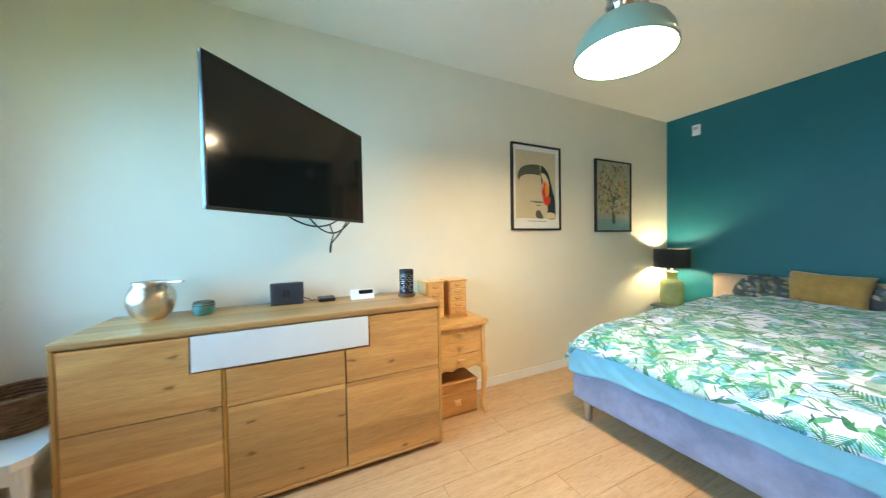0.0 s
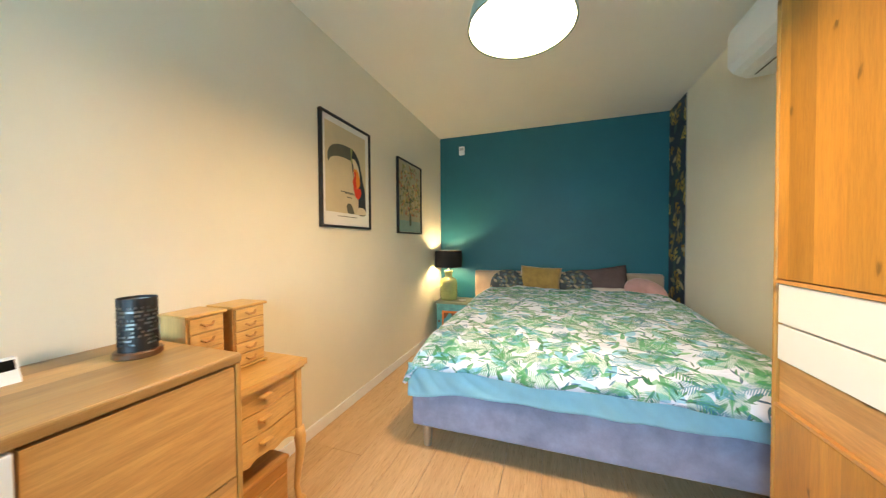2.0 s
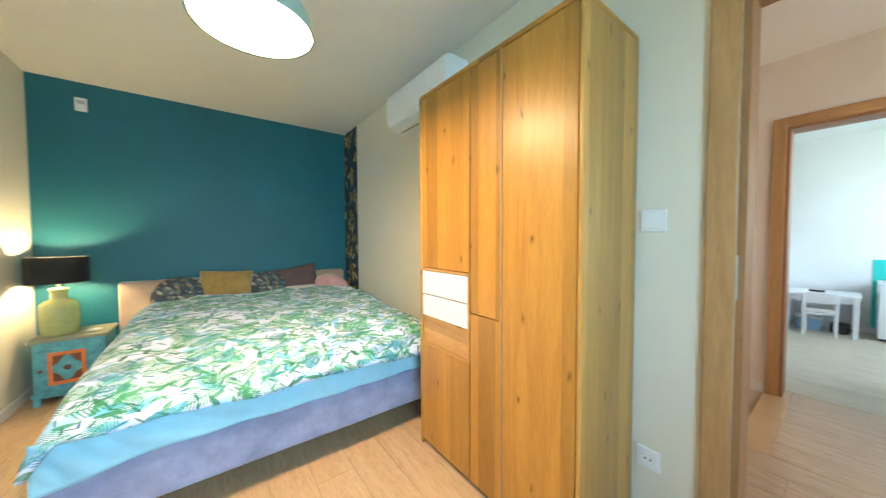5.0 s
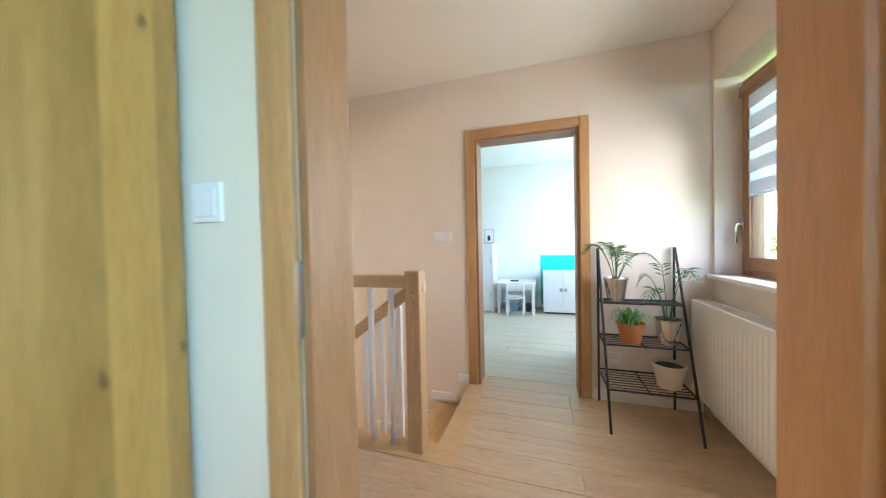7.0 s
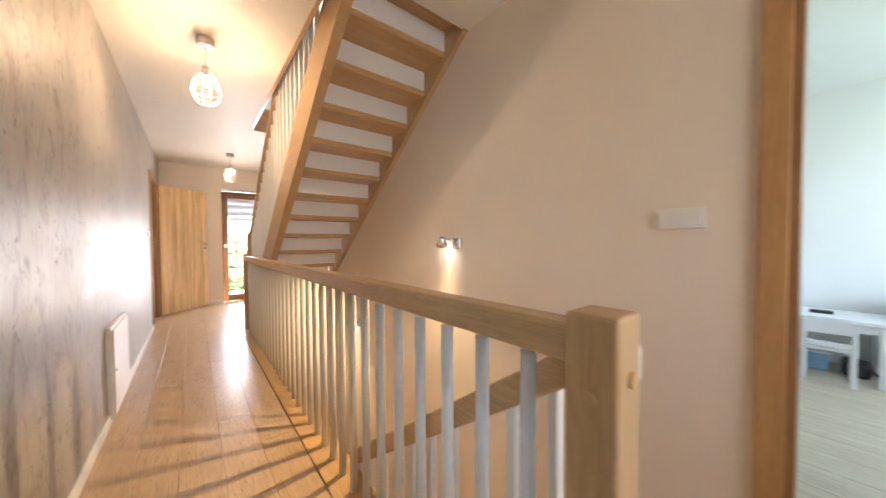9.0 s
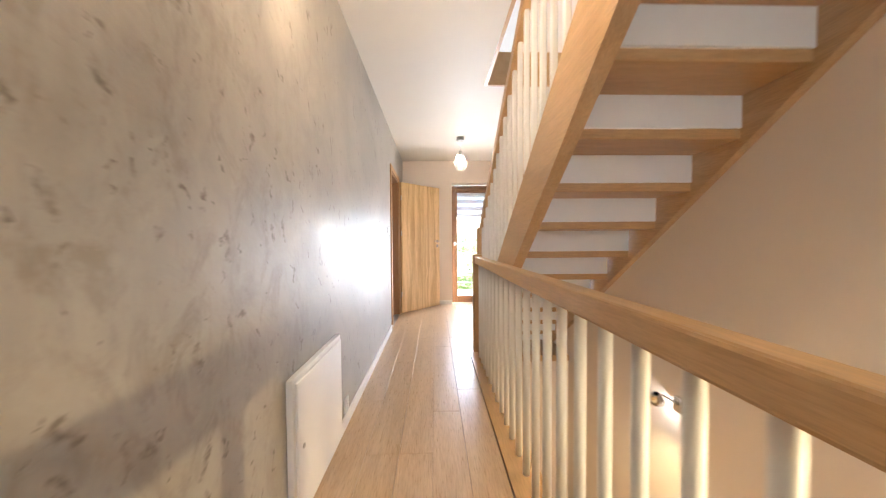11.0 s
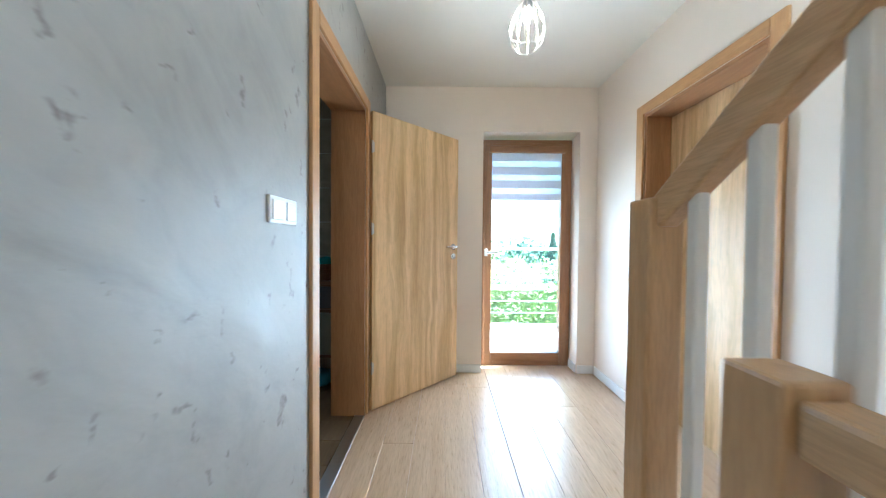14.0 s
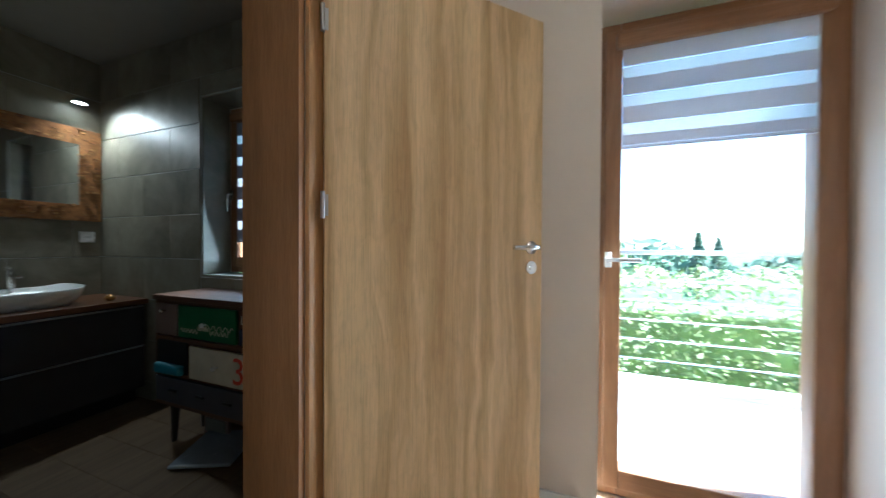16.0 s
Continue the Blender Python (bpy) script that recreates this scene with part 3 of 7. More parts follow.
structure("ceiling_bedroom", box(-1.92, 0.83, -1.32, 4.32, H, H + 0.22), CEIL, "white painted bedroom ceiling", "ceiling")
structure("ceiling_bathroom", box(-1.92, 0.83, 4.32, 7.82, H, H + 0.22), DARK_CEIL, "grey painted bathroom ceiling", "ceiling")
hall_ceiling = add(box(0.83, 1.94, -1.32, 7.82, H, H + 0.286), box(1.94, 2.77, -1.32, 1.97, H, H + 0.286), box(1.94, 2.77, 4.94, 7.82, H, H + 0.286))
structure("ceiling_landing", hall_ceiling, CEIL, "white painted landing ceiling with a stair opening", "ceiling")
structure("ceiling_child_room", box(2.95, 6.07, -1.32, 3.1, H, H + 0.22), PAINT_WHITE, "white painted ceiling of the child's room", "ceiling")
loft = add(box(0.75, 0.90, 0.9, 6.1, 2.82, 5.2), box(0.75, 2.95, 0.75, 0.9, 2.82, 5.2), box(0.75, 2.95, 6.0, 6.15, 2.82, 5.2), box(0.75, 2.95, 0.75, 6.15, 5.2, 5.3))
structure("wall_loft", loft, PAINT_WHITE, "white walls of the loft above the stairs", "wall")
cellar = add(box(1.80, 1.94, 0.6, 5.10, -2.8, -0.24), box(1.80, 2.77, 5.10, 5.2, -2.8, -0.05), box(1.80, 2.77, 0.35, 0.55, -2.8, -0.24))
structure("wall_stairwell", cellar, PAINT_PEACH, "white painted walls of the stairwell below", "wall")
structure("floor_lower", box(1.8, 2.77, 0.35, 5.2, -2.9, -2.8), FLOOR, "wooden floor of the storey below", "floor")

# stair opening lining in wood
fascia = add(box(1.915, 1.940, 1.97, 4.94, H - 0.004, H + 0.30), box(1.915, 2.77, 4.915, 4.94, H - 0.003, H + 0.29))
structure("trim_stair_opening", fascia, STAIR_Y, "varnished wood fascia of the stair opening", "trim")


def plank_mesh(w, l, t=0.014):
    c = 0.0011
    bm = bmesh.new()
    lo = [bm.verts.new((x, y, -t)) for x, y in ((0, 0), (w, 0), (w, l), (0, l))]
    md = [bm.verts.new((x, y, -c)) for x, y in ((0, 0), (w, 0), (w, l), (0, l))]
    hi = [bm.verts.new((x, y, 0)) for x, y in ((c, c), (w - c, c), (w - c, l - c), (c, l - c))]
    for a, b in ((lo, md), (md, hi)):
        for k in range(4):
            j = (k + 1) % 4
            bm.faces.new((a[k], a[j], b[j], b[k]))
    bm.faces.new(hi)
    return bm


PLANKS = {}


def lay_planks(floor, x0, x1, y0, y1, material, width, seed, turned=False, lengths=(1.25, 1.6, 1.95), name="plank"):
    """Boards laid along y (or x) in broken bond, each one an object; alike boards share a mesh."""
    rng = random.Random(seed)
    u0, u1, v0, v1 = (y0, y1, x0, x1) if turned else (x0, x1, y0, y1)
    u = u0
    while u < u1 - 0.01:
        w = min(width, u1 - u)
        v = v0 - rng.choice((0.0, 0.35, 0.7, 1.05))
        while v < v1 - 0.01:
            l = rng.choice(lengths)
            s, e = max(v, v0), min(v + l, v1)
            v += l
            if e - s < 0.02:
                continue
            key = (round(w, 3), round(e - s, 3), material.name)
            if key not in PLANKS:
                bm = plank_mesh(w - 0.0014, e - s - 0.0014)
                me = bpy.data.meshes.new(name)
                bmesh.ops.recalc_face_normals(bm, faces=bm.faces)
                bm.to_mesh(me)
                bm.free()
                me.materials.append(material)
                PLANKS[key] = me
            ob = new(name, PLANKS[key])
            ob.parent = floor
            ob.location = (s + 0.001, u + w - 0.001, 0.0) if turned else (u + 0.001, s + 0.001, 0.0)
            ob.rotation_euler = (0, 0, radians(-90)) if turned else (0, 0, 0)
        u += w


floor_bed = structure("floor_bedroom", box(-1.92, 0.90, -1.32, 4.32, -0.22, -0.0135), JOINT, "pale oiled oak plank floor of the bedroom", "floor")
floor_hall = structure("floor_landing", add(box(0.90, 1.795, -1.32, 7.82, -0.24, -0.0135), box(1.795, 2.95, -1.32, 0.46, -0.24, -0.0135), box(1.795, 2.95, 5.20, 7.82, -0.24, -0.0135)), JOINT, "pale oak plank floor of the landing", "floor")
floor_kid = structure("floor_child_room", box(2.95, 6.07, -1.32, 3.1, -0.22, -0.0135), JOINT, "whitewashed plank floor of the child's room", "floor")
floor_bath = structure("floor_bathroom", box(-1.92, 0.83, 4.32, 7.82, -0.22, -0.0135), JOINT, "brown wood-look tiled bathroom floor", "floor")

# edge boards round the stair void
structure("trim_void_edge", add(box(1.802, 1.965, 0.60, 5.20, -0.24, 0.001, 0.003), box(1.797, 2.768, 0.465, 0.605, -0.06, 0.001, 0.004), box(2.7685, 2.952, 0.466, 0.604, -0.06, -0.0005), box(1.967, 2.768, 5.085, 5.198, -0.06, 0.001, 0.004)), STAIR_Y, "varnished wood edging of the stair void", "trim")


def baseboard(axis, at, depth, b0, b1, z=0.0):
    h, t = 0.072, 0.013 * depth
    bm = box(at, at + t, b0, b1, z, z + h, 0.003) if axis == "x" else box(b0, b1, at, at + t, z, z + h, 0.003)
    structure("baseboard", bm, TRIM, "white lacquered baseboard along the wall", "baseboard")


baseboard("x", -1.78, 1, -1.07, 4.175)
baseboard("y", 4.175, -1, -1.765, 0.76)
baseboard("x", 0.76, -1, 0.54, 4.16)
baseboard("x", 0.76, -1, -1.07, -0.46)
baseboard("x", 0.90, 1, 0.55, 6.015)
baseboard("x", 0.90, 1, -1.07, -0.46)
baseboard("x", 0.90, 1, 6.965, 7.57)
baseboard("y", 7.57, -1, 0.915, 1.76)
baseboard("y", 7.57, -1, 2.617, 2.757)
baseboard("x", 2.77, -1, 7.0, 7.555)
baseboard("x", 2.77, -1, -1.07, -0.345)
baseboard("x", 2.77, -1, 0.60, 0.70)
baseboard("y", -1.07, 1, 0.915, 2.755)
baseboard("x", 5.95, -1, -1.07, 3.0)
baseboard("x", 2.77, -1, 5.20, 6.02)
baseboard("x", 2.615, -1, 7.585, 7.73)


def casing(name, axis, face, out, b0, b1, top, lining, label, wide=0.068):
    """A door frame in wood: architrave on one face and a lining through the wall."""
    root = thing(name, (face, b0, 0) if axis == "x" else (b0, face, 0), label, "door frame", kind="structure")
    t = 0.016 * out
    f0, f1 = sorted((face, face + t))
    l0, l1 = sorted((face, lining))
    part("jamb_trim", box(f0, f1, b0 - wide, b0, 0, top + wide, 0.004), SONOMA_Y, root)
    part("jamb_trim", box(f0, f1, b1, b1 + wide, 0, top + wide, 0.004), SONOMA_Y, root)
    part("head_trim", box(f0, f1, b0 + 0.0005, b1 - 0.0005, top, top + wide, 0.004), SONOMA_H, root)
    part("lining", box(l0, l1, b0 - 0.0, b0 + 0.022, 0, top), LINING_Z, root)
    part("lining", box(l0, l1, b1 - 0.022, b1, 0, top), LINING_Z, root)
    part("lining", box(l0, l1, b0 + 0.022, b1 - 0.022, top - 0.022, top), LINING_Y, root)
    return root


bd = casing("door_1", "x", 0.90, 1, -0.37, 0.455, 2.03, 0.76, "oak-veneered frame of the open bedroom doorway")
part("jamb_trim", box(0.742, 0.759, 0.455, 0.535, 0, 2.10, 0.004), SONOMA_Y, bd)
part("jamb_trim", box(0.742, 0.759, -0.45, -0.37, 0, 2.10, 0.004), SONOMA_Y, bd)
part("head_trim", box(0.742, 0.759, -0.3695, 0.4545, 2.03, 2.10, 0.004), SONOMA_H, bd)
part("strike_plate", add(box(0.744, 0.762, 0.4505, 0.454, 1.0, 1.15, 0.001), box(0.748, 0.757, 0.454, 0.4545, 1.02, 1.045), box(0.748, 0.757, 0.454, 0.4545, 1.08, 1.12)), STEEL, bd, "steel strike plate")
kd = casing("door_2", "x", 2.77, -1, -0.262, 0.528, 2.022, 2.95, "oak-veneered frame of the child's room doorway")
bt = casing("door_3", "x", 0.90, 1, 6.085, 6.875, 2.035, 0.68, "oak-veneered frame of the bathroom doorway")
rd = casing("door_4", "x", 2.77, -1, 6.12, 6.93, 2.03, 2.95, "oak-veneered frame of a closed door")
part("leaf", box(2.932, 2.962, 6.143, 6.907, 0.006, 2.006, 0.003), SONOMA, rd, "closed sonoma oak door leaf")
part("groove", add(box(2.9305, 2.9335, 6.17, 6.25, 1.098, 1.102), box(2.9305, 2.9335, 6.17, 6.25, 1.112, 1.116)), STEEL, rd)

# bathroom door leaf standing open into the corridor
ang = math.degrees(math.atan2(0.580, 0.600))
leaf = thing("door_leaf", (0.925, 6.925, 0.008), "open sonoma oak door leaf with a steel handle", "door", kind="structure", rz=ang)
part("panel", box(0.0, 0.835, -0.02, 0.02, 0.0, 2.032, 0.003), SONOMA, leaf, local=True)
for hz in (0.29, 1.24, 1.79):
    part("hinge", add(lathe([(0.0065, -0.040), (0.0065, 0.040)], (-0.004, -0.024, hz), 12), box(-0.004, 0.012, -0.0215, -0.0195, hz - 0.032, hz + 0.032)), STEEL, leaf, local=True)
for s in (-1, 1):
    y = s * 0.02
    part("door_handle", add(moved(lathe([(0.026, 0), (0.026, 0.008)], (0, 0, 0), 24), Matrix.Translation((0.775, y, 1.115)) @ Euler((-s * math.pi / 2, 0, 0)).to_matrix().to_4x4()),
        tube([(0.775, y, 1.115), (0.775, y + s * 0.048, 1.115), (0.762, y + s * 0.053, 1.115), (0.655, y + s * 0.053, 1.115)], 0.0095, 12)), CHROME, leaf, local=True, smooth=True)
    part("lock_rose", moved(lathe([(0.026, 0), (0.026, 0.008), (0.009, 0.008), (0.009, 0.014)], (0, 0, 0), 24), Matrix.Translation((0.775, y, 1.035)) @ Euler((-s * math.pi / 2, 0, 0)).to_matrix().to_4x4()), CHROME, leaf, local=True)

# child's room door leaf, open into that room
kleaf = thing("door_leaf", (2.955, -0.285, 0.008), "open oak-veneered door leaf of the child's room", "door", kind="structure", rz=-7)
part("panel", box(0.0, 0.80, -0.04, 0.0, 0.0, 2.01, 0.003), SONOMA, kleaf, local=True)
part("door_handle", tube([(0.74, 0.0, 1.06), (0.74, 0.05, 1.06), (0.72, 0.055, 1.06), (0.62, 0.055, 1.06)], 0.0095, 12), STEEL, kleaf, local=True, smooth=True)
part("lock_rose", box(0.72, 0.76, 0.0, 0.008, 0.96, 1.01, 0.003), STEEL, kleaf, local=True)


def glazed(name, x0, x1, z0, z1, y, face, label, frame_w=0.095, blind=None, handle=None, back=0.07):
    """A window or glazed door in a wall across y; face: the side the room lies on."""
    root = thing(name, (x0, y, z0), label, "window", kind="structure")
    d0, d1 = sorted((y, y - face * back))
    part("window_frame", box(x0, x0 + frame_w, d0, d1, z0, z1, 0.006), GOLDEN, root)
    part("window_frame", box(x1 - frame_w, x1, d0, d1, z0, z1, 0.006), GOLDEN, root)
    part("window_frame", box(x0 + frame_w, x1 - frame_w, d0, d1, z0, z0 + frame_w * 1.25, 0.006), GOLDEN_X, root)
    part("window_frame", box(x0 + frame_w, x1 - frame_w, d0, d1, z1 - frame_w * 1.25, z1, 0.006), GOLDEN_X, root)
    # sash step
    s0, s1 = sorted((y + face * 0.003, y + face * 0.016))
    for a, b in ((x0 + 0.035, x0 + frame_w + 0.004), (x1 - frame_w - 0.004, x1 - 0.035)):
        part("sash", box(a, b, s0, s1, z0 + 0.04, z1 - 0.04, 0.005), GOLDEN, root)
    part("sash", box(x0 + frame_w + 0.005, x1 - frame_w - 0.005, s0, s1, z0 + 0.04, z0 + frame_w * 1.25 + 0.004, 0.005), GOLDEN_X, root)
    part("sash", box(x0 + frame_w + 0.005, x1 - frame_w - 0.005, s0, s1, z1 - frame_w * 1.25 - 0.004, z1 - 0.04, 0.005), GOLDEN_X, root)
    ym = (d0 + d1) / 2
    pane = part("pane", box(x0 + frame_w - 0.01, x1 - frame_w + 0.01, ym - 0.003, ym + 0.003, z0 + frame_w, z1 - frame_w), GLASS, root)
    pane.visible_shadow = False
    if handle:
        hx, hz, hd = handle
        h0, h1 = sorted((y + face * 0.016, y + face * 0.026))
        part("window_handle", add(box(hx - 0.014, hx + 0.014, h0, h1, hz - 0.035, hz + 0.035, 0.004),
            tube([(hx, y + face * 0.02, hz), (hx, y + face * 0.05, hz), (hx + hd[0] * 0.02, y + face * 0.056, hz + hd[1] * 0.02), (hx + hd[0] * 0.12, y + face * 0.056, hz + hd[1] * 0.12)], 0.009, 10)), ENAMEL if hd[1] == 0 else CHROME, root, smooth=True)
    if blind:
        zb, period, full = blind
        bx0, bx1 = x0 + frame_w + 0.004, x1 - frame_w - 0.004
        yb = y + face * 0.012
        part("blind_cassette", box(bx0 - 0.03, bx1 + 0.03, *sorted((y + face * 0.016, y + face * 0.055)), z1 - frame_w * 1.25 - 0.01, z1 - frame_w * 1.25 + 0.055, 0.012), GOLDEN_X, root)
        top = z1 - frame_w * 1.25 - 0.008
        z = top
        k = 0
        while z > zb + 0.01:
            e = max(z - period * (0.60 if k % 2 == 0 else 0.40), zb)
            yy = yb + face * (0.004 if k % 2 == 0 else 0.0)
            part("blind_band", box(bx0, bx1, yy - 0.0008, yy + 0.0008, e, z), (BLIND_DARK if name == "window_3" else BLIND) if k % 2 == 0 else VOILE, root, "opaque grey blind band" if k % 2 == 0 else "sheer blind band")
            z = e
            k += 1
        part("bottom_rail", box(bx0, bx1, yb - 0.006, yb + 0.006, zb - 0.016, zb, 0.004), (BLIND_DARK if name == "window_3" else BLIND), root)
    return root


glazed("window_1", 1.764, 2.613, 0.0, 2.125, 7.735, -1, "golden oak glazed terrace door with a half-raised blind", 0.098, (1.575, 0.125, 0), (1.815, 1.07, (1, 0)))
glazed("window_2", 1.60, 2.745, 0.93, 2.16, -1.215, 1, "golden oak window with a half-lowered striped blind", 0.095, (1.435, 0.13, 0), (2.70, 1.26, (0, -1)))
glazed("window_3", -0.618, -0.162, 0.93, 2.10, 7.755, -1, "small dark bathroom window with a striped blind", 0.085, (1.16, 0.15, 0), (-0.575, 1.48, (0, -1)))
glazed("window_4", -1.60, -0.10, 0.85, 2.20, -1.24, 1, "bedroom window with a golden oak frame", 0.09)
glazed("window_5", 3.60, 5.60, 0.85, 2.25, -1.24, 1, "wide window of the child's room", 0.09)
structure("window_sill", box(1.56, 2.768, -1.22, -1.035, 0.905, 0.935, 0.006), TRIM, "white window sill above the radiator", "sill")
structure("threshold", box(0.835, 0.905, 6.107, 6.853, -0.012, 0.006, 0.003), STEEL, "metal threshold strip at the bathroom doorway", "trim")

# ---- staircase and rails ----
RISE, GOING = 0.176, 0.2445


def y_up(n):
    """The riser behind tread n of the upper flight."""
    return 4.11 - (n - 6) * GOING


stairs = thing("staircase", (2.35, 5.58, 0), "varnished beech staircase with white riser boards", "staircase")
for n in range(1, 16):
    z = n * RISE
    part("tread", box(2.035, 2.725, y_up(n) - 0.005, y_up(n - 1) + 0.035, z - 0.042, z, 0.005), STAIR_X, stairs)
for n in range(0, 16):
    z0 = n * RISE
    part("riser", box(2.04, 2.72, y_up(n) - 0.004 - 0.010, y_up(n) - 0.004, z0 + 0.001, z0 + RISE - 0.043), TRIM, stairs, "white painted riser board")


def stringer(x0, x1, down=0.08, over=0.085, far=2.0):
    s = RISE / GOING
    ya, yb = 5.62, 1.75

    def zl(y):
        return (5.5775 - y) * s

    out = [(ya, 0.0), (ya, zl(ya) + over + 0.20), (yb, zl(yb) + over + 0.20), (yb, zl(yb) - down), (5.5775 - down / s, 0.0)]
    return prism(out, x0, x1, "x")


part("stringer", stringer(1.970, 2.033), STAIR_Y, stairs)
part("stringer", stringer(2.727, 2.768), STAIR_Y, stairs)
part("newel_post", box(1.940, 2.030, 5.610, 5.700, 0.0, 1.278, 0.007), STAIR_Z, stairs)
slope = RISE / GOING
hy0, hz0 = 5.63, 1.175 + 0.08 * slope
hy1 = 2.2
part("handrail", bar((1.985, hy0, hz0), (1.985, hy1, hz0 + (hy0 - hy1) * slope), 0.050, 0.080, 0.007), STAIR_Y, stairs)
yb = 5.52
while yb > 2.45:
    zs = (5.5775 - yb) * slope + 0.285
    zt = hz0 + (hy0 - yb) * slope - 0.03
    part("baluster", box(1.975, 2.005, yb - 0.015, yb + 0.015, zs - 0.03, zt, 0.006), TRIM, stairs, "white painted baluster")
    yb -= 0.135

# flight down to the storey below
down = thing("staircase", (2.35, 0.62, -2.8), "varnished beech stairs leading down from the landing", "staircase")
for n in range(1, 16):
    z = -n * RISE
    y0 = 0.60 + (n - 1) * GOING
    part("tread", box(2.03, 2.725, y0 + 0.002, y0 + GOING + 0.035, z - 0.042, z, 0.005), STAIR_X, down)
    part("riser", box(2.03, 2.72, y0 - 0.010, y0, z + 0.001, z + RISE - 0.062), TRIM, down, "white painted riser board")
low = [(0.607, -0.24), (0.607, -0.06), (0.75, -0.06), (4.40, -0.06 - 3.65 * slope), (4.40, -0.36 - 3.65 * slope), (0.75, -0.36)]
part("stringer", prism(low, 1.985, 2.028, "x"), STAIR_Y, down)
part("handrail", bar((2.005, 0.76, 0.905), (2.005, 4.30, 0.905 - 3.54 * slope), 0.048, 0.075, 0.010), STAIR_Y, down)
yb = 0.86
while yb < 4.2:
    zt = 0.905 - (yb - 0.76) * slope - 0.03
    part("baluster", box(1.992, 2.022, yb - 0.015, yb + 0.015, zt - 0.88, zt, 0.006), TRIM, down, "white painted baluster")
    yb += 0.125
# stepped white skirting along the wall of the lower flight
for n in range(0, 10):
    z = -(n + 1) * RISE
    y0 = 0.70 + n * GOING if n else 0.702
    structure("baseboard", box(2.757, 2.7699, y0, y0 + GOING - (0.0 if n else 0.1) + 0.09, z + 0.001, z + 0.074, 0.003), TRIM, "white stepped skirting beside the stairs", "baseboard")

rail = thing("stair_railing", (1.88, 3.0, 0), "beech handrail with white balusters round the stair void", "railing")
for y0, top in ((0.655, 1.026), (5.205, 0.990)):
    part("newel_post", box(1.842, 1.932, y0, y0 + 0.09, 0.0, top, 0.007), STAIR_Z, rail)
part("peg", moved(lathe([(0.014, 0), (0.014, 0.006), (0.0, 0.008)], (0, 0, 0), 16), pose(1.889, 0.655, 0.92, 90)), STAIR_X, rail)
part("peg", moved(lathe([(0.012, 0), (0.012, 0.004), (0.0, 0.006)], (0, 0, 0), 16), pose(1.842, 0.700, 0.885, 0, -90)), STAIR_X, rail)
part("gate_bracket", box(1.9325, 1.968, 0.664, 0.694, 0.895, 0.960, 0.006), TRIM, rail, "white plastic gate bracket")
part("handrail", bar((1.89, 0.745, 0.963), (1.89, 5.206, 0.934), 0.070, 0.072, 0.009), STAIR_Y, rail)
bal = lathe([(0.0175, 0.0), (0.0175, 0.912)], (0, 0, 0), 12)
bal_me = None
for k in range(33):
    yb = 0.855 + k * 0.1355
    if yb > 5.17:
        break
    if bal_me is None:
        first = part("baluster", moved(bal, Matrix.Translation((1.89, yb, 0.0))), TRIM, rail, "white painted round baluster", smooth=False)
        for p in first.data.polygons:
            p.use_smooth = len(p.vertices) == 4
        bal_me = first
    else:
        o = bal_me.copy()
        scene.collection.objects.link(o)
        o.parent = rail
        o.location = (0, yb - 0.855, 0)

# ---- bedroom: sideboard ----
sb = thing("sideboard", (-1.53, 0.225, 0), "long oiled oak sideboard with one white drawer front", "sideboard")
SX = -1.292
part("body", add(box(-1.765, SX - 0.021, -0.545, 0.995, 0.05, 0.818)), OAK_EDGE, sb)
part("plinth", box(-1.74, SX - 0.05, -0.50, 0.95, 0.0, 0.05), ANTHRACITE, sb)
part("top", box(-1.770, SX + 0.006, -0.565, 1.015, 0.820, 0.850, 0.009, 3), OAK_TOP, sb)
part("side_panel", box(-1.765, SX + 0.002, -0.562, -0.546, 0.03, 0.819, 0.003), OAK_SIDE, sb)
part("side_panel", box(-1.765, SX + 0.002, 0.996, 1.012, 0.03, 0.819, 0.003), OAK_SIDE, sb)
part("base_panel", box(-1.765, SX + 0.001, -0.545, 0.995, 0.032, 0.050, 0.003), OAK_TOP, sb)


def front(y0, y1, z0, z1, mat, label="", x=SX, name="door_front"):
    g = 0.0015
    return part(name, box(x - 0.020, x, y0 + g, y1 - g, z0 + g, z1 - g, 0.0025), mat, sb, label)


front(-0.545, -0.045, 0.052, 0.496, OAK_H)
part("door_front", prism([(-0.542, 0.499), (-0.048, 0.499), (-0.048, 0.657), (-0.155, 0.657), (-0.155, 0.813), (-0.542, 0.813)], SX - 0.020, SX, "x"), OAK_H, sb)
front(-0.030, 0.472, 0.052, 0.485, OAK_H)
front(-0.030, 0.472, 0.486, 0.655, OAK_H)
front(0.475, 0.995, 0.052, 0.484, OAK_H)
part("door_front", prism([(0.478, 0.487), (0.992, 0.487), (0.992, 0.813), (0.599, 0.813), (0.599, 0.653), (0.478, 0.653)], SX - 0.020, SX, "x"), OAK_H, sb)
front(-0.150, 0.594, 0.662, 0.817, WHITE_GLOSS, "white glass drawer front", SX + 0.006, "drawer_front")
part("divider", box(SX - 0.018, SX + 0.001, -0.043, -0.032, 0.052, 0.655, 0.002), OAK_V, sb)

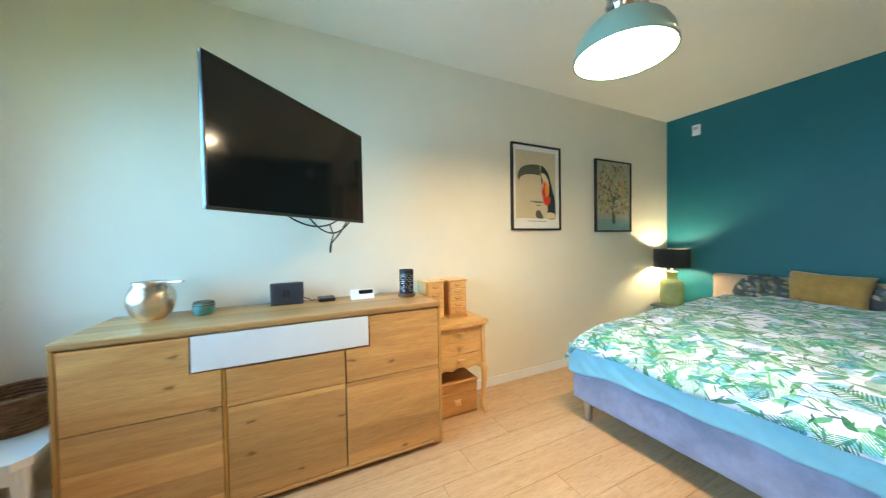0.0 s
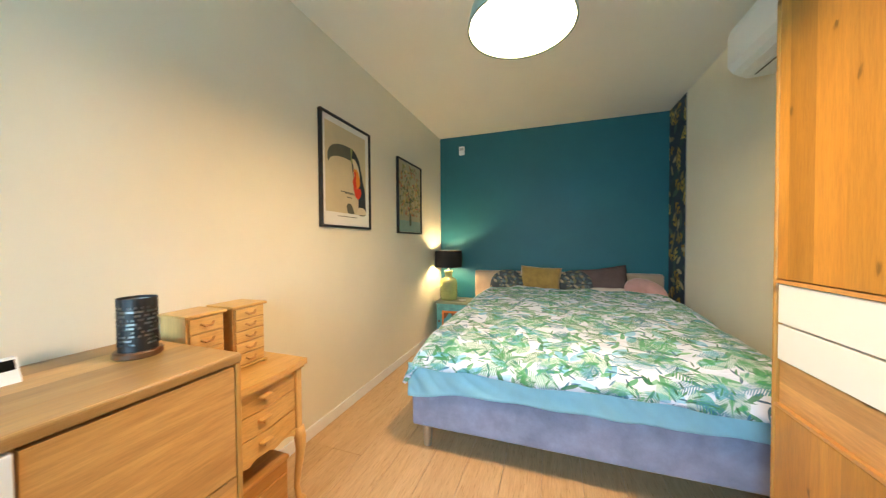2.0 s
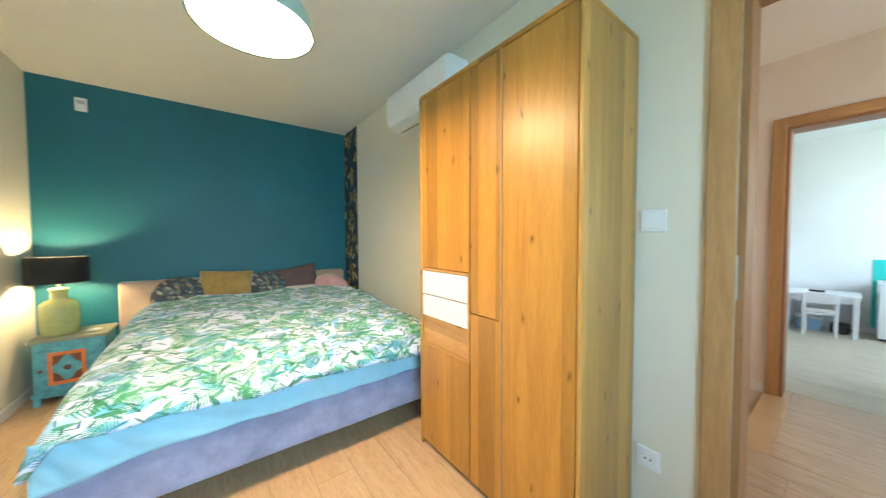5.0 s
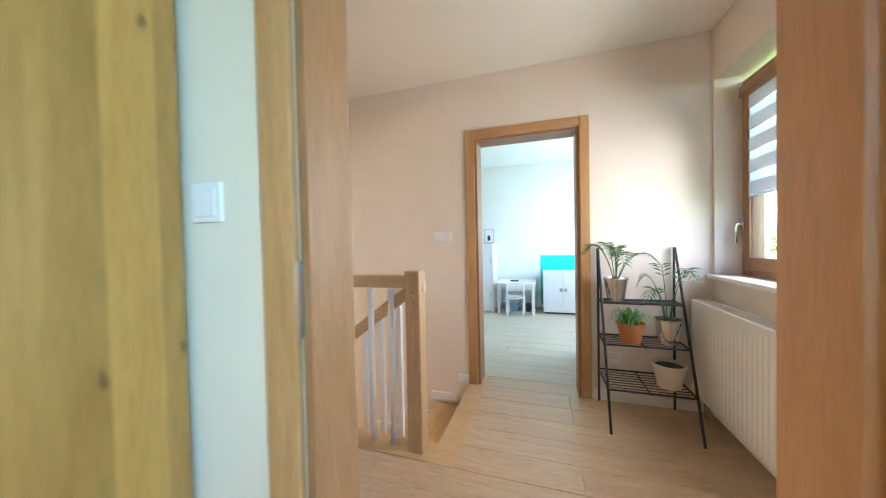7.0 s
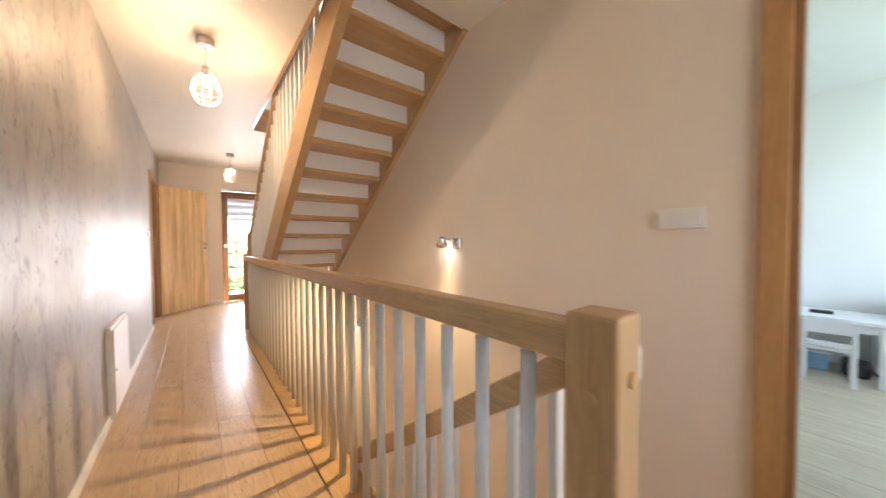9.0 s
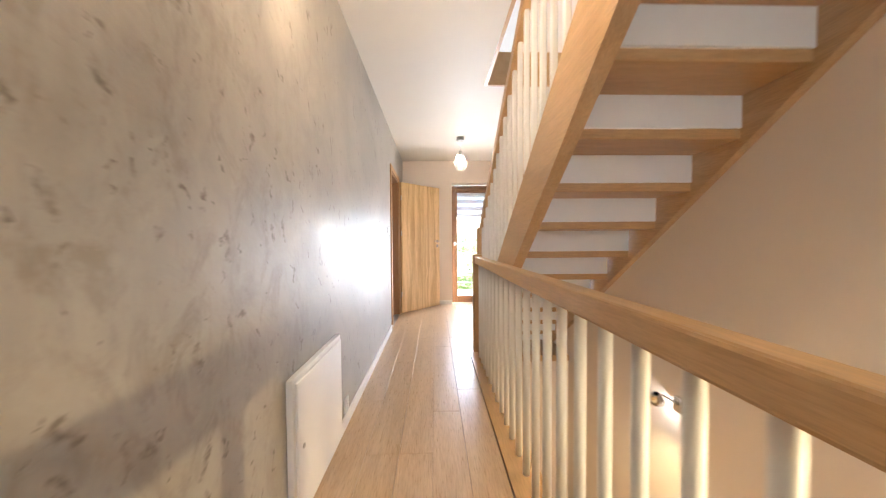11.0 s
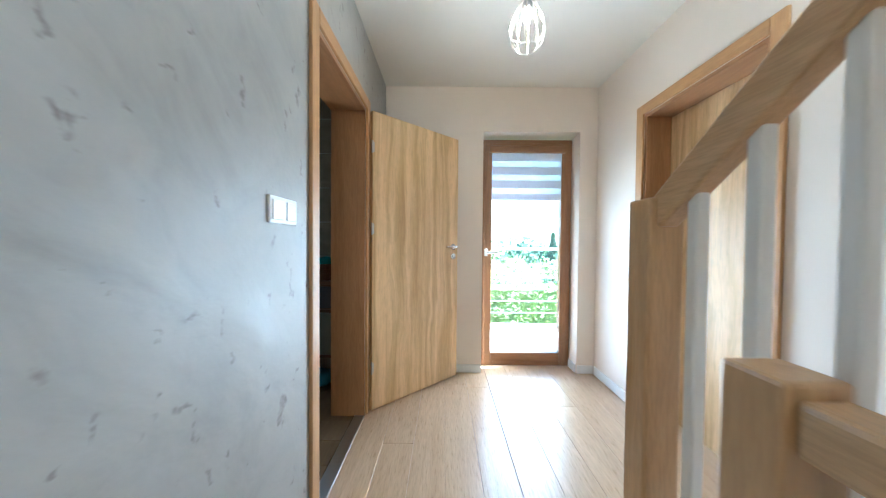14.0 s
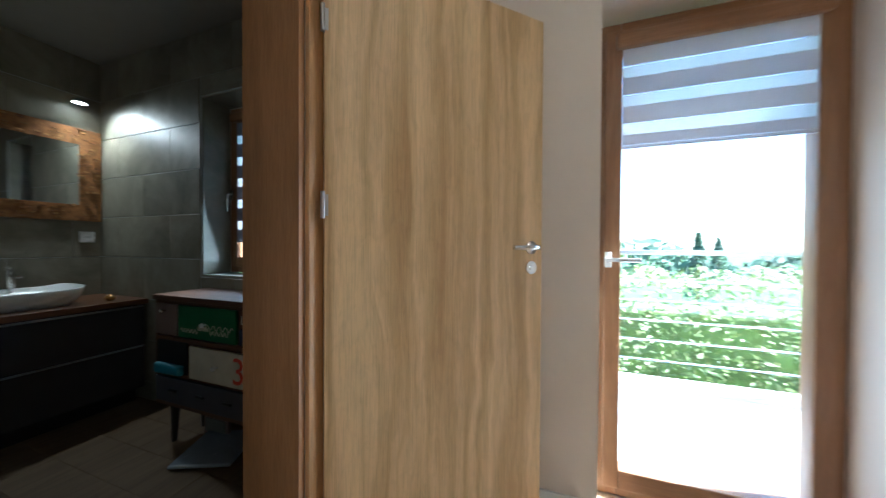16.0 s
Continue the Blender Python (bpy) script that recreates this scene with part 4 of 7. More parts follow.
# ---- wardrobe ----
wd = thing("wardrobe", (0.53, 1.25, 0), "tall oiled oak wardrobe with two small white drawers", "wardrobe")
WX = 0.327
part("body", box(WX + 0.021, 0.742, 0.775, 1.722, 0.02, 1.995), OAK_EDGE, wd)
part("top", box(WX - 0.001, 0.744, 0.757, 1.740, 1.996, 2.017, 0.004), OAK_V, wd)
part("side_panel", box(WX - 0.001, 0.744, 0.757, 0.774, 0.0, 1.995, 0.004), OAK_SIDE, wd)
part("side_panel", box(WX - 0.001, 0.744, 1.723, 1.740, 0.0, 1.995, 0.004), OAK_SIDE, wd)


def wfront(y0, y1, z0, z1, mat=OAK_V, x=WX, name="door_front", label=""):
    g = 0.002
    part(name, box(x, x + 0.020, y0 + g, y1 - g, z0 + g, z1 - g, 0.0025), mat, wd, label)


wfront(1.312, 1.722, 1.045, 1.993)
wfront(1.312, 1.722, 0.035, 0.606)
wfront(1.118, 1.308, 0.856, 1.993)
wfront(1.118, 1.308, 0.035, 0.854)
wfront(0.775, 1.108, 0.035, 1.993)
wfront(1.325, 1.722, 0.893, 1.030, WHITE_GLOSS, WX + 0.004, "drawer_front", "white glass drawer front")
wfront(1.325, 1.722, 0.768, 0.891, WHITE_GLOSS, WX + 0.004, "drawer_front", "white glass drawer front")
part("mullion", box(WX - 0.004, WX + 0.020, 1.109, 1.117, 0.03, 1.994, 0.002), OAK_EDGE, wd, "pale wooden edge strip")
part("niche_frame", add(box(WX - 0.003, WX + 0.020, 1.311, 1.323, 0.607, 1.044), box(WX - 0.003, WX + 0.020, 1.324, 1.722, 1.031, 1.043), box(WX - 0.003, WX + 0.020, 1.324, 1.722, 0.607, 0.617)), PINE_DARK, wd)
part("niche_panel", box(WX + 0.012, WX + 0.0205, 1.324, 1.722, 0.618, 0.767), OAK_H, wd)

# ---- bed ----
bed = thing("bed", (-0.27, 3.0, 0), "double box-spring bed in grey-blue velvet with an aqua sheet", "bed")
BX0, BX1, BY0, BY1 = -1.155, 0.640, 1.918, 4.05


def cushion_box(x0, x1, y0, y1, z0, z1, r, wob, seed, n=40):
    """A padded box with rounded edges and a little unevenness."""
    bm = box(x0, x1, y0, y1, z0, z1, r, 4)
    bmesh.ops.subdivide_edges(bm, edges=[e for e in bm.edges if e.calc_length() > 0.12], cuts=10, use_grid_fill=True)
    for v in bm.verts:
        d = noise.noise_vector(v.co * 4.0 + Vector((seed, 0, 0)))
        v.co += d * wob
    return bm


part("box_spring", cushion_box(BX0, BX1, BY0, BY1, 0.142, 0.372, 0.018, 0.006, 3), VELVET, bed, "grey-blue velvet box base", smooth=True)
part("mattress", cushion_box(BX0 + 0.012, BX1 - 0.012, BY0 + 0.008, BY1 - 0.02, 0.345, 0.545, 0.05, 0.012, 9), SHEET, bed, "mattress in an aqua fitted sheet", smooth=True)
part("headboard", cushion_box(-1.298, 0.690, 4.062, 4.160, 0.10, 0.832, 0.028, 0.004, 5), HEADBOARD, bed, "beige velvet headboard", smooth=True)
for lx in (-1.085, 0.56):
    for ly in (1.99, 3.9):
        part("leg", lathe([(0.022, 0.0), (0.030, 0.145)], (lx, ly, 0), 20), STEEL, bed, "round satin metal leg", smooth=False)


def sag_sheet():
    """The sheet's loose hem hanging over the foot of the bed, pulled into slanting creases."""
    bm = bmesh.new()
    nx, nz = 160, 12
    grid = []
    for i in range(nx + 1):
        u = i / nx
        x = BX0 - 0.012 + u * (BX1 - BX0 + 0.02)
        low = 0.352 + 0.004 * math.sin(u * 7) + 0.026 * u + 0.003 * math.sin(u * 41) - 0.040 * math.exp(-((u - 0.03) / 0.07) ** 2)
        col = []
        for k in range(nz + 1):
            w = k / nz
            z = 0.505 * (1 - w) + low * w
            crease = math.sin(u * 46 - w * 4.5 + 3 * math.sin(u * 9))
            fold = 0.020 * crease * (0.35 + 0.65 * math.exp(-u * 2.2)) * math.sin(math.pi * min(1, 0.15 + w * 0.8))
            col.append(bm.verts.new((x, BY0 - 0.006 - abs(0.004 + fold * 0.7) - 0.004 * w, z)))
        grid.append(col)
    for a, b in zip(grid, grid[1:]):
        for k in range(nz):
            bm.faces.new((a[k], b[k], b[k + 1], a[k + 1]))
    return bm


hem = part("sheet_hem", sag_sheet(), SHEET, bed, "gathered aqua sheet hem", smooth=True)
sol = hem.modifiers.new("thick", "SOLIDIFY")
sol.thickness = 0.004

duvet = thing("duvet", (-0.27, 2.9, 0.5), "white duvet printed with green and blue palm leaves", "duvet")


def duvet_top():
    bm = bmesh.new()
    nx, ny = 110, 120
    grid = []
    x0, x1, y0, y1 = BX0 - 0.035, BX1 + 0.05, BY0 - 0.048, 3.78
    for i in range(nx + 1):
        u = i / nx
        col = []
        for j in range(ny + 1):
            v = j / ny
            x, y = x0 + u * (x1 - x0), y0 + v * (y1 - y0)
            lift = 0.055 + 0.075 * (1 - math.exp(-v * 5.0)) + 0.035 * v
            side = min(1.0, u * 11) ** 0.6 * min(1.0, (1 - u) * 11) ** 0.6
            foot = min(1.0, v * 9.0) ** 0.55
            head = min(1.0, (1 - v) * 14) ** 0.5
            z = 0.538 + lift * side * foot * (0.55 + 0.45 * head)
            p = Vector((x * 2.6, y * 2.6, 2.0))
            z += (0.030 * noise.noise(p) + 0.014 * noise.noise(p * 2.7 + Vector((5, 1, 0)))) * side * foot
            z += 0.006 * math.sin(9 * x + 5 * y + 3 * noise.noise(p)) * side * foot
            z += 0.007 * noise.noise(Vector((x * 9, y * 22, 4.0))) * side * foot
            # hanging borders
            if v < 0.03:
                z -= (0.03 - v) / 0.03 * (0.038 + 0.030 * u + 0.008 * math.sin(u * 17 + 1) + 0.02 * noise.noise(Vector((x * 5, 0, 7))))
            if u < 0.045:
                z -= (0.045 - u) / 0.045 * (0.10 + 0.03 * noise.noise(Vector((0, y * 3, 4))))
                x = x0 + 0.04 * u / 0.045 * 1.9 - 0.0
            if u > 0.955:
                z -= (u - 0.955) / 0.045 * 0.10
            y += 0.012 * noise.noise(Vector((x * 4, y * 4, 1.0)))
            col.append(bm.verts.new((x, y, z)))
        grid.append(col)
    for a, b in zip(grid, grid[1:]):
        for k in range(ny):
            bm.faces.new((a[k], b[k], b[k + 1], a[k + 1]))
    return bm


dv = part("cover", duvet_top(), DUVET, duvet, smooth=True)
sol = dv.modifiers.new("thick", "SOLIDIFY")
sol.thickness, sol.offset = 0.022, -1.0

# ---- bedroom: things on and beside the sideboard ----
tv_ang = math.degrees(math.atan2(0.627, -0.636))
tv = thing("television", (-1.226, 0.305, 1.315), "black flat television swung out on a wall arm", "television", rz=tv_ang)
part("back_cover", add(box(-0.425, 0.425, -0.0, 0.028, 0.02, 0.49, 0.008), box(-0.30, 0.30, 0.028, 0.05, 0.04, 0.30, 0.012)), BLACK, tv, local=True)
part("bezel", add(box(-0.447, 0.447, -0.016, 0.0, 0.0, 0.012, 0.002), box(-0.447, 0.447, -0.016, 0.0, 0.504, 0.513, 0.002), box(-0.447, -0.439, -0.016, 0.0, 0.012, 0.504, 0.002), box(0.439, 0.447, -0.016, 0.0, 0.012, 0.504, 0.002)), BLACK, tv, local=True)
part("screen", box(-0.439, 0.439, -0.012, -0.001, 0.012, 0.504), SCREEN, tv, "switched-off glossy dark screen", local=True)
part("wall_arm", add(bar((-1.76, 0.22, 1.57), (-1.50, 0.10, 1.57), 0.03, 0.06), bar((-1.50, 0.10, 1.57), (-1.26, 0.27, 1.57), 0.03, 0.06), box(-1.78, -1.765, 0.10, 0.34, 1.45, 1.70, 0.003)), BLACK_METAL, tv)


def sag(a, b, drop, n=14):
    a, b = Vector(a), Vector(b)
    return [a.lerp(b, k / n) + Vector((0, 0, -drop * 4 * (k / n) * (1 - k / n))) for k in range(n + 1)]


part("cable", tube(sag((-1.40, 0.33, 1.33), (-1.58, 0.56, 1.33), 0.075), 0.0045, 8), BLACK, tv)
part("cable", tube(sag((-1.30, 0.22, 1.34), (-1.62, 0.50, 1.34), 0.05), 0.0045, 8), BLACK, tv)
part("cable", tube([(-1.60, 0.55, 1.34), (-1.68, 0.52, 1.27), (-1.755, 0.47, 1.20), (-1.772, 0.465, 1.14)], 0.0045, 8), BLACK, tv)
part("cable", tube([(-1.52, 0.44, 1.30), (-1.64, 0.47, 1.25), (-1.752, 0.462, 1.19), (-1.772, 0.46, 1.14)], 0.004, 8), BLACK, tv)

TOPZ = 0.850
pot = thing("silver_pot", (-1.60, -0.365, TOPZ), "round hammered silver pot with a handle", "pot")
part("bowl", lathe([(0.046, 0.0), (0.052, 0.008), (0.072, 0.028), (0.088, 0.065), (0.092, 0.095), (0.087, 0.130), (0.072, 0.158), (0.064, 0.168), (0.072, 0.178), (0.070, 0.180), (0.060, 0.168), (0.080, 0.13), (0.083, 0.09), (0.05, 0.02), (0.0, 0.012)], (-1.60, -0.365, TOPZ), 40, False), SILVER, pot, smooth=True)
part("handle", bar((-1.59, -0.30, TOPZ + 0.173), (-1.57, -0.235, TOPZ + 0.177), 0.03, 0.010, 0.003), SILVER, pot)

cup = thing("ceramic_cup", (-1.60, -0.165, TOPZ), "small two-tone teal and brown ceramic cup", "cup")
part("bowl", lathe([(0.030, 0.0), (0.042, 0.006), (0.047, 0.03), (0.046, 0.055), (0.040, 0.066), (0.036, 0.066), (0.041, 0.05), (0.040, 0.02), (0.0, 0.012)], (-1.60, -0.165, TOPZ), 28, False), plain("teal_glaze", (0.10, 0.28, 0.26), 0.3, vary=0.35, scale=14), cup, smooth=True)
part("rim", lathe([(0.0475, 0.046), (0.044, 0.062), (0.040, 0.067), (0.036, 0.067), (0.041, 0.05)], (-1.60, -0.165, TOPZ), 28, False), plain("brown_glaze", (0.09, 0.055, 0.035), 0.35, vary=0.3), cup, smooth=True)

dock = thing("console_dock", (-1.66, 0.205, TOPZ), "black plastic console dock standing upright", "dock")
part("case", box(-1.690, -1.650, 0.125, 0.298, TOPZ, TOPZ + 0.125, 0.006), BLACK, dock)
part("front_plate", box(-1.652, -1.640, 0.127, 0.296, TOPZ, TOPZ + 0.122, 0.005), plain("dark_slate_plastic", (0.030, 0.036, 0.048), 0.4), dock)
part("mark", add(box(-1.6402, -1.6392, 0.19, 0.205, TOPZ + 0.045, TOPZ + 0.085), box(-1.6402, -1.6392, 0.21, 0.225, TOPZ + 0.045, TOPZ + 0.085)), BLACK, dock)
part("cable", tube([(-1.67, 0.298, TOPZ + 0.03), (-1.67, 0.33, TOPZ + 0.02), (-1.69, 0.34, TOPZ + 0.005), (-1.72, 0.36, TOPZ + 0.004)], 0.003, 8), BLACK, dock)

sbx = thing("set_top_box", (-1.66, 0.425, TOPZ), "flat black set-top box", "set-top box")
part("case", box(-1.715, -1.610, 0.375, 0.470, TOPZ + 0.003, TOPZ + 0.024, 0.006), BLACK, sbx)
part("foot", box(-1.70, -1.63, 0.39, 0.455, TOPZ, TOPZ + 0.004), BLACK, sbx)
clock = thing("desk_clock", (-1.64, 0.63, TOPZ), "white desk clock with a dark display", "clock")
part("case", prism([(-1.665, TOPZ), (-1.605, TOPZ), (-1.628, TOPZ + 0.056), (-1.650, TOPZ + 0.056)], 0.565, 0.700, "y"), TRIM, clock)
part("display", prism([(-1.6185, TOPZ + 0.030), (-1.6165, TOPZ + 0.030), (-1.6255, TOPZ + 0.053), (-1.6275, TOPZ + 0.053)], 0.610, 0.695, "y"), SCREEN, clock)
candle = thing("lantern", (-1.56, 0.90, TOPZ), "black pierced metal candle lantern on a wooden disc", "lantern")
part("base", lathe([(0.052, 0.0), (0.056, 0.005), (0.056, 0.016), (0.053, 0.020), (0.0, 0.020)], (-1.56, 0.90, TOPZ), 32), WALNUT, candle, "round bark-edged wooden base")


def pierced_cylinder(c, r, z0, z1, n=40, rows=26):
    rng = random.Random(4)
    bm = bmesh.new()
    dz = (z1 - z0) / rows
    for k in range(rows):
        for j in range(n):
            if 1 < k < rows - 3 and k % 2 and rng.random() < 0.55:
                continue
            a0, a1 = 2 * math.pi * j / n, 2 * math.pi * (j + 1) / n
            vs = [bm.verts.new((c[0] + r * math.cos(a), c[1] + r * math.sin(a), z)) for a, z in ((a0, z0 + k * dz), (a1, z0 + k * dz), (a1, z0 + (k + 1) * dz), (a0, z0 + (k + 1) * dz))]
            bm.faces.new(vs)
    bmesh.ops.remove_doubles(bm, verts=bm.verts, dist=1e-4)
    return bm


part("shell", pierced_cylinder((-1.56, 0.90), 0.045, TOPZ + 0.020, TOPZ + 0.172), BLACK_METAL, candle, "black pierced shell")
part("inner_glass", lathe([(0.040, 0.021), (0.040, 0.165)], (-1.56, 0.90, TOPZ), 28, False), STEEL, candle)

# ---- small pine chest of drawers with a box under it ----
chest = thing("chest_of_drawers", (-1.61, 1.24, 0), "small pine chest of drawers on curved legs", "chest of drawers")
CX, CY0, CY1 = -1.462, 1.035, 1.448


def serpentine(x_back, y0, y1, x_front, amp, z0, z1, n=24):
    out = [(x_back, y0), (x_back, y1)]
    for k in range(n + 1):
        u = 1 - k / n
        out.append((x_front + amp * math.cos((u - 0.5) * 2 * math.pi) * 0.5 + amp * 0.5, y0 + u * (y1 - y0)))
    return prism(out, z0, z1, "z")


part("top", serpentine(-1.775, CY0 - 0.012, CY1 + 0.012, CX, 0.022, 0.628, 0.654), PINE, chest)
part("top_moulding", serpentine(-1.772, CY0 - 0.004, CY1 + 0.004, CX - 0.012, 0.022, 0.614, 0.628), PINE, chest)
part("case", serpentine(-1.770, CY0 + 0.012, CY1 - 0.012, CX - 0.042, 0.018, 0.345, 0.614), PINE_V, chest)
for z0 in (0.348, 0.438, 0.527):
    dr = part("drawer_front", serpentine(-1.55, CY0 + 0.028, CY1 - 0.028, CX - 0.030, 0.018, z0, z0 + 0.085), PINE, chest)
    zz = z0 + 0.046
    part("knob", add(box(CX - 0.012, CX + 0.012, 1.215, 1.268, zz + 0.004, zz + 0.014, 0.004), box(CX - 0.016, CX + 0.006, 1.232, 1.251, zz - 0.010, zz + 0.005, 0.003)), PINE_V, dr)
apron = [(CY0 + 0.03, 0.345), (CY0 + 0.03, 0.295)]
for k in range(21):
    u = k / 20
    apron.append((CY0 + 0.03 + u * (CY1 - CY0 - 0.06), 0.305 + 0.022 * abs(math.sin(u * math.pi * 3)) + 0.02 * math.sin(u * math.pi)))
apron += [(CY1 - 0.03, 0.345)]
part("apron", prism(apron, CX - 0.040, CX - 0.024, "x"), PINE, chest)
LEGP = [(0.0, 0.345), (0.006, 0.30), (0.008, 0.25), (-0.002, 0.16), (-0.010, 0.08), (-0.004, 0.03), (0.014, 0.010), (0.018, 0.0)]
for ly, s in ((CY0 + 0.018, -1), (CY1 - 0.018, 1)):
    part("leg", tube([(CX - 0.028 + d, ly + s * d * 0.5, z) for d, z in LEGP], 0.018, 10, [0.024, 0.025, 0.022, 0.016, 0.013, 0.014, 0.017, 0.012]), PINE_V, chest, smooth=True)
    part("leg", box(-1.768, -1.735, ly - 0.016, ly + 0.016, 0.0, 0.345, 0.004), PINE_V, chest)
    part("post", box(CX - 0.052, CX - 0.018, ly - 0.016, ly + 0.016, 0.345, 0.614, 0.006), PINE_V, chest)

crate = thing("wooden_box", (-1.60, 1.22, 0), "amber pine drawer box standing under the chest", "box")
part("case", box(-1.755, -1.520, 1.06, 1.395, 0.0, 0.215, 0.004), PINE_DARK, crate)
part("lid", box(-1.757, -1.512, 1.055, 1.400, 0.216, 0.236, 0.006), PINE_DARK, crate)
fr = part("drawer_front", box(-1.519, -1.506, 1.075, 1.380, 0.02, 0.165, 0.004), PINE_DARK, crate)
part("knob", add(box(-1.507, -1.494, 1.21, 1.245, 0.085, 0.108, 0.004), box(-1.507, -1.499, 1.20, 1.255, 0.078, 0.118, 0.002)), PINE_V, fr)


def mini_chest(y0, y1, z0, n, mat, side, label):
    t = thing("jewellery_chest", (-1.69, (y0 + y1) / 2, z0), label, "jewellery box", "small chests on the chest of drawers")
    x0, x1 = -1.765, -1.625
    h = 0.268
    part("case", box(x0, x1, y0 + 0.008, y1 - 0.008, z0 + 0.014, z0 + h - 0.012, 0.002), side, t)
    part("top", box(x0 - 0.004, x1 + 0.014, y0, y1, z0 + h - 0.012, z0 + h, 0.004), mat, t)
    part("base", add(box(x0, x1 + 0.010, y0 + 0.002, y1 - 0.002, z0 + 0.006, z0 + 0.014, 0.002), box(x1 - 0.01, x1 + 0.010, y0 + 0.002, y0 + 0.016, z0, z0 + 0.006), box(x1 - 0.01, x1 + 0.010, y1 - 0.016, y1 - 0.002, z0, z0 + 0.006), box(x0, x0 + 0.02, y0 + 0.002, y1 - 0.002, z0, z0 + 0.006)), mat, t)
    dz = (h - 0.030) / n
    for k in range(n):
        a = z0 + 0.017 + k * dz
        d = part("drawer_front", box(x1, x1 + 0.010, y0 + 0.016, y1 - 0.016, a + 0.002, a + dz - 0.002, 0.003), mat, t)
        part("knob", tube([(x1 + 0.010, (y0 + y1) / 2 - 0.024, a + dz / 2 + 0.006), (x1 + 0.019, (y0 + y1) / 2 - 0.012, a + dz / 2 - 0.003), (x1 + 0.019, (y0 + y1) / 2 + 0.012, a + dz / 2 - 0.003), (x1 + 0.010, (y0 + y1) / 2 + 0.024, a + dz / 2 + 0.006)], 0.0045, 8), PINE_DARK, d, "dark wooden pull")


mini_chest(1.055, 1.205, 0.654, 4, PINE, PINE_V, "pale pine jewellery chest with four small drawers")
mini_chest(1.225, 1.385, 0.654, 5, PINE, PINE_DARK, "amber pine jewellery chest with five small drawers")

# white stool with a wicker basket
stool = thing("stool", (-1.52, -0.80, 0), "white lacquered stool beside the sideboard", "stool")
part("seat", prism([(-1.74, -1.02), (-1.30, -1.02), (-1.265, -0.98), (-1.265, -0.645), (-1.30, -0.61), (-1.74, -0.61)], 0.425, 0.455, "z"), TRIM, stool)
part("apron", add(box(-1.71, -1.295, -0.645, -0.630, 0.37, 0.425), box(-1.71, -1.295, -1.0, -0.985, 0.37, 0.425), box(-1.30, -1.285, -0.985, -0.645, 0.37, 0.425)), TRIM, stool)
for lx in (-1.72, -1.335):
    for ly in (-1.0, -0.67):
        part("leg", box(lx, lx + 0.045, ly, ly + 0.045, 0.0, 0.425, 0.006), TRIM, stool)


def basket(name, c, r0, r1, h, label, mat, seed):
    t = thing(name, c, label, "basket")
    bm = bmesh.new()
    n, rows = 36, max(5, int(h / 0.014))
    for k in range(rows):
        u = k / (rows - 1)
        r = r0 + (r1 - r0) * u
        pts = [(c[0] + (r + 0.004 * math.sin(j * math.pi + k * math.pi)) * math.cos(2 * math.pi * j / n), c[1] + (r + 0.004 * math.sin(j * math.pi + k * math.pi)) * math.sin(2 * math.pi * j / n), c[2] + 0.007 + u * (h - 0.012)) for j in range(n + 1)]
        bm = add(bm, tube(pts, 0.0085, 6))
    part("weave", bm, mat, t, smooth=True)
    part("bottom", lathe([(0.0, 0.0), (r0, 0.0), (r0, 0.006), (0.0, 0.006)], c, 24, False), mat, t)
    return t


WICKER = plain("brown_wicker", (0.22, 0.11, 0.05), 0.7, vary=0.5, scale=40, bump=0.4)
basket("wicker_basket", (-1.60, -0.80, 0.455), 0.11, 0.135, 0.15, "brown woven wicker basket on the white stool", WICKER, 2)

# ---- pictures ----


def picture(y0, y1, z0, z1, label):
    t = thing("framed_print", (-1.78, (y0 + y1) / 2, z0), label, "picture", "framed prints on the wall")
    w, d = 0.016, 0.026
    x0, x1 = -1.7795, -1.7795 + d
    part("frame", add(box(x0, x1, y0, y0 + w, z0, z1, 0.002), box(x0, x1, y1 - w, y1, z0, z1, 0.002), box(x0, x1, y0 + w, y1 - w, z0, z0 + w, 0.002), box(x0, x1, y0 + w, y1 - w, z1 - w, z1, 0.002)), BLACK, t)
    part("mount", box(x0, x1 - 0.012, y0 + w, y1 - w, z0 + w, z1 - w), WHITE_CLOTH, t, "white paper mount")
    return t, x1 - 0.012


def blob(points, x, thick=0.0006, n=8):
    """A smooth closed outline on the wall plane: rows of y and z."""
    out = []
    m = len(points)
    for k in range(m):
        p0, p1, p2, p3 = (Vector(points[(k + i - 1) % m]) for i in range(4))
        for s in range(n):
            u = s / n
            out.append(tuple(0.5 * ((2 * p1) + (p2 - p0) * u + (2 * p0 - 5 * p1 + 4 * p2 - p3) * u * u + (3 * p1 - p0 - 3 * p2 + p3) * u ** 3)))
    return prism(out, x, x + thick, "x")


P1Y0, P1Y1, P1Z0, P1Z1 = 1.912, 2.470, 1.283, 2.028
p1, px = picture(P1Y0, P1Y1, P1Z0, P1Z1, "black-framed print of a toucan on beige paper")
PRINT = plain("beige_print_paper", (0.60, 0.51, 0.33), 0.6, vary=0.08)


def flat(c, name, r=0.55):
    return plain(name, c, r, vary=0.12, scale=12)


INK, ORANGE, RED, CREAM, GREYG = flat((0.010, 0.012, 0.018), "print_black"), flat((0.80, 0.27, 0.03), "print_orange"), flat((0.70, 0.05, 0.02), "print_red"), flat((0.70, 0.60, 0.40), "print_cream"), flat((0.10, 0.10, 0.075), "print_olive")
NIGHT, LEAFY = flat((0.012, 0.020, 0.032), "print_night_blue"), flat((0.26, 0.29, 0.10), "print_leaf_green")


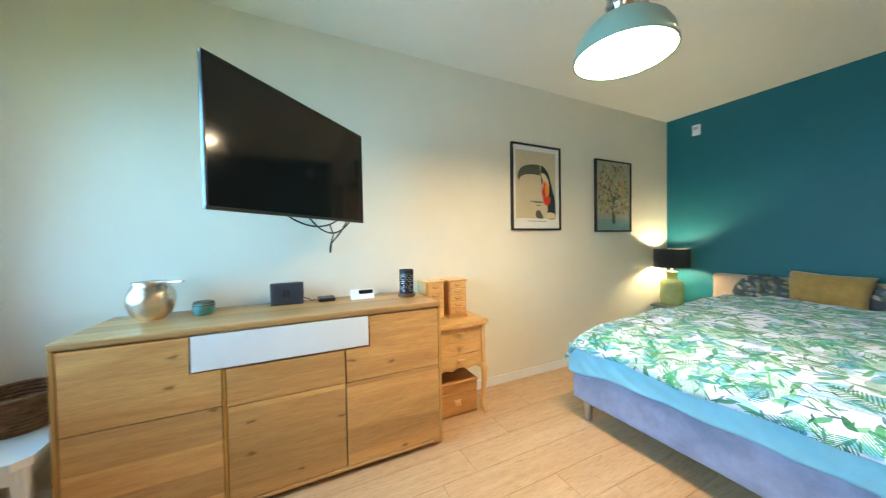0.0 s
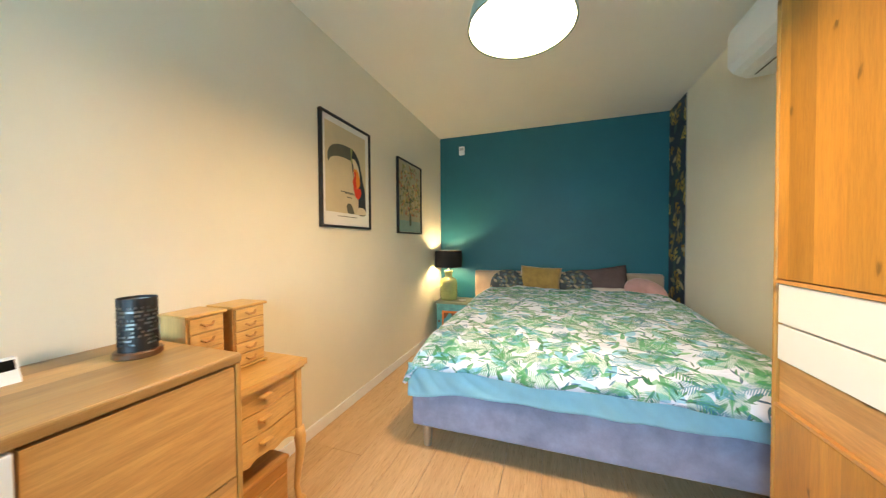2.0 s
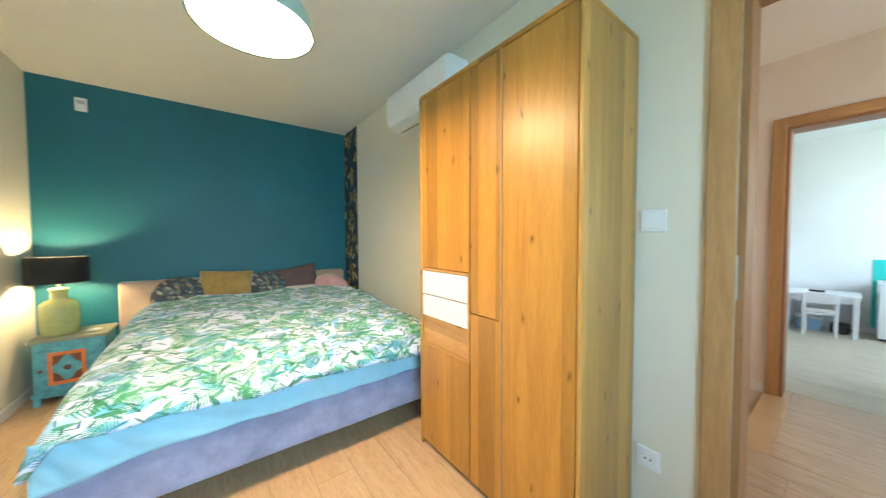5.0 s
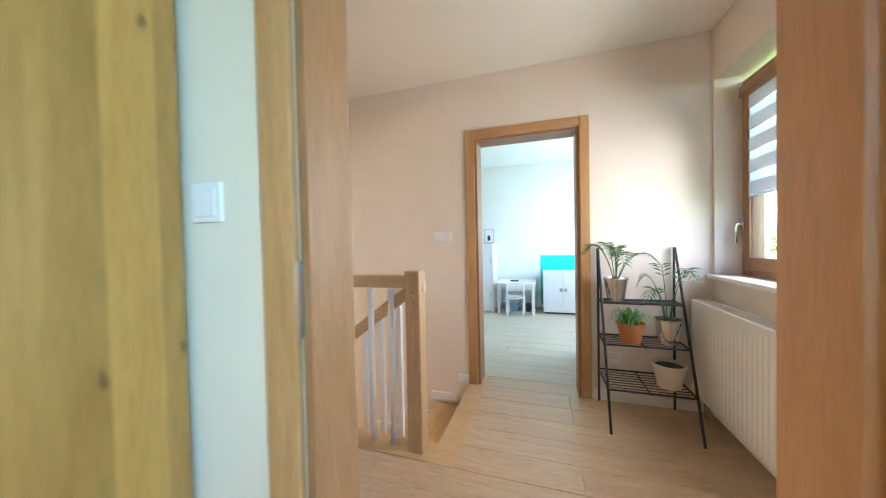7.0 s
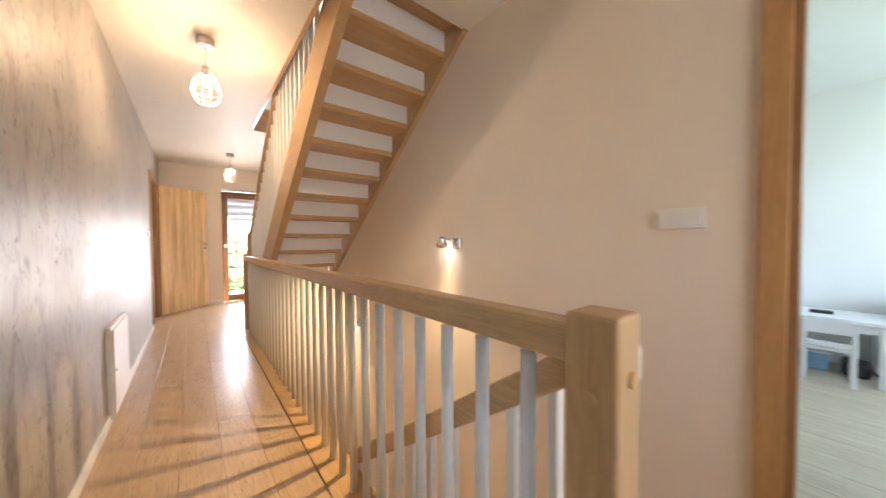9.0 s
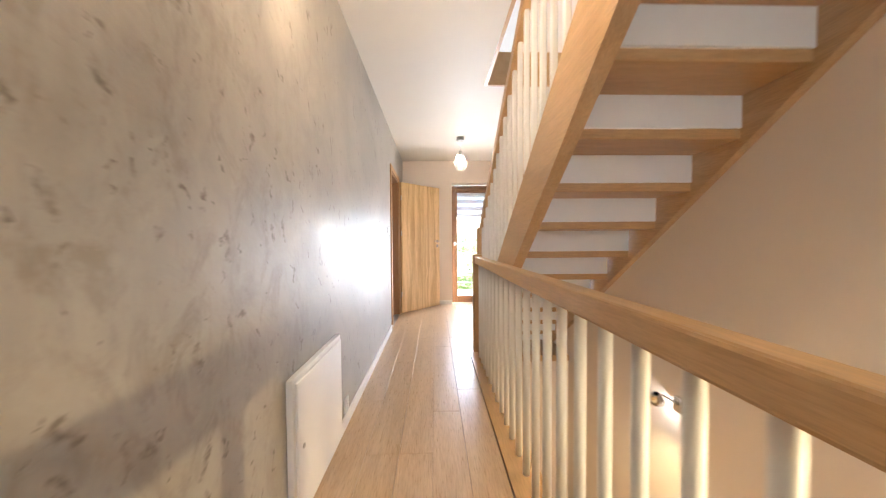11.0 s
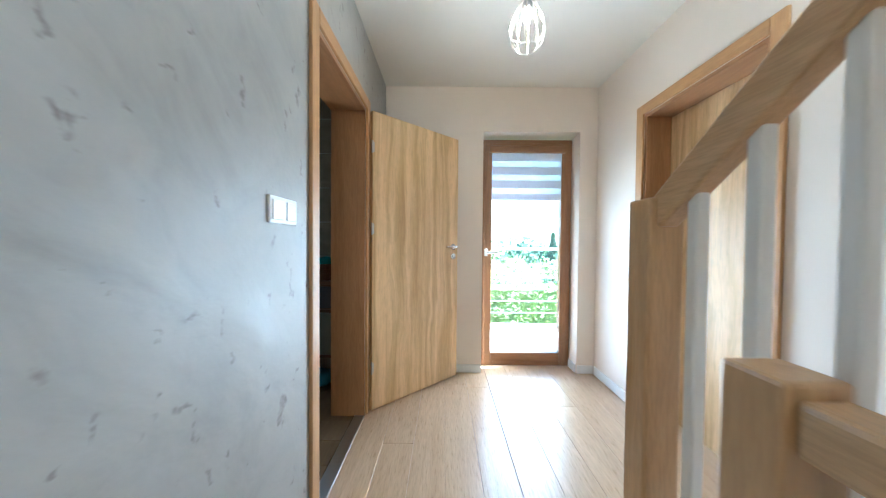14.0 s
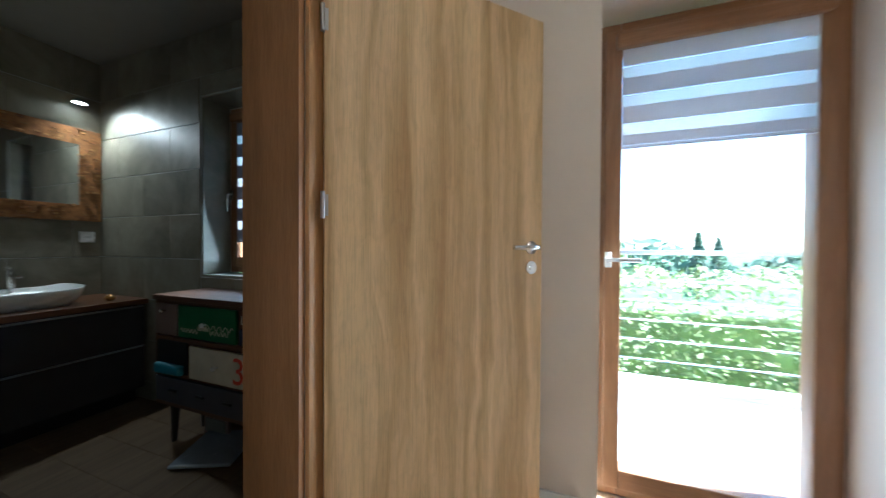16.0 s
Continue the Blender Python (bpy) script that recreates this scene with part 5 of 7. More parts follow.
def pt(u, v):
    return (P1Y0 + u * (P1Y1 - P1Y0), P1Z0 + v * (P1Z1 - P1Z0))


def shape(pts, layer, mat, name):
    part(name, blob([pt(u, v) for u, v in pts], px + 0.0008 * layer), mat, p1)


part("print", box(px, px + 0.0007, *sorted((pt(0.085, 0)[0], pt(0.895, 0)[0])), pt(0, 0.14)[1], pt(0, 0.925)[1]), PRINT, p1, "beige paper print")
shape([(0.58, 0.755), (0.66, 0.745), (0.74, 0.68), (0.79, 0.58), (0.83, 0.48), (0.875, 0.38), (0.885, 0.26), (0.885, 0.145), (0.72, 0.145), (0.725, 0.26), (0.69, 0.38), (0.64, 0.46), (0.60, 0.56)], 1, NIGHT, "bird_body")
shape([(0.135, 0.575), (0.125, 0.65), (0.20, 0.725), (0.36, 0.765), (0.56, 0.765), (0.585, 0.70), (0.57, 0.655), (0.42, 0.655), (0.28, 0.645), (0.18, 0.615)], 2, GREYG, "beak")
shape([(0.555, 0.765), (0.60, 0.76), (0.585, 0.69), (0.60, 0.64), (0.565, 0.645), (0.565, 0.70)], 3, LEAFY, "beak_edge")
shape([(0.585, 0.665), (0.65, 0.675), (0.72, 0.62), (0.755, 0.54), (0.74, 0.48), (0.66, 0.47), (0.615, 0.52), (0.62, 0.60)], 2, CREAM, "throat")
shape([(0.625, 0.58), (0.70, 0.575), (0.75, 0.50), (0.75, 0.43), (0.69, 0.395), (0.62, 0.405), (0.60, 0.46), (0.63, 0.52)], 3, ORANGE, "breast")
shape([(0.63, 0.555), (0.67, 0.55), (0.665, 0.46), (0.68, 0.40), (0.62, 0.41), (0.60, 0.46), (0.63, 0.51)], 4, RED, "breast_shade")
shape([(0.62, 0.415), (0.70, 0.405), (0.775, 0.395), (0.775, 0.34), (0.72, 0.295), (0.66, 0.31), (0.63, 0.36)], 3, RED, "belly")
shape([(0.47, 0.20), (0.50, 0.235), (0.56, 0.23), (0.60, 0.19), (0.62, 0.145), (0.50, 0.145)], 2, GREYG, "branch")
shape([(0.72, 0.205), (0.78, 0.215), (0.865, 0.20), (0.875, 0.145), (0.68, 0.145), (0.69, 0.17)], 3, CREAM, "foot")
for v, a, b in ((0.335, 0.36, 0.60), (0.325, 0.44, 0.64), (0.29, 0.48, 0.58)):
    part("lettering", box(px + 0.0008, px + 0.0014, pt(a, 0)[0], pt(b, 0)[0], pt(0, v)[1], pt(0, v + 0.008)[1]), GREYG, p1)
part("lettering", box(px + 0.0002, px + 0.0009, pt(0.3, 0)[0], pt(0.7, 0)[0], pt(0, 0.105)[1], pt(0, 0.111)[1]), GREYG, p1)

P2Y0, P2Y1, P2Z0, P2Z1 = 2.940, 3.490, 1.268, 1.990
p2, px2 = picture(P2Y0, P2Y1, P2Z0, P2Z1, "black-framed botanical print of a flowering tree")
part("print", box(px2, px2 + 0.0007, P2Y0 + 0.018, P2Y1 - 0.018, P2Z0 + 0.018, P2Z1 - 0.018), flat((0.36, 0.36, 0.25), "print_sage"), p2, "sage green print")
part("ground", box(px2 + 0.0008, px2 + 0.0014, P2Y0 + 0.018, P2Y1 - 0.018, P2Z0 + 0.018, P2Z0 + 0.13), flat((0.22, 0.36, 0.34), "print_sea"), p2)
rng = random.Random(8)
inks = [flat(c, "print_leaf") for c in ((0.10, 0.14, 0.04), (0.20, 0.22, 0.06), (0.45, 0.30, 0.08), (0.40, 0.12, 0.06), (0.06, 0.09, 0.06), (0.55, 0.45, 0.22))]
sets = [bmesh.new() for _ in inks]
for k in range(230):
    cy, cz = rng.uniform(0.08, 0.92), rng.uniform(0.26, 0.93)
    if abs(cy - 0.5) > 0.42 * (0.55 + 0.6 * math.sin(cz * 3.1)):
        continue
    a, l, w = rng.uniform(0, 3.14), rng.uniform(0.015, 0.036), rng.uniform(0.006, 0.013)
    c = Vector((P2Y0 + cy * (P2Y1 - P2Y0), P2Z0 + cz * (P2Z1 - P2Z0)))
    d, e = Vector((math.cos(a), math.sin(a))), Vector((-math.sin(a), math.cos(a)))
    i = rng.randrange(len(inks))
    sets[i] = add(sets[i], prism([tuple(c + d * l), tuple(c + e * w), tuple(c - d * l), tuple(c - e * w)], px2 + 0.001 + 0.0002 * (k % 6), px2 + 0.0016 + 0.0002 * (k % 6), "x"))
for bm, m in zip(sets, inks):
    part("foliage", bm, m, p2)
part("trunk", blob([(P2Y0 + 0.25, P2Z0 + 0.10), (P2Y0 + 0.30, P2Z0 + 0.10), (P2Y0 + 0.285, P2Z0 + 0.30), (P2Y0 + 0.36, P2Z0 + 0.45), (P2Y0 + 0.27, P2Z0 + 0.36), (P2Y0 + 0.20, P2Z0 + 0.48), (P2Y0 + 0.255, P2Z0 + 0.28)], px2 + 0.0009), inks[4], p2)

# ---- teal wall: sensor; wallpaper strip ----
sen = thing("wall_sensor", (-1.48, 4.175, 2.29), "small white sensor box on the teal wall", "sensor")
part("case", box(-1.518, -1.446, 4.150, 4.1745, 2.288, 2.398, 0.006), TRIM, sen)
part("window", box(-1.505, -1.459, 4.1475, 4.150, 2.345, 2.375), STEEL, sen)
structure("wallpaper", box(0.756, 0.7597, 3.752, 4.174, 0.0, H - 0.002), PAPER, "dark floral wallpaper strip with yellow blossoms", "wallpaper")
structure("trim_wallpaper", box(0.7545, 0.7598, 3.744, 3.7515, 0.0, H - 0.002), STEEL, "thin metal edge strip of the wallpaper", "trim")

# ---- nightstand and lamp ----
BLUE_WOOD = plain("worn_turquoise_paint", (0.10, 0.36, 0.40), 0.6, vary=0.4, scale=16, bump=0.2)
ORANGE_P = plain("worn_orange_paint", (0.78, 0.20, 0.04), 0.6, vary=0.2, scale=16)
ns = thing("nightstand", (-1.50, 3.90, 0), "worn turquoise nightstand with an orange carved door", "nightstand")
part("case", box(-1.682, -1.320, 3.735, 4.07, 0.085, 0.462, 0.004), BLUE_WOOD, ns)
part("top", box(-1.700, -1.302, 3.715, 4.08, 0.462, 0.487, 0.006), wood("worn_painted_top", (0.34, 0.30, 0.16), (0.18, 0.22, 0.16), "x"), ns, "worn wooden top")
part("base_moulding", box(-1.696, -1.306, 3.720, 4.07, 0.068, 0.090, 0.006), BLUE_WOOD, ns)
nd = part("door", box(-1.662, -1.340, 3.722, 3.735, 0.105, 0.415, 0.003), BLUE_WOOD, ns, "turquoise door with an orange panel")
OX0, OX1, OZ0, OZ1 = -1.607, -1.420, 0.145, 0.385
part("panel_frame", add(box(OX0, OX0 + 0.022, 3.712, 3.722, OZ0, OZ1, 0.002), box(OX1 - 0.022, OX1, 3.712, 3.722, OZ0, OZ1, 0.002), box(OX0, OX1, 3.7125, 3.722, OZ0, OZ0 + 0.024, 0.002), box(OX0, OX1, 3.7125, 3.722, OZ1 - 0.024, OZ1, 0.002)), ORANGE_P, nd, "orange frame")
part("panel_ground", box(OX0 + 0.02, OX1 - 0.02, 3.7185, 3.7215, OZ0 + 0.02, OZ1 - 0.02), plain("rust_brown_paint", (0.20, 0.07, 0.03), 0.7), nd)
oc, oz = (OX0 + OX1) / 2, (OZ0 + OZ1) / 2
star = []
for k in range(32):
    a = 2 * math.pi * k / 32
    r = 0.066 + 0.012 * math.cos(4 * a)
    star.append((oc + r * math.cos(a), oz + r * 1.2 * math.sin(a)))
part("rosette", prism(star, 3.713, 3.7185, "y"), BLUE_WOOD, nd)
part("rosette_eye", moved(lathe([(0.020, 0.0), (0.018, 0.004), (0.0, 0.006)], (0, 0, 0), 20), Matrix.Translation((oc, 3.713, oz)) @ Euler((math.pi / 2, 0, 0)).to_matrix().to_4x4()), WALNUT, nd)
part("knob", moved(lathe([(0.007, 0.0), (0.007, 0.012), (0.014, 0.018), (0.010, 0.028), (0.0, 0.030)], (0, 0, 0), 16), Matrix.Translation((-1.64, 3.722, 0.262)) @ Euler((math.pi / 2, 0, 0)).to_matrix().to_4x4()), WALNUT, nd, smooth=True)
for lx in (-1.688, -1.352):
    for ly in (3.725, 4.03):
        part("leg", box(lx, lx + 0.038, ly, ly + 0.038, 0.0, 0.07, 0.008), BLUE_WOOD, ns)
part("apron", prism([(-1.65, 0.07), (-1.35, 0.07), (-1.36, 0.052), (-1.42, 0.058), (-1.50, 0.040), (-1.58, 0.058), (-1.64, 0.052)], 3.728, 3.738, "y"), BLUE_WOOD, ns)

lamp = thing("table_lamp", (-1.585, 3.90, 0.487), "table lamp with olive ceramic base and black drum shade", "lamp")
LC = (-1.585, 3.90, 0.487)
part("base", lathe([(0.090, 0.0), (0.098, 0.006), (0.104, 0.05), (0.104, 0.205), (0.098, 0.235), (0.074, 0.258), (0.050, 0.266), (0.044, 0.274), (0.044, 0.330), (0.052, 0.336), (0.052, 0.350), (0.040, 0.353), (0.0, 0.353)], LC, 40), CERAMIC, lamp, "olive glazed bottle base", smooth=True)
part("stem", lathe([(0.010, 0.35), (0.010, 0.43)], LC, 12), STEEL, lamp)
shade = part("shade", add(lathe([(0.163, 0.395), (0.163, 0.590)], LC, 48, False), lathe([(0.1615, 0.590), (0.1615, 0.395)], LC, 48, False)), BLACK_SATIN, lamp, "black drum shade", smooth=True)
part("bulb", lathe([(0.0, 0.43), (0.022, 0.445), (0.030, 0.475), (0.022, 0.505), (0.0, 0.515)], LC, 16, False), BULB_TABLE, lamp, "lit bulb", smooth=True)
dish = thing("dish", (-1.40, 3.84, 0.487), "small white dish on the nightstand", "dish")
part("plate", lathe([(0.022, 0.0), (0.040, 0.008), (0.046, 0.016), (0.040, 0.014), (0.0, 0.008)], (-1.395, 3.83, 0.487), 24, False), ENAMEL, dish, smooth=True)

# ---- pillows ----


def pillow(name, c, w, h, d, mat, label, tilt, turn, roll=0.0, round_=False, button=False, puff=2.2):
    """A stuffed cushion: w across, h high, d thick."""
    t = thing(name, c, label, "pillow", "pillows on the bed")
    n = 22
    bm = bmesh.new()
    sheets = []
    for s in (-1, 1):
        grid = []
        for i in range(n + 1):
            row = []
            for j in range(n + 1):
                u, v = 2 * i / n - 1, 2 * j / n - 1
                if round_:
                    a, b = u * math.sqrt(1 - v * v / 2), v * math.sqrt(1 - u * u / 2)
                    edge = max(0.0, 1 - (a * a + b * b))
                    thick = edge ** 0.45
                else:
                    k = 1 - 0.07 * (1 - abs(u * v)) * (max(abs(u), abs(v)) ** 4)
                    a, b = u * k, v * k
                    thick = ((1 - abs(u) ** puff) * (1 - abs(v) ** puff)) ** 0.42
                wr = 1 + 0.10 * noise.noise(Vector((a * 2.3, b * 2.3, c[0] * 7 + s)))
                if button:
                    thick *= 1 - 0.75 * math.exp(-(a * a + b * b) * 14)
                row.append(bm.verts.new((a * w / 2, s * d / 2 * thick * wr, b * h / 2)))
            grid.append(row)
        for a, b in zip(grid, grid[1:]):
            for k in range(n):
                bm.faces.new((a[k], b[k], b[k + 1], a[k + 1]))
    bmesh.ops.remove_doubles(bm, verts=bm.verts, dist=0.0008)
    m = Matrix.Translation(c) @ Euler((radians(tilt), radians(roll), radians(turn))).to_matrix().to_4x4()
    part("cover", moved(bm, m), mat, t, smooth=True)
    if button:
        part("button", moved(lathe([(0.0, -0.004), (0.012, 0.0), (0.0, 0.006)], (0, 0, 0), 14, False), m @ pose(0, -d * 0.10, 0, 90)), mat, t)


def floral_cloth(name, c0, tints):
    n = Nodes(name)
    x, y, z = n.split(n.co)
    v = n.join(x, n.math("ADD", z, n.math("MULTIPLY", y, 0.5)), 0.0)
    c = n.ramp(n.noise(v, 9.0), (0.3, c0), (0.7, tuple(k * 1.8 for k in c0)))
    for i, (lo, hi) in enumerate(tints):
        mask, tone = leaf_layer(n, v, 14.0 + 3 * i, 2.3 + 4.1 * i, 0.55, 0.24, 0.0, 0.55)
        c = n.mix(n.math("MULTIPLY", mask, 0.85), c, n.ramp(tone, (0.2, lo), (0.8, hi)))
    return n.done(c, 0.85)


FLORAL = floral_cloth("dark_floral_cushion", (0.035, 0.045, 0.055), (((0.10, 0.12, 0.08), (0.22, 0.20, 0.10)), ((0.30, 0.22, 0.14), (0.45, 0.38, 0.28)), ((0.05, 0.09, 0.11), (0.14, 0.20, 0.22))))
pillow("round_cushion", (-0.875, 3.905, 0.685), 0.40, 0.37, 0.16, FLORAL, "round dark floral cushion against the headboard", -20, 4, round_=True)
pillow("cushion", (-0.525, 3.93, 0.735), 0.44, 0.34, 0.15, MAST, "mustard yellow velvet cushion", -18, -3, 3)
pillow("round_cushion", (-0.165, 3.97, 0.70), 0.37, 0.34, 0.14, FLORAL, "round grey floral cushion among the pillows", -18, -2, round_=True)
pillow("pillow", (0.10, 4.00, 0.70), 0.52, 0.40, 0.13, BROWN_CLOTH, "dark taupe brown pillow leaning on the headboard", -16, -4, -8)
pillow("round_cushion", (0.46, 3.80, 0.675), 0.38, 0.30, 0.12, PINK, "round blush pink cushion with a button", -42, -14, 22, round_=True, button=True)
pillow("pillow", (-0.70, 3.86, 0.60), 0.75, 0.40, 0.15, BLACK_SATIN, "flat dark bed pillow under the cushions", -75, 0)
pillow("pillow", (0.20, 3.86, 0.60), 0.75, 0.40, 0.15, WHITE_CLOTH, "flat bed pillow under the cushions", -75, 0)

# ---- air conditioner ----
ac = thing("air_conditioner", (0.66, 2.19, 2.12), "white wall-mounted air conditioner above the wardrobe", "air conditioner")
prof = [(0.758, 2.10), (0.64, 2.095), (0.575, 2.135), (0.553, 2.17), (0.552, 2.335), (0.565, 2.375), (0.60, 2.395), (0.758, 2.395)]
bmA = prism(prof, 1.79, 2.595, "y")
bmesh.ops.bevel(bmA, geom=[e for e in bmA.edges if abs(e.verts[0].co.y - e.verts[1].co.y) < 1e-5], offset=0.010, segments=3, affect="EDGES")
part("housing", bmA, TRIM, ac)
part("louvre", bar((0.622, 1.84, 2.102), (0.622, 2.55, 2.102), 0.075, 0.004, 0.001), TRIM, ac)
part("slot", box(0.655, 0.662, 1.85, 2.54, 2.0925, 2.097), BLACK, ac)


def switch(x, y0, y1, z0, z1, out, gangs, label, axis="x"):
    t = thing("light_switch", (x, (y0 + y1) / 2, z0), label, "switch", "wall switches")
    a, b = sorted((x, x + 0.009 * out))
    part("plate", box(a, b, y0, y1, z0, z1, 0.003), TRIM, t)
    w = (y1 - y0) / gangs
    a, b = sorted((x + 0.009 * out, x + 0.013 * out))
    for k in range(gangs):
        part("rocker", box(a, b, y0 + k * w + 0.012, y0 + (k + 1) * w - 0.012, z0 + 0.012, z1 - 0.012, 0.002), TRIM, t)


def socket(x, y, z, out, label="white wall socket with two pin holes"):
    t = thing("wall_socket", (x, y, z), label, "socket", "wall sockets")
    a, b = sorted((x, x + 0.010 * out))
    part("plate", box(a, b, y - 0.041, y + 0.041, z - 0.041, z + 0.041, 0.003), TRIM, t)
    m = Matrix.Translation((x + 0.010 * out, y, z)) @ Euler((0, math.pi / 2 * out, 0)).to_matrix().to_4x4()
    part("insert", moved(lathe([(0.030, 0.0), (0.030, 0.004), (0.022, 0.004), (0.020, 0.001), (0.0, 0.001)], (0, 0, 0), 24), m), TRIM, t)
    for s in (-1, 1):
        part("pin_hole", moved(lathe([(0.004, 0.0), (0.004, 0.0018), (0.0, 0.0018)], (0, 0, 0), 8), m @ Matrix.Translation((0, s * 0.010, 0.0))), BLACK, t)


switch(0.76, 0.655, 0.742, 1.234, 1.320, -1, 1, "white single light switch beside the bedroom door")
socket(0.76, 0.700, 0.31, -1)

# ---- bedroom pendant ----
pl = thing("pendant_lamp", (-0.50, 1.50, 1.95), "sage green metal pendant lamp with a glowing diffuser", "pendant lamp")
PC = (-0.508, 1.50, 1.95)
dome = [(0.189, 0.0), (0.187, 0.026), (0.178, 0.060), (0.158, 0.096), (0.125, 0.128), (0.085, 0.148), (0.060, 0.154)]
part("shade", add(lathe(dome, PC, 56, False), lathe([(r - 0.004, z + 0.0) for r, z in dome], PC, 56, False)), SAGE, pl, "sage enamelled dome", smooth=True)
part("rim", lathe([(0.185, -0.004), (0.192, -0.004), (0.192, 0.006), (0.185, 0.006)], PC, 56, False), SAGE, pl)
part("diffuser", lathe([(0.0, 0.018), (0.181, 0.022)], PC, 48, False), DIFFUSER, pl, "bright opal diffuser")
part("neck", lathe([(0.060, 0.150), (0.060, 0.255), (0.050, 0.265), (0.050, 0.300), (0.018, 0.315), (0.012, 0.34)], PC, 32), CHROME, pl, "brushed metal neck", smooth=True)
for a in (0.4, 2.5, 4.6):
    x, y = PC[0] + 0.078 * math.cos(a), PC[1] + 0.078 * math.sin(a)
    part("rod", tube([(x, y, PC[2] + 0.165), (x, y, PC[2] + 0.30), (PC[0] + 0.02 * math.cos(a), PC[1] + 0.02 * math.sin(a), PC[2] + 0.34)], 0.004, 8), STEEL, pl)
    part("wing_nut", lathe([(0.0, 0.165), (0.012, 0.172), (0.012, 0.184), (0.0, 0.192)], (x, y, PC[2]), 10, False), STEEL, pl)
part("stem", lathe([(0.006, 0.33), (0.006, 0.56)], PC, 10), STEEL, pl)
part("canopy", lathe([(0.02, 0.535), (0.060, 0.545), (0.062, 0.5795)], PC, 32), STEEL, pl)

# ---- landing and corridor ----


def cage_pendant(c, label, bulb):
    t = thing("pendant_lamp", (c[0], c[1], 2.09), label, "pendant lamp", "wire cage pendants")
    x, y = c
    part("canopy", lathe([(0.048, 2.478), (0.052, 2.482), (0.052, 2.5295)], (x, y, 0), 28), STEEL, t)
    part("cord", lathe([(0.0028, 2.345), (0.0028, 2.48)], (x, y, 0), 8), STEEL, t)
    part("socket", lathe([(0.010, 2.350), (0.022, 2.340), (0.024, 2.285), (0.020, 2.275)], (x, y, 0), 20), STEEL, t)
    prof = [(0.026, 2.315), (0.050, 2.275), (0.076, 2.220), (0.084, 2.175), (0.074, 2.125), (0.052, 2.095)]
    for k in range(10):
        a = 2 * math.pi * k / 10
        part("cage_wire", tube([(x + r * math.cos(a), y + r * math.sin(a), z) for r, z in prof], 0.0036, 6), CAGE, t)
    for r, z in ((0.026, 2.315), (0.084, 2.175), (0.052, 2.095)):
        part("cage_ring", tube([(x + r * math.cos(2 * math.pi * j / 28), y + r * math.sin(2 * math.pi * j / 28), z) for j in range(29)], 0.0024, 6), CAGE, t)
    part("bulb", lathe([(0.011, 2.275), (0.012, 2.262), (0.0135, 2.245), (0.0135, 2.222), (0.009, 2.208), (0.0, 2.203)], (x, y, 0), 20), bulb, t, "lit bulb", smooth=True)


cage_pendant((1.43, 3.13), "wire cage pendant lamp lit with a warm bulb", BULB_LANDING)
cage_pendant((1.812, 6.33), "wire cage pendant lamp near the terrace door", BULB_CORRIDOR)


def sconce(y, z, label):
    t = thing("wall_spotlight", (2.77, y, z), label, "wall lamp", "chrome wall spotlights")
    part("wall_plate", box(2.742, 2.7695, y - 0.045, y + 0.035, z - 0.045, z + 0.035, 0.004), CHROME, t)
    part("arm", tube([(2.745, y, z), (2.715, y + 0.01, z + 0.02), (2.695, y + 0.05, z + 0.028), (2.680, y + 0.07, z + 0.010)], 0.006, 10), CHROME, t, smooth=True)
    m = Matrix.Translation((2.672, y + 0.062, z + 0.012)) @ Euler((radians(24), radians(-22), 0)).to_matrix().to_4x4()
    part("head", moved(lathe([(0.012, 0.028), (0.022, 0.018), (0.030, -0.006), (0.041, -0.030), (0.038, -0.030), (0.026, -0.004), (0.0, 0.010)], (0, 0, 0), 24, False), m), CHROME, t, "chrome spot head", smooth=True)
    part("lens", moved(lathe([(0.0, -0.018), (0.033, -0.020)], (0, 0, 0), 20, False), m), SPOT_GLOW, t, "lit lens", smooth=True)


sconce(2.06, 1.135, "chrome wall spotlight beside the stairs, lit")
sconce(3.70, 0.25, "chrome wall spotlight low beside the stairs, lit")
sconce(5.78, 2.13, "chrome wall spotlight above the stair foot")
switch(2.77, 0.727, 0.886, 1.190, 1.268, -1, 2, "white double light switch on the stair wall")
switch(2.77, 5.73, 5.815, 1.20, 1.285, -1, 1, "white light switch near the stair foot")
switch(0.90, 5.737, 5.903, 1.213, 1.297, 1, 2, "white double light switch on the plaster wall")

cabinet = thing("manifold_cabinet", (0.92, 3.55, 0.04), "flat white heating manifold cabinet in the plaster wall", "cabinet")
part("frame", box(0.9005, 0.925, 3.255, 3.835, 0.035, 0.615, 0.003), TRIM, cabinet)
part("door", box(0.925, 0.936, 3.275, 3.815, 0.055, 0.595, 0.003), TRIM, cabinet)
part("latch", moved(lathe([(0.009, 0), (0.009, 0.004), (0, 0.004)], (0, 0, 0), 16), pose(0.936, 3.32, 0.33, 0, 90)), STEEL, cabinet)
socket(0.90, 4.00, 0.13, 1, "white wall socket above the baseboard")

# ---- radiator under the landing window ----
rad = thing("radiator", (2.3, -0.99, 0.05), "white ribbed panel radiator below the window", "radiator")
RX0, RX1, RZ0, RZ1 = 1.80, 2.735, 0.15, 0.768


def ribbed(x0, x1, y, z0, z1, n):
    bm = bmesh.new()
    low, high = [], []
    k = n * 4
    for i in range(k + 1):
        x = x0 + (x1 - x0) * i / k
        d = 0.0 if i % 4 in (0, 1) else -0.0018
        low.append(bm.verts.new((x, y + d, z0)))
        high.append(bm.verts.new((x, y + d, z1)))
    for i in range(k):
        bm.faces.new((low[i], low[i + 1], high[i + 1], high[i]))
    return bm


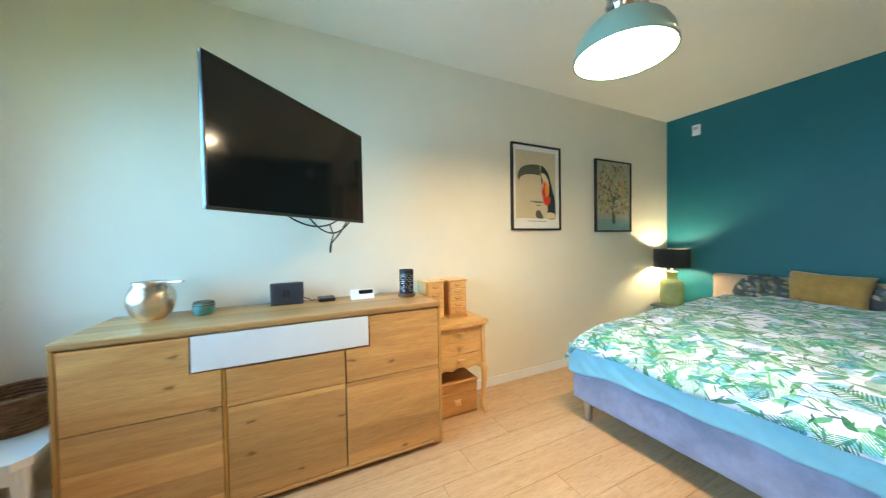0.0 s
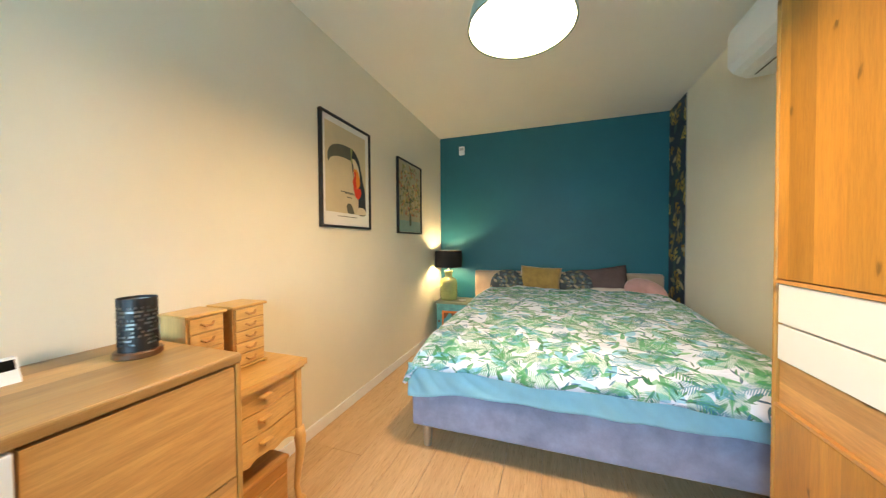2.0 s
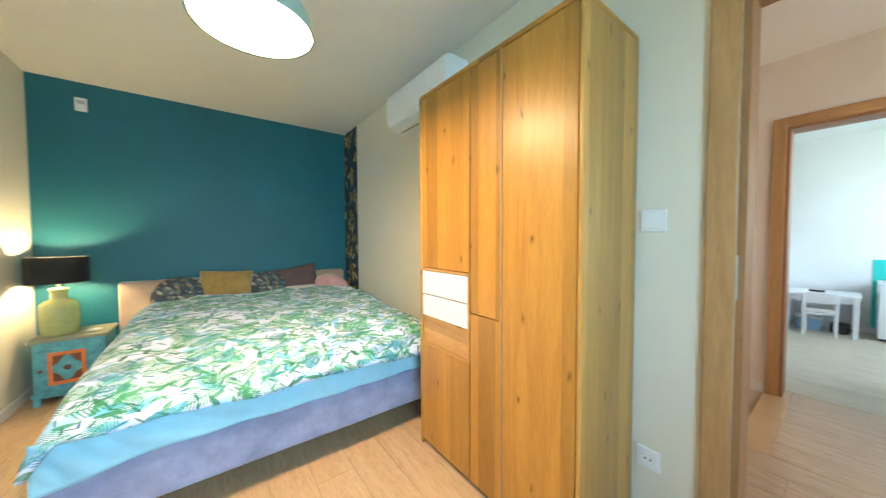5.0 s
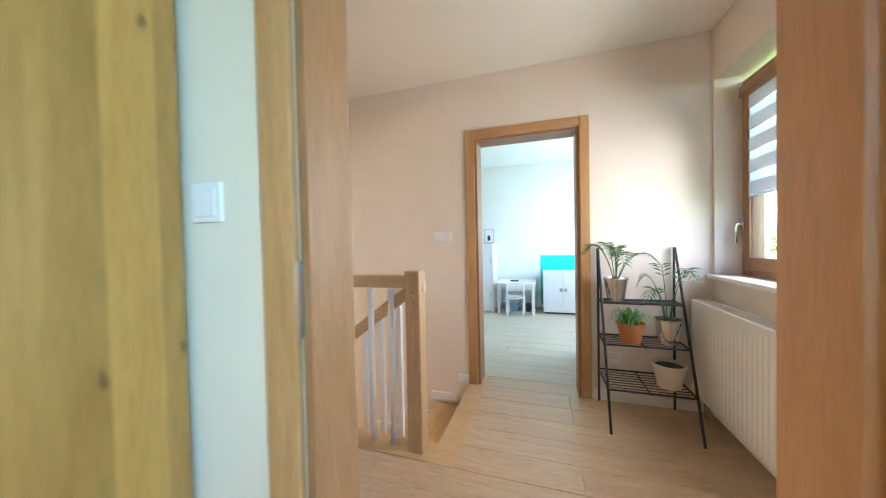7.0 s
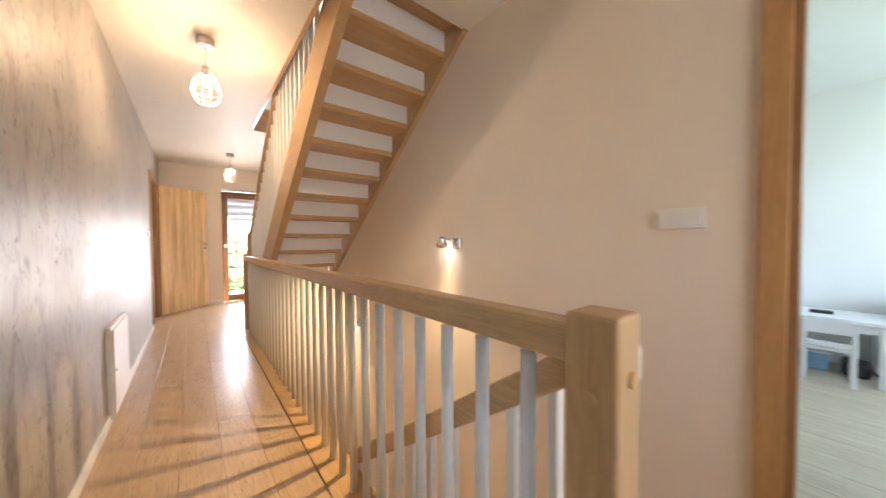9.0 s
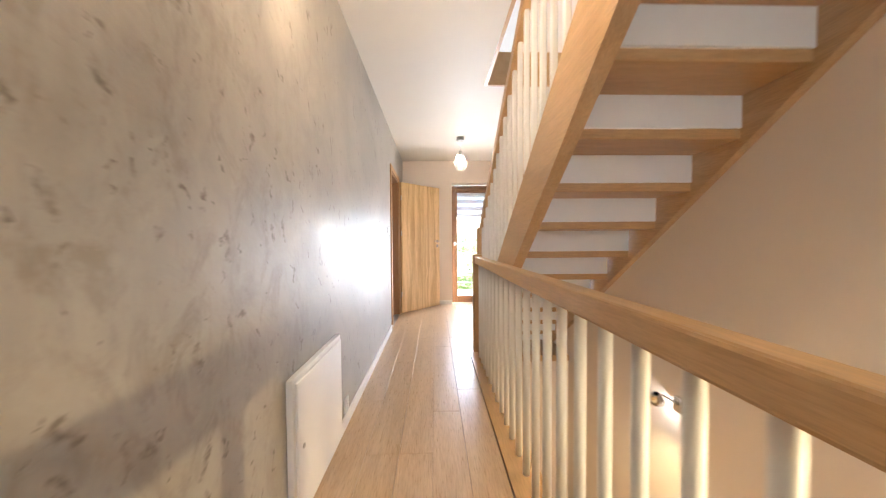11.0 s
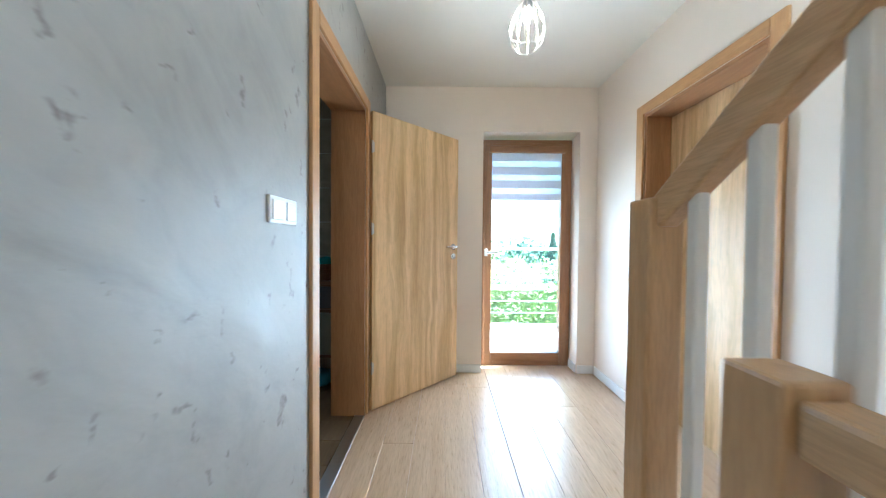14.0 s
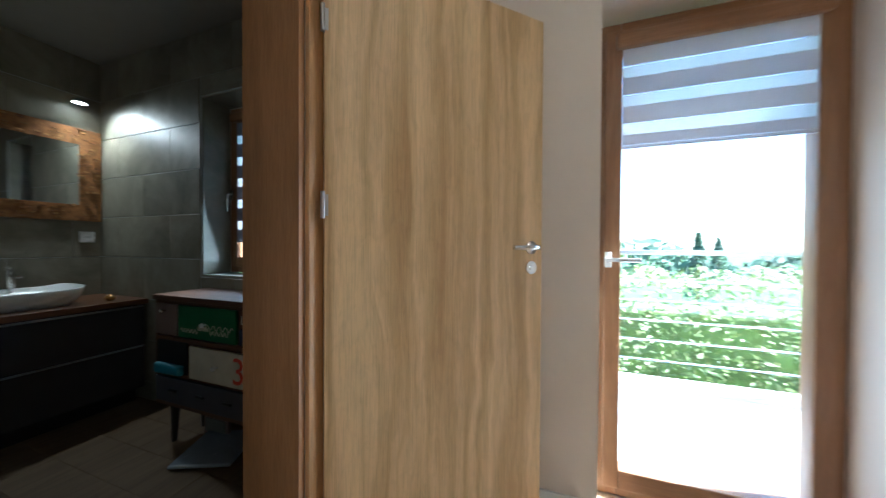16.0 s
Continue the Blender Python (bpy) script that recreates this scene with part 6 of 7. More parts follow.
part("front_panel", add(ribbed(RX0 + 0.02, RX1 - 0.02, -0.930, RZ0 + 0.03, RZ1 - 0.03, 24), box(RX0, RX1, -0.945, -0.937, RZ0, RZ1, 0.003)), TRIM, rad)
part("back_panel", box(RX0, RX1, -1.045, -1.035, RZ0, RZ1, 0.003), TRIM, rad)
part("side_cover", box(RX0 - 0.004, RX0, -1.045, -0.937, RZ0 + 0.01, RZ1, 0.001), TRIM, rad)
part("side_cover", box(RX1, RX1 + 0.004, -1.045, -0.937, RZ0 + 0.01, RZ1, 0.001), TRIM, rad)
grille = bmesh.new()
for k in range(40):
    x = RX0 + 0.01 + k * (RX1 - RX0 - 0.02) / 39
    grille = add(grille, box(x - 0.003, x + 0.003, -1.034, -0.946, RZ1 - 0.006, RZ1 - 0.001))
part("top_grille", add(grille, box(RX0, RX1, -1.034, -1.026, RZ1 - 0.008, RZ1), box(RX0, RX1, -0.954, -0.946, RZ1 - 0.008, RZ1)), TRIM, rad)
part("vent_plug", moved(lathe([(0.014, 0), (0.014, 0.014), (0.010, 0.018), (0, 0.018)], (0, 0, 0), 16), pose(RX0 - 0.004, -0.985, 0.705, 0, -90)), CHROME, rad)
part("bracket", box(2.0, 2.04, -1.069, -1.045, 0.2, 0.7), TRIM, rad)
part("pipe", tube([(2.68, -0.99, 0.0), (2.68, -0.99, RZ0 + 0.02)], 0.009, 10), CHROME, rad)
part("pipe", tube([(2.64, -0.99, 0.0), (2.64, -0.99, RZ0 + 0.02)], 0.009, 10), CHROME, rad)
socket(2.77, -0.48, 0.32, -1, "white wall socket behind the plant stand")

# ---- plant stand ----
st = thing("plant_stand", (2.54, -0.63, 0), "black wire ladder plant stand with three shelves", "plant stand")
SF, SB = 2.330, 2.750
SY0, SY1 = -0.845, -0.375
TOPS = 1.115
for y in (SY0, SY1):
    part("leg", tube([(SF, y, 0.0), (SB - 0.018, y, TOPS)], 0.008, 8), BLACK_METAL, st)
    part("leg", tube([(SB, y, 0.0), (SB, y, TOPS)], 0.008, 8), BLACK_METAL, st)
for z in (0.236, 0.492, 0.748):
    xf = SF + (SB - 0.018 - SF) * z / TOPS
    shelf = part("shelf", add(tube([(xf, SY0, z), (xf, SY1, z)], 0.0065, 8), tube([(SB, SY0, z), (SB, SY1, z)], 0.0065, 8), tube([(xf, SY0, z), (SB, SY0, z)], 0.0065, 8), tube([(xf, SY1, z), (SB, SY1, z)], 0.0065, 8), tube([(xf, (SY0 + SY1) / 2, z - 0.008), (SB, (SY0 + SY1) / 2, z - 0.008)], 0.005, 8)), BLACK_METAL, st)
    x = xf + 0.040
    while x < SB - 0.02:
        part("wire", tube([(x, SY0, z), (x, SY1, z)], 0.0032, 6), BLACK_METAL, shelf)
        x += 0.040


def flower_pot(name, c, r0, r1, h, mat, label):
    t = thing(name, c, label, "plant pot")
    part("pot", lathe([(r0 * 0.9, 0.0), (r0, 0.004), (r1, h - 0.012), (r1 + 0.005, h - 0.010), (r1 + 0.005, h), (r1 - 0.004, h), (r1 - 0.006, h - 0.02), (0.0, h - 0.022)], c, 32, False), mat, t, smooth=False)
    part("soil", lathe([(0.0, h - 0.018), (r1 - 0.007, h - 0.018)], c, 24, False), SOIL, t)
    return t


def frond(base, heading, length, rise, droop, pairs, leaf_len, width=0.012):
    """One feathered palm leaf: a bowed stalk and its leaflets."""
    h = Vector((math.cos(heading), math.sin(heading), 0))
    side = Vector((-h.y, h.x, 0))
    pts = []
    for k in range(17):
        u = k / 16
        pts.append(Vector(base) + h * length * (u ** 1.3) + Vector((0, 0, rise * math.sin(u * 1.9) - droop * u ** 3)))
    stalk = tube(pts, 0.003, 5, [0.0035 * (1 - 0.7 * k / 16) for k in range(17)])
    bm = bmesh.new()
    for k in range(pairs):
        u = 0.45 + 0.55 * k / pairs
        i = int(u * 16)
        p, d = pts[i], (pts[min(i + 1, 16)] - pts[i - 1]).normalized()
        for s in (-1, 1):
            l = leaf_len * (0.5 + 0.5 * math.sin(math.pi * (k + 1) / (pairs + 1)))
            tip = p + (d * 0.62 + side * s * 0.9 + Vector((0, 0, -0.18))).normalized() * l
            w = d * width * 0.5
            mid = p.lerp(tip, 0.45) + Vector((0, 0, 0.006))
            vs = [bm.verts.new(v) for v in (p, mid + w, tip, mid - w)]
            bm.faces.new(vs)
    return stalk, bm


def palm(c, h, n, seed, label, reach=0.20, tall=0.26):
    t = thing("potted_palm", (c[0], c[1], c[2] + h), label, "plant")
    rng = random.Random(seed)
    for k in range(n):
        a = 2 * math.pi * k / n + rng.uniform(-0.4, 0.4)
        stalk, leaves = frond((c[0] + 0.015 * math.cos(a), c[1] + 0.015 * math.sin(a), c[2] + h - 0.02), a, reach * rng.uniform(0.7, 1.25), tall * rng.uniform(0.8, 1.25), rng.uniform(0.03, 0.16), 11, rng.uniform(0.07, 0.10))
        part("stalk", stalk, LEAF, t)
        part("leaf", leaves, LEAF, t)


POTA = (2.655, -0.472, 0.755)
flower_pot("zinc_pot", POTA, 0.052, 0.074, 0.160, CHROME, "shiny zinc pot on the top shelf of the stand")
palm(POTA, 0.155, 9, 3, "small feathery parlour palm in a zinc pot", 0.21, 0.25)
POTB = (2.56, -0.536, 0.499)
flower_pot("terracotta_pot", POTB, 0.055, 0.082, 0.135, TERRACOTTA, "orange terracotta pot on the middle shelf")
spider = thing("spider_plant", (POTB[0], POTB[1], POTB[2] + 0.135), "grassy green spider plant in a terracotta pot", "plant")
rng = random.Random(6)
tuft = bmesh.new()
for k in range(110):
    a, l, hgt = rng.uniform(0, 6.28), rng.uniform(0.06, 0.17), rng.uniform(0.05, 0.12)
    h = Vector((math.cos(a), math.sin(a), 0))
    s = Vector((-h.y, h.x, 0)) * 0.004
    b = Vector((POTB[0], POTB[1], POTB[2] + 0.118)) + h * rng.uniform(0, 0.045)
    prev = None
    for i in range(7):
        u = i / 6
        p = b + h * l * u + Vector((0, 0, hgt * math.sin(u * 2.5) - 0.05 * u * u))
        w = s * (1 - 0.9 * u)
        pair = (tuft.verts.new(p - w), tuft.verts.new(p + w))
        if prev:
            tuft.faces.new((prev[0], prev[1], pair[1], pair[0]))
        prev = pair
part("tuft", tuft, GRASSY, spider)
POTC = (2.60, -0.758, 0.499)
flower_pot("zinc_pot", POTC, 0.052, 0.078, 0.160, CHROME, "shiny zinc pot on the middle shelf of the stand")
palm(POTC, 0.15, 5, 11, "sparse young palm in a zinc pot", 0.20, 0.34)
POTD = (2.53, -0.740, 0.243)
flower_pot("cream_pot", POTD, 0.062, 0.088, 0.150, CREAM_POT, "cream glazed pot with bare soil on the bottom shelf")

# ---- child's room ----
structure("painted_panel", box(5.945, 5.9495, -1.06, 0.045, 0.0, 0.925), TURQ, "turquoise painted rectangle low on the wall", "wall paint")
kw = thing("tall_cabinet", (5.6, 0.95, 0), "tall white cabinet with stacked doors", "cabinet")
part("body", box(5.42, 5.93, 0.79, 1.35, 0.0, 1.15, 0.003), KID_WHITE, kw)
for z0, z1 in ((0.04, 0.575), (0.585, 1.145)):
    d = part("door", box(5.40, 5.419, 0.795, 1.345, z0, z1, 0.003), KID_WHITE, kw)
    part("handle", box(5.388, 5.400, 0.82, 0.832, (z0 + z1) / 2 - 0.05, (z0 + z1) / 2 + 0.05, 0.003), STEEL, d)
pic = thing("small_poster", (5.94, 0.93, 1.25), "small framed picture on the white cabinet", "picture")
part("frame", box(5.60, 5.615, 0.80, 0.97, 1.15, 1.40, 0.003), STEEL, pic)
part("print", box(5.597, 5.600, 0.815, 0.955, 1.17, 1.385), KID_WHITE, pic)
part("figure", box(5.5955, 5.597, 0.86, 0.91, 1.20, 1.29), ANTHRACITE, pic)

desk = thing("child_desk", (5.6, 0.43, 0), "small white child's desk", "desk")
part("top", box(5.34, 5.86, 0.12, 0.74, 0.475, 0.505, 0.004), KID_WHITE, desk)
for lx in (5.36, 5.80):
    for ly in (0.135, 0.68):
        part("leg", box(lx, lx + 0.045, ly, ly + 0.045, 0.0, 0.475, 0.004), KID_WHITE, desk)
part("apron", box(5.37, 5.385, 0.18, 0.68, 0.41, 0.475), KID_WHITE, desk)
part("apron", box(5.82, 5.835, 0.18, 0.68, 0.41, 0.475), KID_WHITE, desk)
kc = thing("child_chair", (5.30, 0.42, 0), "small white wooden child's chair", "chair")
part("seat", box(5.22, 5.50, 0.29, 0.56, 0.265, 0.285, 0.004), KID_WHITE, kc)
for lx in (5.215, 5.47):
    for ly in (0.285, 0.535):
        part("leg", box(lx, lx + 0.03, ly, ly + 0.03, 0.0, 0.50 if lx < 5.3 else 0.265, 0.004), KID_WHITE, kc)
part("backrest", add(box(5.218, 5.236, 0.30, 0.55, 0.40, 0.53, 0.006), box(5.218, 5.236, 0.315, 0.535, 0.30, 0.335, 0.004)), KID_WHITE, kc)
bag = thing("school_bag", (5.62, 0.33, 0), "dark bag lying under the desk", "bag")
bmB = cushion_box(5.55, 5.75, 0.20, 0.36, 0.0, 0.13, 0.04, 0.02, 4)
part("body", bmB, ANTHRACITE, bag, smooth=True)
part("strap", tube([(5.56, 0.22, 0.10), (5.50, 0.16, 0.05), (5.50, 0.14, 0.012), (5.60, 0.15, 0.012)], 0.010, 8), ANTHRACITE, bag)
bl = thing("storage_box", (5.70, 0.50, 0), "pale blue storage box under the desk", "box")
part("body", box(5.58, 5.80, 0.42, 0.64, 0.0, 0.15, 0.012), plain("pale_blue_plastic", (0.30, 0.52, 0.72), 0.4), bl)
part("lid", box(5.57, 5.81, 0.41, 0.65, 0.15, 0.17, 0.006), KID_WHITE, bl)
tr = thing("tray", (5.6, 0.45, 0.505), "small dark tray on the child's desk", "tray")
part("plate", box(5.55, 5.68, 0.40, 0.53, 0.505, 0.520, 0.004), ANTHRACITE, tr)
part("rim", box(5.545, 5.555, 0.40, 0.53, 0.5205, 0.53), ANTHRACITE, tr)
cb = thing("low_cabinet", (5.7, -0.3, 0), "low white cabinet with two doors", "cabinet")
part("body", box(5.49, 5.93, -0.60, 0.005, 0.03, 0.655, 0.003), KID_WHITE, cb)
part("top", box(5.465, 5.935, -0.605, 0.010, 0.655, 0.675, 0.003), KID_WHITE, cb)
part("plinth", box(5.53, 5.90, -0.58, -0.01, 0.0, 0.03), ANTHRACITE, cb)
for y0, y1, hy in ((-0.598, -0.300, -0.33), (-0.296, 0.003, -0.265)):
    d = part("door", box(5.471, 5.489, y0, y1, 0.035, 0.650, 0.003), KID_WHITE, cb)
    part("handle", box(5.458, 5.471, hy - 0.022, hy + 0.022, 0.37, 0.42, 0.004), STEEL, d)
c2 = thing("drawer_cabinet", (5.75, -0.77, 0), "small white drawer cabinet", "cabinet")
part("body", box(5.54, 5.93, -0.93, -0.615, 0.0, 0.50, 0.003), KID_WHITE, c2)
for z0, z1 in ((0.01, 0.16), (0.17, 0.32), (0.33, 0.48)):
    d = part("drawer_front", box(5.522, 5.540, -0.928, -0.618, z0, z1, 0.003), KID_WHITE, c2)
    part("handle", box(5.512, 5.522, -0.83, -0.72, z1 - 0.045, z1 - 0.033, 0.002), ANTHRACITE, d)
krad = thing("radiator", (4.6, -1.0, 0.1), "white radiator under the child's room window", "radiator")
part("panel", box(4.0, 5.2, -1.03, -0.95, 0.15, 0.72, 0.004), TRIM, krad)
part("bracket", box(4.5, 4.55, -1.069, -1.03, 0.2, 0.6), TRIM, krad)

# ---- bathroom ----


def tile_mesh(w, h, name):
    """A wall tile lying in x and z, its face towards -y."""
    c, t = 0.0015, 0.006
    bm = bmesh.new()
    back = [bm.verts.new((x, 0, z)) for x, z in ((0, 0), (w, 0), (w, h), (0, h))]
    mid = [bm.verts.new((x, -t + c, z)) for x, z in ((0, 0), (w, 0), (w, h), (0, h))]
    top = [bm.verts.new((x, -t, z)) for x, z in ((c, c), (w - c, c), (w - c, h - c), (c, h - c))]
    for a, b in ((back, mid), (mid, top)):
        for k in range(4):
            j = (k + 1) % 4
            bm.faces.new((a[k], a[j], b[j], b[k]))
    bm.faces.new(top)
    bmesh.ops.recalc_face_normals(bm, faces=bm.faces)
    me = bpy.data.meshes.new(name)
    bm.to_mesh(me)
    bm.free()
    me.materials.append(TILE)
    return me


TILES = {}


def lay_tiles(root, along0, along1, place, turn, holes=(), tw=0.60, th=0.301, z_first=0.128, shift=0.0):
    row = 0
    z = z_first - th
    while z < H - 0.01:
        u = along0 - (tw * 0.5 if row % 2 else 0.0) - shift
        while u < along1 - 0.005:
            cuts = [(max(u, along0), min(u + tw, along1), max(z, 0.0), min(z + th, H))]
            for h in holes:
                nxt = []
                for a, b, c, d in cuts:
                    if b <= h[0] or a >= h[1] or d <= h[2] or c >= h[3]:
                        nxt.append((a, b, c, d))
                        continue
                    if a < h[0]:
                        nxt.append((a, h[0], c, d))
                    if b > h[1]:
                        nxt.append((h[1], b, c, d))
                    a2, b2 = max(a, h[0]), min(b, h[1])
                    if c < h[2]:
                        nxt.append((a2, b2, c, h[2]))
                    if d > h[3]:
                        nxt.append((a2, b2, h[3], d))
                cuts = nxt
            for a, b, c, d in cuts:
                if b - a < 0.012 or d - c < 0.012:
                    continue
                key = (round(b - a, 3), round(d - c, 3))
                if key not in TILES:
                    TILES[key] = tile_mesh(b - a - 0.0025, d - c - 0.005, "tile")
                ob = new("tile", TILES[key])
                ob.parent = root
                ob.location = place(a + 0.0015, c + 0.0015)
                ob.rotation_euler = (0, 0, radians(turn))
            u += tw
        z += th
        row += 1


north = structure("wall_bathroom_north", pierced("y", 7.560, 7.5695, -1.78, 0.76, 0, H, [(-0.62, -0.16, 0.914, 2.108)]), GROUT, "dark stone tiled wall round the bathroom window", "wall")
lay_tiles(north, -1.78, 0.76, lambda u, z: (u, 7.560, z), 0, [(-0.62, -0.16, 0.914, 2.108)], shift=0.35)
west = structure("wall_bathroom_west", box(-1.7795, -1.770, 4.32, 7.56, 0, H), GROUT, "dark stone tiled wall behind the mirror", "wall")
lay_tiles(west, 5.6, 7.554, lambda u, z: (-1.770, u, z), 90)
structure("window_reveal", add(box(-0.6195, -0.612, 7.565, 7.75, 0.914, 2.108), box(-0.168, -0.1605, 7.565, 7.75, 0.914, 2.108), box(-0.612, -0.168, 7.565, 7.75, 2.100, 2.1075), box(-0.612, -0.168, 7.556, 7.75, 0.9145, 0.930)), TILE, "tiled reveal of the bathroom window", "trim")

cabt = thing("painted_cabinet", (0.13, 7.33, 0), "dark wooden cabinet with mismatched painted drawers", "cabinet")
FX0, FX1, FY = -0.53, 0.645, 7.26
part("body", box(FX0 + 0.015, FX1 - 0.015, FY + 0.020, 7.53, 0.24, 0.82), WALNUT_X, cabt)
part("top", box(FX0 - 0.008, FX1 + 0.008, FY - 0.012, 7.54, 0.82, 0.848, 0.004), WALNUT_X, cabt)
part("side_panel", box(FX0, FX0 + 0.016, FY, 7.53, 0.235, 0.82, 0.002), WALNUT, cabt)
part("side_panel", box(FX1 - 0.016, FX1, FY, 7.53, 0.235, 0.82, 0.002), WALNUT, cabt)
part("rail", add(*[box(FX0 + 0.016, FX1 - 0.016, FY, FY + 0.02, z, z + 0.02) for z in (0.235, 0.402, 0.600, 0.806)]), WALNUT_X, cabt)
for lx in (FX0 + 0.07, FX1 - 0.10):
    for ly in (7.31, 7.47):
        part("leg", tube([(lx, ly, 0.0), (lx + 0.012, ly, 0.235)], 0.02, 10, [0.013, 0.024]), BLACK, cabt)
GREEN_P, NAVY_P, GREY_P, CREAM_P, RED_P, BLUE_P, DARKP, LIME_P = (flat(c, n, 0.5) for c, n in (((0.012, 0.12, 0.035), "bottle_green_paint"), ((0.02, 0.035, 0.09), "navy_paint"), ((0.16, 0.18, 0.15), "khaki_grey_paint"), ((0.60, 0.53, 0.40), "cream_paint"), ((0.65, 0.06, 0.03), "red_paint"), ((0.03, 0.22, 0.32), "petrol_paint"), ((0.05, 0.05, 0.065), "slate_paint"), ((0.20, 0.14, 0.12), "worn_brown_paint")))


def bath_front(x0, x1, z0, z1, mat, label, knob=None):
    d = part("drawer_front", box(x0, x1, FY - 0.012, FY + 0.004, z0, z1, 0.003), mat, cabt, label)
    if knob:
        part("knob", moved(lathe([(0.005, 0.0), (0.005, 0.012), (0.013, 0.018), (0.010, 0.027), (0.0, 0.029)], (0, 0, 0), 14), Matrix.Translation((knob[0], FY - 0.012, knob[1])) @ Euler((math.pi / 2, 0, 0)).to_matrix().to_4x4()), ENAMEL if mat in (GREEN_P, CREAM_P) else CHROME, d, smooth=True)
    return d


def words(text, x, z, size, mat, parent, y):
    """Letters standing on a front that faces -y."""
    cu = bpy.data.curves.new("lettering", "FONT")
    cu.body, cu.size, cu.extrude = text, size, 0.0006
    cu.resolution_u = 3
    ob = new("lettering_curve", cu)
    me = bpy.data.meshes.new_from_object(ob.evaluated_get(bpy.context.evaluated_depsgraph_get()))
    bpy.data.objects.remove(ob)
    bm = bmesh.new()
    bm.from_mesh(me)
    bpy.data.meshes.remove(me)
    moved(bm, Matrix.Translation((x, y, z)) @ Euler((math.pi / 2, 0, 0)).to_matrix().to_4x4())
    part("lettering", bm, mat, parent)


bath_front(FX0 + 0.022, -0.335, 0.632, 0.802, LIME_P, "worn brown drawer front", (-0.42, 0.765))
g = bath_front(-0.315, 0.112, 0.632, 0.802, GREEN_P, "bottle green drawer front with faded script", (-0.10, 0.715))
for k, (x0, x1, z) in enumerate(((-0.275, -0.145, 0.672), (-0.145, -0.065, 0.690), (-0.055, 0.085, 0.676), (-0.105, 0.115, 0.702))):
    pts = [(-0.016 + x0 + (x1 - x0) * i / 24, FY - 0.0125, z + 0.012 * math.sin(i * 1.3 + k)) for i in range(25)]
    part("lettering", tube(pts, 0.0022, 5), CREAM_P, g)
w74 = bath_front(0.138, 0.425, 0.722, 0.802, WALNUT_X, "dark drawer front lettered in cream")
words("Lot", 0.150, 0.738, 0.062, CREAM_P, w74, FY - 0.0128)
words("74", 0.300, 0.738, 0.072, CREAM_P, w74, FY - 0.0128)
bath_front(0.138, 0.425, 0.632, 0.712, NAVY_P, "navy drawer front", (0.265, 0.672))
bath_front(0.445, FX1 - 0.018, 0.632, 0.802, DARKP, "slate grey drawer front", (0.55, 0.72))
# flat black panel on the closed front, painting the dark of a niche
part("open_niche", box(FX0 + 0.018, -0.262, FY - 0.002, FY + 0.003, 0.424, 0.598), BLACK, cabt, "black panel painted as the niche's shaded inside")
tw = thing("folded_towel", (-0.38, 7.265, 0.424), "folded petrol blue towel in the cabinet niche", "towel")
part("stack", cushion_box(-0.495, -0.275, 7.225, 7.257, 0.424, 0.480, 0.014, 0.004, 3), BLUE_P, tw, smooth=True)
d3 = bath_front(-0.231, 0.199, 0.418, 0.590, CREAM_P, "worn cream drawer front with a red number", (-0.015, 0.505))
words("3", 0.085, 0.438, 0.19, RED_P, d3, FY - 0.0128)
dk = bath_front(0.228, FX1 - 0.018, 0.262, 0.594, GREY_P, "khaki grey cabinet door")
part("latch", add(tube([(0.265, FY - 0.02, 0.42), (0.305, FY - 0.03, 0.43), (0.325, FY - 0.03, 0.455)], 0.006, 8), box(0.27, 0.30, FY - 0.018, FY - 0.012, 0.405, 0.445, 0.003)), CHROME, dk)
dl = bath_front(FX0 + 0.02, 0.200, 0.262, 0.398, DARKP, "slate grey drawer front")
for hx in (-0.36, -0.14, 0.06):
    part("handle", box(hx - 0.03, hx + 0.03, FY - 0.024, FY - 0.012, 0.325, 0.339, 0.004), BLACK, dl)

b = basket("wicker_basket", (0.41, 7.385, 0.848), 0.14, 0.16, 0.13, "dark wicker basket on the painted cabinet", plain("dark_wicker", (0.12, 0.06, 0.035), 0.7, vary=0.5, scale=40, bump=0.4), 5)
cl = thing("towel", (0.41, 7.385, 0.93), "crumpled teal towel in the basket", "towel")
bmC = cushion_box(0.29, 0.53, 7.27, 7.50, 0.90, 1.03, 0.05, 0.05, 17)
part("folds", bmC, plain("teal_terry", (0.02, 0.20, 0.21), 0.9, vary=0.3, scale=20, bump=0.5), cl, smooth=True)
sc = thing("bathroom_scale", (-0.16, 7.26, 0), "flat grey bathroom scale under the cabinet", "scale")
part("plate", moved(box(-0.15, 0.15, -0.15, 0.15, 0.012, 0.032, 0.008), pose(-0.13, 7.33, 0, 0, 0, 24)), plain("grey_glass", (0.20, 0.23, 0.26), 0.25), sc)
part("foot", moved(add(box(-0.12, -0.09, -0.12, -0.09, 0, 0.012), box(0.09, 0.12, -0.12, -0.09, 0, 0.012), box(-0.12, -0.09, 0.09, 0.12, 0, 0.012), box(0.09, 0.12, 0.09, 0.12, 0, 0.012)), pose(-0.13, 7.33, 0, 0, 0, 24)), BLACK, sc)
rag = thing("cloth_heap", (0.36, 7.24, 0), "crumpled petrol blue cloth on the floor", "cloth")
part("folds", cushion_box(0.20, 0.52, 7.26, 7.46, 0.0, 0.10, 0.04, 0.05, 23), BLUE_P, rag, smooth=True)
bx = thing("carton", (-0.30, 7.40, 0), "flat olive carton leaning under the cabinet", "box")
part("card", box(-0.38, -0.18, 7.42, 7.44, 0.0, 0.15, 0.003), LIME_P, bx)
